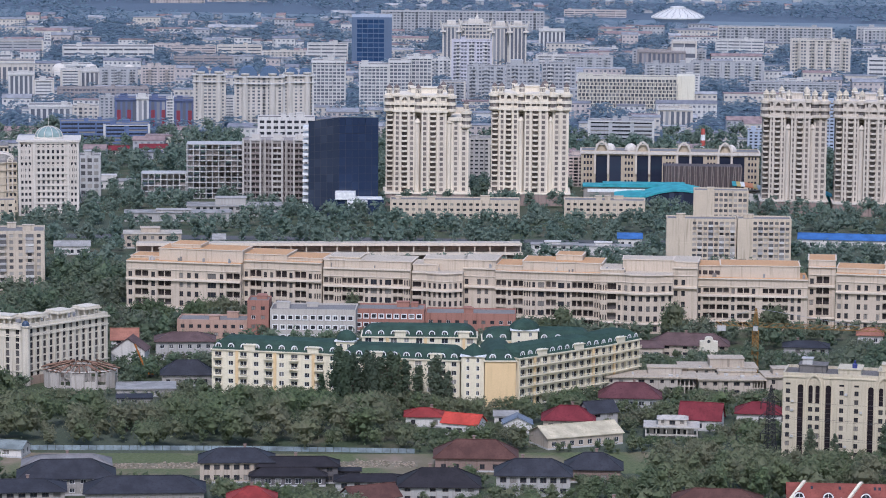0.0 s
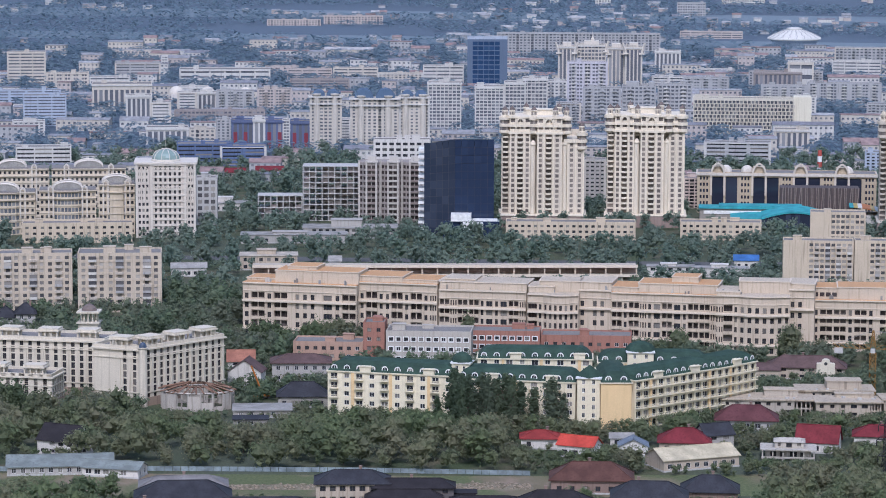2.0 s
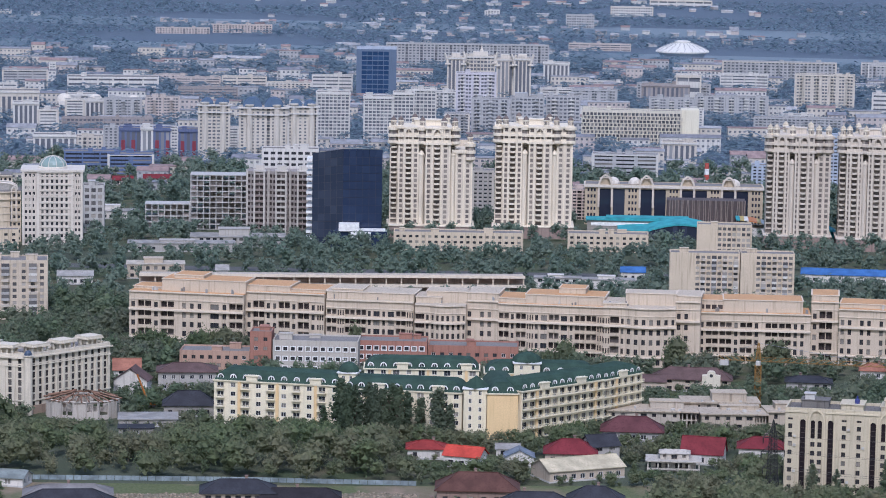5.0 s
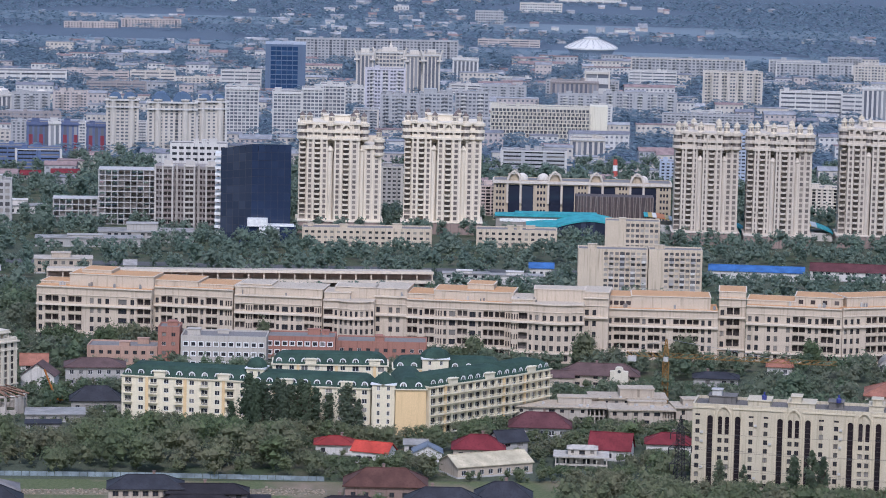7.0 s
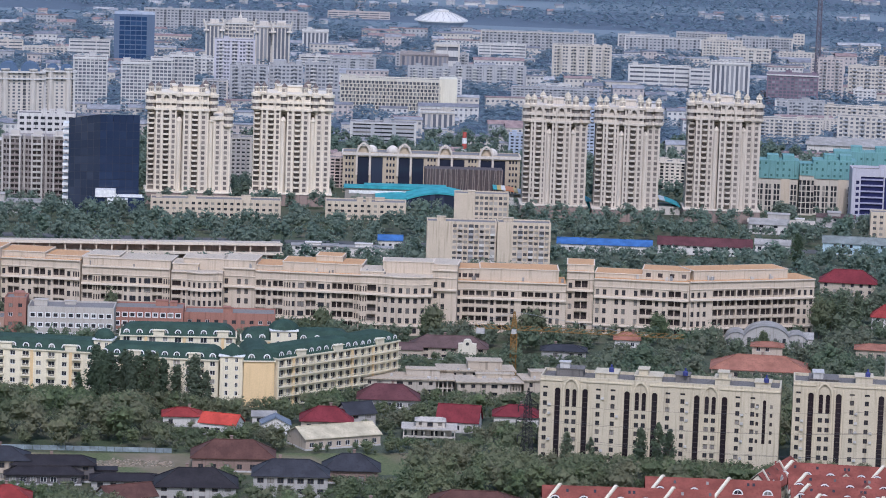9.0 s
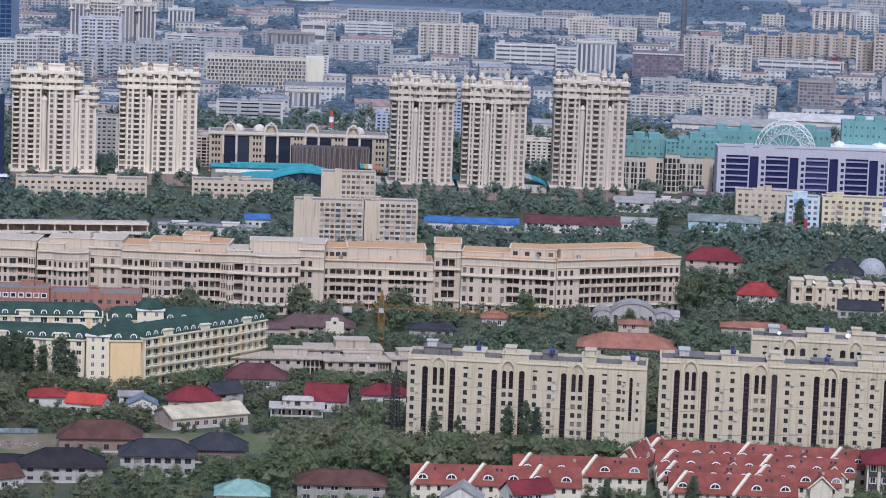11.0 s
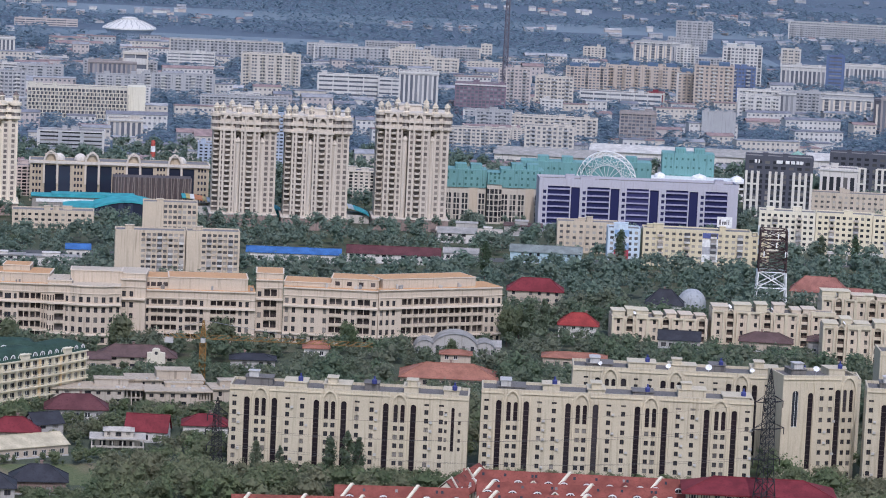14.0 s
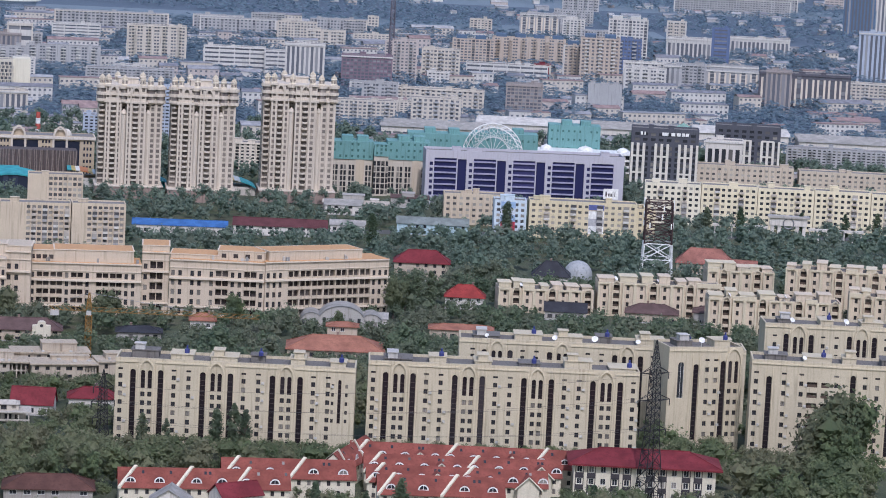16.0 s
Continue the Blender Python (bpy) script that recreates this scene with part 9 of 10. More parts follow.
slab(-159, 2140, 4.2, 4.8, 12, 24.7, 12, "ribbon", "blueglass")
slab(-135, 1960, 3.5, 31.4, 16, 34.0, 16, "crown", "cream")
slab(-104, 1964, 2.8, 20.1, 16, 34.8, 16, "crown", "cream")
slab(-91, 2091, 2.2, 23.3, 18, 35.0, 15, "frame", "white")
slab(-58, 2073, 1.3, 20.0, 18, 33.9, 15, "frame", "white")
slab(-38, 2076, 0.8, 14.6, 18, 36.6, 15, "frame", "white")
slab(-26, 2099, 0.5, 17.5, 18, 37.8, 15, "frame", "white")
slab(-11, 2349, 0.1, 16.6, 16, 18.3, 7, "grid", "white")
slab(-3, 2162, -0.2, 18.1, 16, 16.1, 8, "grid", "grey")
slab(-108, 2024, 2.8, 20.7, 16, 5.7, 4, "grid", "grey")
slab(-125, 1935, 3.1, 41.4, 16, 5.1, 3, "column", "cream")
slab(-114, 2533, 2.2, 33.8, 14, 17.4, 6, "ribbon", "white")
slab(5, 2221, -0.5, 29.3, 16, 41.2, 16, "grid", "lilac")
slab(16, 2184, -0.8, 27.6, 14, 25.5, 10, "grid", "grey")
slab(44, 2187, -1.5, 24.4, 14, 26.8, 10, "grid", "grey")
slab(70, 2201, -2.2, 24.9, 14, 26.9, 10, "grid", "grey")
slab(83, 2699, -2.0, 23.0, 16, 20.9, 9, "strip", "white")
slab(97, 2429, -2.7, 37.0, 14, 16.2, 7, "grid", "grey")
slab(75, 2510, -2.0, 27.9, 14, 11.1, 5, "ribbon", "white")
slab(98, 2690, -2.7, 54.9, 14, 5.5, 3, "ribbon", "white")
slab(157, 2492, -4.1, 39.4, 16, 17.0, 6, "strip", "brown")
slab(185, 2494, -4.5, 20.9, 14, 25.3, 3, "ribbon", "white")
slab(171, 2218, -4.6, 14.5, 14, 17.2, 9, "grid", "white")
slab(139, 1984, -4.3, 22.9, 14, 14.0, 7, "strip", "cream")
slab(89, 1889, -3.3, 40.4, 16, 13.0, 6, "ribbon", "grey")
slab(-61, 2923, -0.3, 156.0, 12, 23.7, 9, "grid", "grey")
slab(-273, 3517, 3.9, 68.6, 12, 9.1, 4, "grid", "pink")
slab(-335, 3480, 5.0, 61.5, 12, 6.4, 3, "grid", "pink")
slab(-460, 2525, 10.0, 31.9, 18, 26.9, 10, "ribbon", "cream")
slab(-423, 2498, 9.2, 35.2, 14, 11.7, 4, "grid", "cream")
slab(-383, 2472, 8.4, 32.5, 14, 10.6, 4, "ribbon", "white")
slab(-375, 2559, 7.9, 38.4, 14, 16.2, 7, "ribbon", "grey")
slab(-347, 2646, 7.4, 5.9, 5, 17.2, 8, "grid", "white")
slab(-319, 2548, 6.3, 76.2, 30, 11.9, 3, "ribbon", "white")
slab(-258, 2661, 5.2, 29.7, 14, 7.4, 3, "grid", "pink")
slab(-234, 2608, 4.7, 38.8, 14, 8.7, 4, "ribbon", "pink")
slab(-194, 2601, 3.8, 38.7, 14, 10.6, 4, "ribbon", "cream")
slab(-154, 2573, 3.0, 38.2, 14, 8.1, 4, "grid", "cream")
slab(-220, 2479, 4.5, 48.5, 14, 9.2, 4, "ribbon", "brown")
slab(-481, 2522, 10.5, 28.6, 14, 9.4, 4, "ribbon", "bluegrey")
slab(-434, 2316, 10.0, 52.5, 14, 10.8, 5, "ribbon", "bluegrey")
slab(-323, 2402, 7.1, 45.0, 16, 8.1, 3, "column", "white")
slab(-276, 2173, 6.4, 65.0, 12, 8.1, 3, "grid", "brown")
slab(213, 4071, -3.4, 56.6, 14, 13.4, 4, "grid", "white")
slab(284, 4369, -4.3, 89.2, 14, 11.2, 2, "ribbon", "white")
slab(142, 3754, -2.4, 34.8, 14, 15.9, 5, "grid", "grey")
slab(45, 4032, -0.8, 20.2, 10, 7.4, 4, "grid", "white")
slab(127, 3270, -2.8, 66.7, 12, 7.2, 3, "ribbon", "pink")
slab(-539, 4312, 6.7, 64.4, 12, 12.0, 3, "grid", "white")
slab(-678, 4379, 8.3, 82.0, 12, 9.7, 2, "ribbon", "white")
slab(246, 2757, -6.2, 102.6, 12, 21.5, 8, "grid", "grey")
slab(235, 2653, -5.5, 42.0, 14, 15.8, 6, "ribbon", "white")
slab(275, 2432, -7.0, 47.7, 16, 30.8, 12, "grid", "cream")
slab(384, 2805, -8.5, 70.8, 12, 16.7, 6, "grid", "grey")
slab(446, 2746, -9.5, 30.9, 12, 17.9, 7, "grid", "cream")
slab(493, 2838, -10.2, 32.0, 12, 16.9, 6, "grid", "grey")
slab(155, 2523, -4.2, 60.9, 12, 15.4, 7, "grid", "grey")
slab(328, 2368, -8.5, 48.8, 14, 20.8, 6, "ribbon", "white")
slab(374, 2352, -9.4, 30.9, 14, 19.8, 6, "ribbon", "white")
slab(380, 2292, -9.8, 30.2, 16, 30.0, 9, "strip", "white")
slab(222, 2220, -6.5, 64.2, 16, 12.4, 6, "grid", "grey")
slab(247, 2258, -6.5, 23.2, 14, 11.8, 5, "grid", "white")
slab(419, 2266, -10.9, 38.5, 16, 24.6, 10, "frame", "maroonframe")
slab(412, 2192, -11.1, 36.4, 14, 10.3, 5, "grid", "grey")
slab(470, 2328, -11.6, 19.8, 14, 32.7, 13, "grid", "pink")
slab(496, 2339, -12.3, 30.2, 14, 26.3, 9, "grid", "cream")
slab(358, 1971, -10.9, 42.8, 14, 15.9, 7, "grid", "cream")
slab(411, 1964, -12.3, 32.8, 14, 19.2, 7, "grid", "cream")
slab(429, 2134, -12.1, 51.7, 14, 12.0, 5, "grid", "cream")
slab(189, 2349, -5.3, 56.8, 14, 18.3, 8, "grid", "grey")
slab(153, 2333, -4.2, 34.7, 14, 17.3, 8, "grid", "grey")
slab(89, 1881, -3.3, 40.9, 14, 14.7, 6, "ribbon", "grey")
slab(249, 1682, -8.8, 19.0, 14, 14.9, 8, "grid", "cream")
slab(13, 1643, -0.7, 12.2, 14, 26.0, 12, "grid", "grey")
slab(67, 1648, -2.5, 9.2, 14, 16.0, 9, "grid", "pink")
slab(219, 1776, -7.2, 9.0, 12, 36.6, 18, "grid", "bluegrey")
slab(181, 1815, -5.9, 10.2, 14, 15.3, 8, "grid", "bluegrey")
slab(441, 2864, -9.1, 32.2, 14, 18.7, 9, "grid", "grey")
slab(443, 2720, -9.6, 35.8, 14, 20.4, 8, "grid", "cream")
slab(503, 2861, -10.5, 48.4, 12, 16.1, 6, "grid", "grey")
slab(563, 2916, -11.0, 11.0, 12, 16.4, 6, "grid", "cream")
slab(519, 2754, -11.0, 33.8, 12, 9.3, 5, "grid", "cream")
slab(502, 2518, -11.6, 28.6, 12, 19.0, 8, "grid", "pink")
slab(559, 2514, -12.9, 35.8, 14, 23.8, 10, "grid", "ochre")
slab(596, 2525, -14.0, 62.5, 14, 25.8, 10, "grid", "ochre")
slab(720, 2937, -14.2, 39.2, 14, 23.9, 9, "panels", "grey")
slab(752, 2892, -14.8, 22.1, 14, 22.0, 9, "grid", "white")
slab(764, 2864, -15.3, 33.0, 14, 13.6, 6, "grid", "grey")
slab(720, 2607, -15.8, 35.1, 16, 39.8, 14, "grid", "white")
slab(633, 2373, -15.3, 31.9, 18, 37.1, 13, "grid", "ochre")
slab(624, 2392, -14.8, 16.0, 14, 29.6, 12, "grid", "ochre")
slab(688, 2473, -15.8, 23.8, 14, 30.7, 10, "grid", "navy")
slab(547, 2405, -13.6, 66.3, 20, 11.4, 3, "ribbon", "white")
slab(602, 2400, -14.3, 14.1, 14, 12.3, 2, "plain", "crimson")
slab(491, 2293, -12.3, 17.4, 12, 11.7, 5, "grid", "white")
slab(501, 2073, -13.9, 25.7, 14, 21.7, 9, "frame", "brown")
slab(646, 2287, -16.2, 33.1, 14, 20.1, 7, "grid", "white")
slab(680, 2292, -16.7, 13.3, 12, 23.3, 8, "strip", "grey")
slab(709, 2344, -17.1, 20.4, 12, 20.3, 8, "grid", "grey")
slab(739, 2372, -17.8, 43.8, 14, 15.1, 5, "panels", "grey")
slab(793, 2671, -17.0, 41.3, 20, 21.5, 3, "column", "white")
slab(816, 2608, -17.5, 16.2, 12, 35.0, 11, "ribbon", "navy")
slab(889, 2783, -18.3, 56.8, 20, 17.1, 3, "column", "white")
slab(882, 2973, -16.7, 20.1, 12, 19.3, 6, "grid", "cream")
slab(1057, 3539, -17.7, 140.2, 12, 18.2, 7, "grid", "grey")
slab(410, 2071, -11.8, 47.0, 12, 7.1, 5, "grid", "cream")
slab(436, 2058, -12.6, 44.9, 12, 17.6, 7, "grid", "cream")
slab(409, 2129, -11.2, 26.1, 12, 14.9, 6, "grid", "grey")
slab(366, 2025, -10.9, 47.8, 12, 11.5, 5, "grid", "cream")
slab(719, 2158, -18.7, 19.0, 14, 31.3, 9, "strip", "brown")
slab(816, 3177, -14.8, 42.5, 12, 16.3, 6, "grid", "grey")
slab(574, 2124, -15.4, 24.5, 10, 19.5, 3, "plain", "grey")
slab(733, 2217, -19.1, 69.3, 20, 25.8, 7, "panels", "black")
slab(1140, 3170, -20.1, 34.3, 18, 64.4, 24, "strip", "blueglass")
slab(896, 2449, -20.5, 41.1, 18, 45.3, 16, "strip", "bluegrey")
slab(1030, 2772, -20.7, 30.1, 16, 75.4, 22, "strip", "white")
slab(820, 2272, -20.4, 49.3, 14, 15.5, 6, "grid", "cream")
slab(607, 1774, -20.0, 73.2, 14, 11.8, 7, "grid", "grey")
slab(529, 1690, -17.7, 21.4, 16, 23.0, 8, "column", "white")
slab(651, 2308, -16.2, 35.6, 14, 23.5, 8, "grid", "white")
slab(723, 2410, -17.1, 32.7, 14, 16.2, 5, "grid", "grey")
slab(744, 2378, -17.8, 39.3, 14, 18.3, 5, "column", "grey")
slab(902, 3475, -14.9, 43.2, 12, 19.8, 6, "grid", "grey")
slab(1085, 3628, -17.8, 150.7, 12, 17.3, 6, "grid", "grey")
slab(1326, 3762, -20.0, 79.8, 12, 13.1, 4, "grid", "pink")
slab(679, 2979, -13.0, 22.6, 12, 14.1, 6, "grid", "cream")
slab(736, 2973, -14.3, 39.7, 14, 22.6, 8, "column", "grey")
slab(382, 2838, -8.1, 47.8, 12, 16.9, 6, "grid", "grey")
slab(459, 2660, -10.2, 35.0, 12, 17.4, 6, "grid", "cream")

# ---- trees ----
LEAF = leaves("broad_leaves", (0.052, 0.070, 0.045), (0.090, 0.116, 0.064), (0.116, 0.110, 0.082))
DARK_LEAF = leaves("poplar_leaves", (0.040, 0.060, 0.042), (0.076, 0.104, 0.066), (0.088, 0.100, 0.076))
# Park, mid and far leaves: distance haze put into the colour, paler and bluer.
WOOD_LEAF = leaves("hazed_park_leaves", (0.080, 0.108, 0.094), (0.110, 0.146, 0.118), (0.122, 0.142, 0.120))
MID_LEAF = leaves("hazed_mid_leaves", (0.064, 0.086, 0.062), (0.102, 0.131, 0.084), (0.120, 0.122, 0.096))
HAZED_LEAF = leaves("hazed_leaves", (0.096, 0.130, 0.170), (0.112, 0.150, 0.190), (0.112, 0.146, 0.180))


AXES = np.array([(1, 0, 0), (0, 1, 0), (-1, 0, 0), (0, -1, 0), (0, 0, 1), (0, 0, -1)], float)
EIGHT = np.array([(i, (i + 1) % 4, 4) for i in range(4)] + [((i + 1) % 4, i, 5) for i in range(4)])


def clumps(rng, centre, r, tall):
    """A rough body inside every clump of leaves: eight uneven facets. Returns points (n, 4, 3)."""
    out = []
    for c, k in zip(centre, r):
        v = AXES * rng.uniform(0.8, 1.1, (6, 1)) * k * np.array([1, 1, tall])
        turn = rng.uniform(0, math.tau)
        v[:, :2] = v[:, :2] @ np.array([(math.cos(turn), math.sin(turn)), (-math.sin(turn), math.cos(turn))])
        t = (v + c)[EIGHT]
        out.append(np.concatenate([t, (t[:, :1] + t[:, 2:]) / 2], 1))
    return np.concatenate(out)


def crown(rng, height, width, base, n, size, shape="round", rise=0.35):
    """Several uneven clumps beset with small bent leaf plates. Returns points (n, 4, 3)."""
    lobes = max(6, n // 26) if shape == "round" else max(14, n // 60)
    u = rng.normal(size=(lobes, 3))
    u /= np.linalg.norm(u, axis=1)[:, None]
    rad = rng.uniform(0.25, 1.0, lobes)[:, None] ** 0.6
    c = u * rad
    half = np.array([width / 2, width / 2, (height - base) / 2])
    if shape == "spire":
        c[:, 2] = np.linspace(-1, 1, lobes)
        taper = np.clip(1.06 - np.abs(c[:, 2] + 0.1) ** 3.0, 0.3, 1)
        c[:, :2] *= taper[:, None]
    centre = c * half * 0.72 + np.array([0, 0, base + half[2]])
    r = (0.30 if shape == "round" else 0.36) * width * rng.uniform(0.6, 1.1, lobes)
    if shape == "spire":
        r *= taper ** 0.5
    tall = 1.0 if shape == "round" else 1.6
    pick = rng.integers(0, lobes, n)
    d = rng.normal(size=(n, 3))
    d[:, 2] += rise
    d /= np.linalg.norm(d, axis=1)[:, None]
    p = centre[pick] + d * r[pick][:, None] * rng.uniform(0.55, 1.15, n)[:, None] ** 0.7 * np.array([1, 1, tall])
    nrm = d + rng.normal(size=(n, 3)) * 0.55 + np.array([0, -0.15, 0.1])
    nrm /= np.linalg.norm(nrm, axis=1)[:, None]
    a = np.cross(nrm, rng.normal(size=(n, 3)))
    a /= np.linalg.norm(a, axis=1)[:, None] + 1e-9
    b = np.cross(nrm, a)
    s = size * rng.uniform(0.55, 1.25, n)[:, None]
    q = np.stack([p + a * s * 0.6, p - a * s * 0.3 + b * s * 0.52, p - a * s * 0.3 - b * s * 0.52 + nrm * s * 0.1, p + a * s * 0.35 - b * s * 0.5], 1)
    q = np.concatenate([q, clumps(rng, centre, r * 0.56, tall)])
    q[:, :, 2] = np.maximum(q[:, :, 2], 0.02 * height)
    return q


def canopy(rng, width, n, size):
    """A far crown of unit height as a dome of broad clumps. Returns points (n, 4, 3)."""
    d = rng.normal(size=(n, 3))
    d[:, 2] = np.abs(d[:, 2]) * 1.2 + 0.15
    d /= np.linalg.norm(d, axis=1)[:, None]
    p = d * np.array([width / 2, width / 2, 0.62]) * rng.uniform(0.85, 1.08, n)[:, None] + np.array([0, 0, 0.36])
    # Plates turned up, so far crowns look evenly bright as in haze.
    nrm = d * 0.6 + np.array([0, 0, 1.2]) + rng.normal(size=(n, 3)) * 0.22
    nrm /= np.linalg.norm(nrm, axis=1)[:, None]
    a = np.cross(nrm, rng.normal(size=(n, 3)))
    a /= np.linalg.norm(a, axis=1)[:, None] + 1e-9
    b = np.cross(nrm, a)
    s = size * rng.uniform(0.7, 1.2, n)[:, None]
    return np.stack([p + a * s * 0.6, p + b * s * 0.5 + nrm * s * 0.06, p - a * s * 0.6, p - b * s * 0.5 + nrm * s * 0.06], 1)


def leaf_mesh(name, plates, mat):
    me = bpy.data.meshes.new(name)
    n, c = plates.shape[:2]
    me.vertices.add(n * c)
    me.vertices.foreach_set("co", plates.reshape(-1).astype(np.float32))
    me.loops.add(n * c)
    me.loops.foreach_set("vertex_index", np.arange(n * c, dtype=np.int32))
    me.polygons.add(n)
    me.polygons.foreach_set("loop_start", np.arange(0, n * c, c, dtype=np.int32))
    me.materials.append(mat)
    me.update(calc_edges=True)
    return me


def trunk_mesh(rng, height, base, width):
    g = Geo()
    lean = rng.uniform(-0.4, 0.4, 2)
    top = np.array([lean[0], lean[1], height * 0.72])
    def limb(a, b, ra, rb):
        a, b = Vector(a), Vector(b)
        d = (b - a).normalized()
        s = d.orthogonal().normalized()
        t = d.cross(s)
        for i in range(6):
            p, q = i * math.tau / 6, (i + 1) * math.tau / 6
            e = [s * math.cos(v) + t * math.sin(v) for v in (p, q)]
            g.face(tuple(a + e[0] * ra), tuple(a + e[1] * ra), tuple(b + e[1] * rb), tuple(b + e[0] * rb))
    limb((0, 0, 0), top * 0.5, height * 0.022, height * 0.015)
    limb(top * 0.5, top, height * 0.015, height * 0.006)
    for i in range(5):
        f = rng.uniform(0.3, 0.8)
        a = rng.uniform(0, math.tau)
        s = top * f
        limb(s, s + np.array([math.cos(a) * width * 0.3, math.sin(a) * width * 0.3, height * 0.18]), height * 0.009, height * 0.004)
    return mesh("trunk", g, BARK)


def tree_kind(seed, height, width, base, n, size, mat, shape, label):
    rng = np.random.default_rng(seed)
    T = new("tree")
    tagged(T, label, "tree", "trees of the gardens" if shape == "round" else "tall poplars")
    part("trunk", trunk_mesh(rng, height, base, width), None, T)
    part("crown", leaf_mesh("crown", crown(rng, height, width, base, n, size, shape), mat), None, T)
    T["tall"] = height
    return T


KINDS = [tree_kind(10 + i, 10.0, w, 1.4, 1100, 0.54, LEAF, "round", "leafy green garden tree with an uneven spreading crown") for i, w in enumerate((7.5, 8.5, 6.6, 9.4))]
TALL = [tree_kind(20 + i, 20.0, w, 1.0, 1600, 0.55, DARK_LEAF, "spire", "tall dark green poplar with an upright crown") for i, w in enumerate((4.6, 5.4, 4.0))]
SHRUBS = [tree_kind(30 + i, 4.5, 5.0, 0.3, 260, 0.5, LEAF, "round", "low spreading green garden shrub") for i in range(2)]
for T, spot in zip(KINDS + TALL + SHRUBS, ((-112, 940), (-99, 946), (-88, 938), (-76, 944), (-31.5, 992), (-23, 990.5), (-14.5, 991), (-66, 928), (-52, 929))):
    T.location = (*spot, 0)


FAR_PLOTS = []


def limits(xy):
    """For points of the plan: the height that a tree may reach there, capped before fronts to fit the camera's view; 0
    on plots and fields.
    """
    top = np.full(len(xy), 99.0)
    for x, y, rot, W, D, H, low in PLOTS:
        c, s = math.cos(rot), math.sin(rot)
        u = (xy[:, 0] - x) * c + (xy[:, 1] - y) * s
        v = -(xy[:, 0] - x) * s + (xy[:, 1] - y) * c
        top[(u > -2.0) & (u < W + 2.0) & (v > -2.6) & (v < D + 2.0)] = 0
        # Trees up to 95 m before a front stay under the camera's sight line.
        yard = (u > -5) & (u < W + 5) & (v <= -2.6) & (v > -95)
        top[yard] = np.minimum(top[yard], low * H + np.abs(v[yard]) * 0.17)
    x, y = xy[:, 0], xy[:, 1]
    top[(x > -200) & (x < 66) & (y > 872) & (y < 916)] = 0
    top[(x > -98) & (x < -2) & (y > 848) & (y < 880)] = np.minimum(top[(x > -98) & (x < -2) & (y > 848) & (y < 880)], 3.2)
    top[(x > 52) & (x < 84) & (y > 884) & (y < 902)] = 0
    top[(np.abs(y - 1421) < 9)] = 0
    return top


def scatter(seed, d0, d1, spacing, a0=-11.6, a1=21.0):
    """Jittered points over the part of the plain between two distances."""
    rng = np.random.default_rng(seed)
    xs = np.arange(d1 * math.sin(radians(a0)), d1 * math.sin(radians(a1)), spacing)
    ys = np.arange(d0 * 0.9, d1, spacing)
    X, Y = np.meshgrid(xs, ys)
    P = np.stack([X.ravel(), Y.ravel()], 1) + rng.uniform(-0.5, 0.5, (X.size, 2)) * spacing
    r, az = np.hypot(P[:, 0], P[:, 1]), np.degrees(np.arctan2(P[:, 0], P[:, 1]))
    P = P[(r > d0) & (r < d1) & (az > a0) & (az < a1)]
    return P, rng


def wood(name, label, P, heights, rng, n, size, mat, width=0.85, rise=0.35, far=False):
    """Many trees as one mesh of leaf clumps."""
    protos = [canopy(rng, width * k, n, size) for k in (0.85, 1.0, 1.15, 0.95, 0.75)] if far else [crown(rng, 1.0, width * k, 0.08, n, size, "round", rise) for k in (0.85, 1.0, 1.15, 0.95, 0.75)]
    protos = [np.ascontiguousarray(p[:, :3]) for p in protos]   # small leaf plates: three corners are enough
    out = []
    for k, proto in enumerate(protos):
        sel = np.arange(len(P)) % len(protos) == k
        if not sel.any():
            continue
        h, p = heights[sel], P[sel]
        a = rng.uniform(0, math.tau, len(h))
        q = np.broadcast_to(proto, (len(h), *proto.shape)).copy() * h[:, None, None, None]
        wide = rng.uniform(0.85, 1.2, len(h))[:, None, None]
        c, s = np.cos(a)[:, None, None], np.sin(a)[:, None, None]
        x, y = q[..., 0] * c - q[..., 1] * s, q[..., 0] * s + q[..., 1] * c
        q[..., 0], q[..., 1] = x * wide + p[:, 0, None, None], y * wide + p[:, 1, None, None]
        out.append(q.reshape(-1, 3, 3))
    ob = new(name, leaf_mesh(name, np.concatenate(out), mat))
    return tagged(ob, label, "trees", kind="stuff")


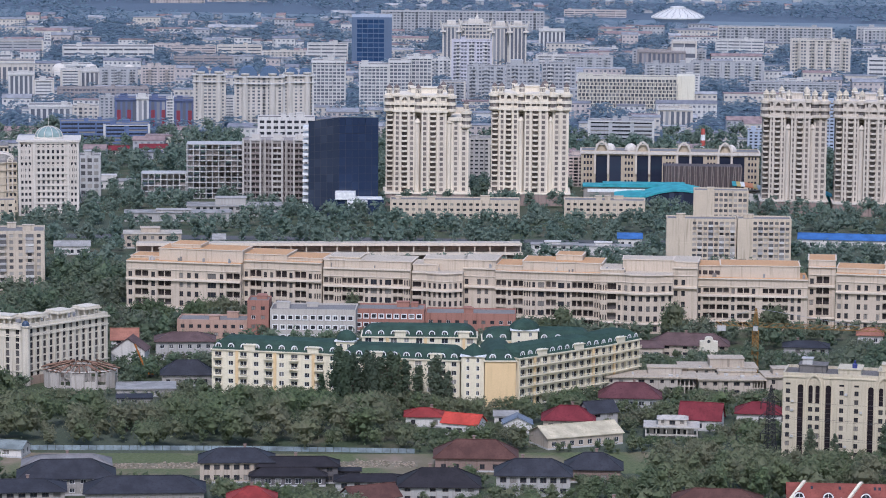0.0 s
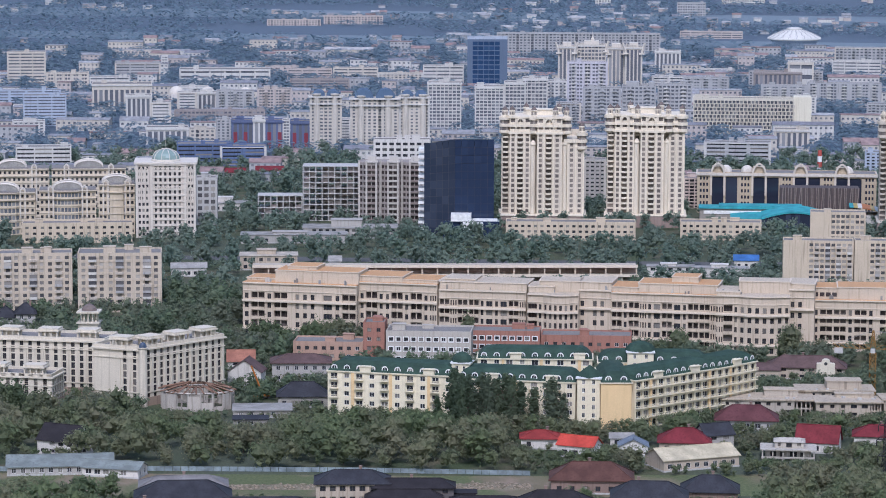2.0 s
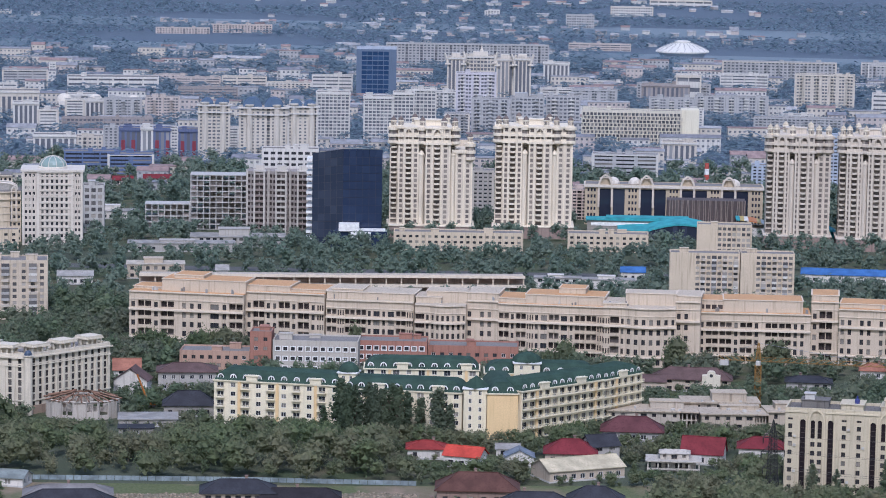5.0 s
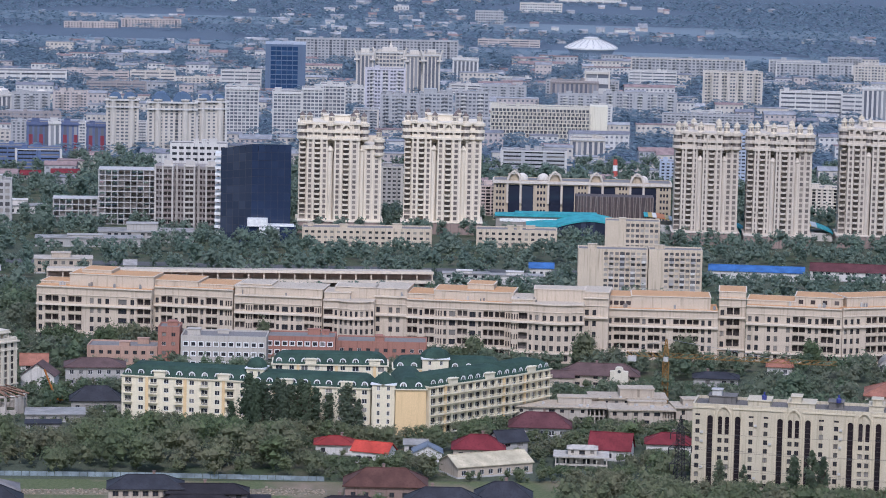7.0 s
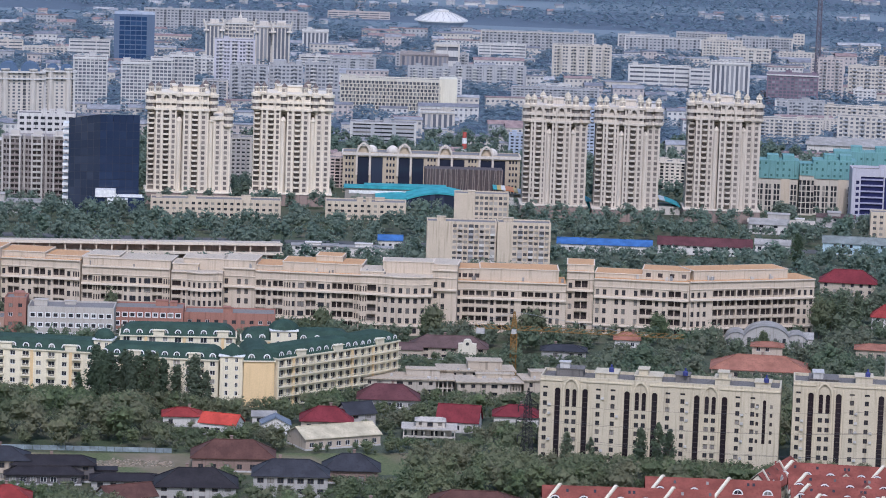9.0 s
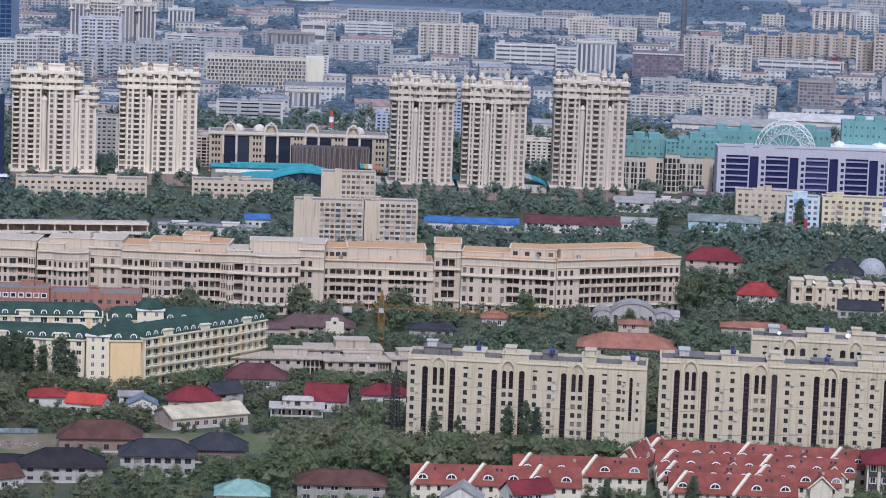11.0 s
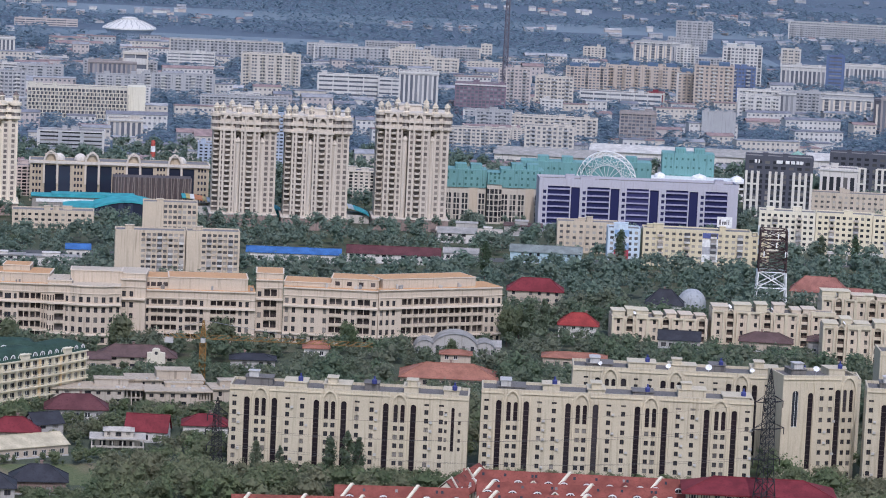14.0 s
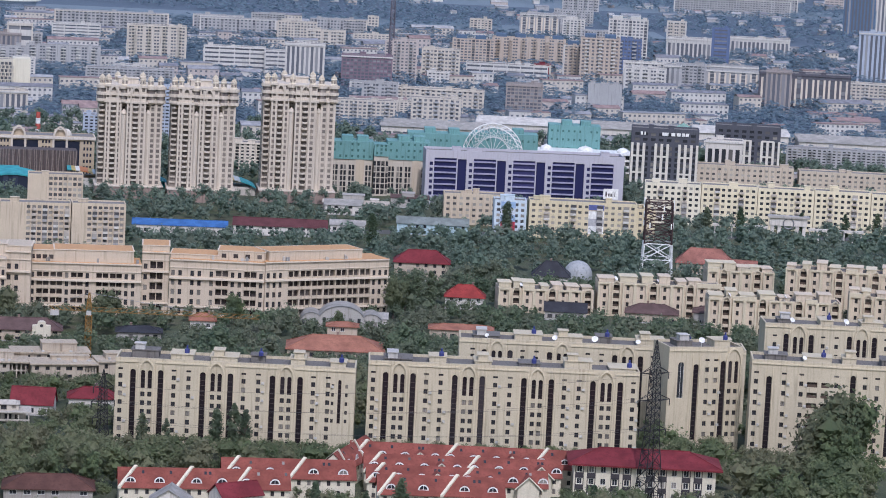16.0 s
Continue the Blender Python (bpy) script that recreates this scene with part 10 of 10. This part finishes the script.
def grow():
    # the nearest gardens: trees of their own
    P, rng = scatter(1, 795, 1010, 8.0)
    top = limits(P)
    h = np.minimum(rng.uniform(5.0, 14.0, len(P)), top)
    keep = h > 2.2
    P, h = P[keep], h[keep]
    first = np.argsort(np.hypot(P[:, 0], P[:, 1] - 40))
    single = first[:60]
    for i in single:
        src = SHRUBS[i % 2] if h[i] < 4.6 else KINDS[i % 4]
        k = h[i] / src["tall"]
        T = copy_thing(src, pose(P[i, 0], P[i, 1], 0, 0, 0, rng.uniform(0, 360)))
        T.scale = (k, k, k)
    rest = first[60:]
    wood("garden_trees", "dense green garden trees between the houses", P[rest], h[rest], rng, 330, 0.069, LEAF, 0.92, 0.55)
    # low shrubs and young trees in the yards
    P, rng = scatter(6, 850, 1110, 4.8, a1=12.0)
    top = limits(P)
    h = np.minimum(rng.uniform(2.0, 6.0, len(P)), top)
    keep = (h > 1.4) & (top < 10)
    wood("garden_shrubs", "mixed low shrubs and young trees in the yards", P[keep], h[keep], rng, 80, 0.15, LEAF, 1.05, 0.55)
    # tall poplars before the green-roofed house and by the blocks
    for i, (x, y, k) in enumerate(((-34, 996, 1.05), (-29.5, 994, 0.95), (-25, 995, 1.0), (-20.5, 993, 0.9), (-16.5, 994, 0.98), (-12, 992, 0.88), (-7.5, 993, 0.75), (-2, 988, 0.98), (2, 987, 0.72), (-40, 1001, 0.5),
                                   (133, 900, 0.72), (138, 897, 0.85), (142, 901, 0.7), (111, 903, 0.6), (118, 901, 0.55),
                                   (147, 805, 0.62), (171, 806, 0.66), (161, 804, 0.5), (225, 803, 0.6),
                                   (268, 1353, 0.95), (256, 1168, 1.0), (250, 1166, 0.9), (341, 1396, 1.05), (497, 1423, 0.8), (467, 1428, 0.85), (451, 1432, 0.8), (518, 1418, 0.8), (533, 1414, 0.85))):
        T = copy_thing(TALL[i % 3], pose(x, y, 0, 0, 0, i * 47))
        T.scale = (k * 1.45, k * 1.45, k) if i < 10 else (k * 1.3, k * 1.3, k)
    # trees along the foot of the long residence
    for i, (x, y, h, wide) in enumerate(((-115.9, 1150, 11.5, 1), (-111.6, 1150, 12.2, 1), (-107.3, 1150, 11.2, 1), (-103.5, 1150, 8.7, 1), (-95.6, 1150, 11.4, 1), (-92, 1150, 12.4, 1), (-88.2, 1150, 12, 1),
                                         (-83.9, 1150, 12.9, 1), (-79.6, 1150, 11.7, 1), (-76, 1150, 10, 1), (-34.1, 1142, 16.9, 0.7), (86.6, 1128, 15.1, 1), (97.3, 1128, 10.4, 1), (123.9, 1128, 15, 1.1), (117, 1128, 11, 1),
                                         (173.4, 1140, 12.0, 0.9), (211.3, 1125, 8.9, 1), (239.5, 1160, 17.2, 0.8), (246.2, 1170, 14.8, 0.9), (44.8, 1130, 12.9, 1.1), (38.5, 1128, 10.0, 1.0))):
        T = copy_thing(KINDS[i % 4], pose(x, y, 0, 0, 0, i * 71))
        k = h / KINDS[i % 4]["tall"]
        T.scale = (k * wide * 0.8, k * wide * 0.8, k)
    # broad old trees below the cream blocks
    for i, (x, y, k) in enumerate(((-193, 985, 1.45), (-186, 988, 1.6), (-178.5, 990, 1.5), (-171, 987, 1.2), (-197, 970, 1.3), (-181, 972, 1.15), (319.1, 868.0, 2.75), (311.1, 858.1, 2.19), (324.5, 871.4, 2.59), (314.9, 853.4, 1.68))):
        T = copy_thing(KINDS[i % 4], pose(x, y, 0, 0, 0, i * 61))
        T.scale = (k, k, k)
    P, rng = scatter(2, 1010, 1300, 9.2)
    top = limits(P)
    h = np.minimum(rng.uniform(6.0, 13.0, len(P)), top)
    keep = h > 2.4
    wood("garden_trees", "dense green trees round the beige residence", P[keep], h[keep], rng, 210, 0.095, MID_LEAF, 0.92, 0.55)
    P, rng = scatter(3, 1300, 1900, 11.6)
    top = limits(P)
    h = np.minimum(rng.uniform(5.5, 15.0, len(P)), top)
    keep = h > 2.6
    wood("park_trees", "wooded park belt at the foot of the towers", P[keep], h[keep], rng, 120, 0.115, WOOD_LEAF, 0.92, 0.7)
    P, rng = scatter(4, 1900, 3000, 12.5)
    top = limits(P)
    for x, y, W in FAR_PLOTS:
        u, v = P[:, 0] - x, P[:, 1] - y
        top[(u > -3) & (u < W + 3) & (v > -2) & (v < 14)] = 0
        # Trees before far blocks kept low so that the camera sees the blocks.
        low = (u > -2) & (u < W + 2) & (v <= -2) & (v > -40)
        top[low] = np.minimum(top[low], 6.0)
    h = np.minimum(rng.uniform(6.0, 12.0, len(P)), top)
    keep = h > 3.0
    wood("city_trees", "trees between distant city blocks, blue with painted haze", P[keep], h[keep], rng, 26, 0.38, HAZED_LEAF, 1.3, far=True)
    P, rng = scatter(5, 3000, 5000, 16.0)
    top = limits(P)
    h = np.minimum(rng.uniform(3.5, 7.5, len(P)), top)
    gap = (np.sin(P[:, 0] * 0.011 + 1.3) + np.sin(P[:, 1] * 0.013 + P[:, 0] * 0.004)) < -0.9
    keep = (h > 3.0) & ~gap
    far = P[keep]
    ob = wood("far_trees", "distant woods and orchards of the plain, blue with painted haze", far, h[keep], rng, 10, 0.75, HAZED_LEAF, 2.0, far=True)


def far_houses():
    """The suburb at the edge of sight: very many small houses."""
    rng = random.Random(12)
    walls, roofs = Geo(), Geo()
    spots = [(d * math.sin(a), d * math.cos(a)) for d, a in ((rng.uniform(2300, 4950), radians(rng.uniform(-12.5, 22.5))) for i in range(2400))]
    free = limits(np.array(spots)) > 1
    for (x, y), clear in zip(spots, free):
        if math.sin(x * 0.006 + 1.3) + math.sin(y * 0.009 + x * 0.003) < -0.1:
            continue
        W, D, H, r = rng.choice((rng.uniform(6, 12), rng.uniform(6, 12), rng.uniform(10, 22))), rng.uniform(6, 10), rng.uniform(2.8, 5), rng.uniform(1.0, 2.4)
        if not clear or (y > 2900 and rng.random() < 0.5):
            continue
        walls.k = rng.choice((0, 1, 2, 2))
        z = 34 * max(0, (y - 4000) / 1300) ** 2
        walls.box(x, y, z, x + W, y + D, z + H)
        roofs.k = rng.choice((0, 0, 1, 1, 2, 3, 4))
        for y0 in (y - 0.4, y + D + 0.4):
            roofs.face((x - 0.4, y0, z + H), (x + W + 0.4, y0, z + H), (x + W + 0.4, y + D / 2, z + H + r), (x - 0.4, y + D / 2, z + H + r))
        for xx in (x, x + W):
            walls.face((xx, y, z + H), (xx, y + D, z + H), (xx, y + D / 2, z + H + r))
    T = thing("far_suburb", "countless small white and red-roofed houses of the far plain", "houses", 0, 0, 0, kind="stuff")
    tagged(part("walls", walls, (wall_mat("hazed white"), wall_mat("hazed pink"), wall_mat("hazed grey")), T), kind="stuff")
    tagged(part("roofs", roofs, (roof_mat("hazy grey"), roof_mat("hazy pale"), roof_mat("hazy rust"), roof_mat("hazy slate"), roof_mat("hazy pale")), T), kind="stuff")


def far_districts():
    """Small blocks and sheds that fill the distant city between the larger buildings: too many to count."""
    rng = random.Random(5)
    walls, panes, roofs = Geo(), Geo(), Geo()
    made = []
    spots = [(d * math.sin(a), d * math.cos(a)) for d, a in ((rng.uniform(1720, 3050), radians(rng.uniform(-12.3, 22.3))) for i in range(1100))]
    ends = np.array([(x + u, y + v) for x, y in spots for u, v in ((0, 0), (45, 0), (22, 13), (0, 13), (45, 13))])
    free = limits(ends).reshape(-1, 5).min(axis=1) > 1
    for (x, y), clear in zip(spots, free):
        W, D, H = rng.choice((rng.uniform(10, 22), rng.uniform(20, 48))), rng.uniform(9, 14), rng.choice((rng.uniform(3.5, 7), rng.uniform(5, 12)))
        if not clear or any(abs(x - u) < (W + w) / 2 + 4 and abs(y - v) < 24 for u, v, w in made):
            continue
        made.append((x, y, W))
        walls.k = rng.choice((0, 0, 1, 1, 2, 3))
        walls.box(x, y, 0, x + W, y + D, H)
        floors = max(1, int(H / 3.1))
        for k in range(floors):
            z = H / floors * k + 1.0
            n = max(2, int(W / 3.4))
            for j in range(n):
                u = x + W * (j + 0.5) / n
                panes.face((u - 0.8, y - 0.04, z), (u + 0.8, y - 0.04, z), (u + 0.8, y - 0.04, z + 1.4), (u - 0.8, y - 0.04, z + 1.4))
        roofs.k = rng.choice((0, 0, 1, 2, 2, 3, 4))
        if rng.random() < 0.5:
            roofs.box(x - 0.3, y - 0.3, H, x + W + 0.3, y + D + 0.3, H + 0.4)
        else:
            r = rng.uniform(1.2, 2.6)
            for y0 in (y - 0.4, y + D + 0.4):
                roofs.face((x - 0.4, y0, H), (x + W + 0.4, y0, H), (x + W + 0.4, y + D / 2, H + r), (x - 0.4, y + D / 2, H + r))
    FAR_PLOTS.extend(made)
    T = thing("far_district", "crowded small pale blocks and sheds of the distant city", "buildings", 0, 0, 0, kind="stuff")
    tagged(part("walls", walls, (wall_mat("hazed white"), wall_mat("hazed cream"), wall_mat("hazed grey"), wall_mat("hazed pink")), T), kind="stuff")
    tagged(part("window_panes", panes, HAZED_PANE, T), kind="stuff")
    tagged(part("roofs", roofs, (roof_mat("hazy grey"), roof_mat("hazy pale"), roof_mat("hazy slate"), roof_mat("hazy rust"), roof_mat("hazy rust")), T), kind="stuff")


far_districts()
far_houses()
grow()
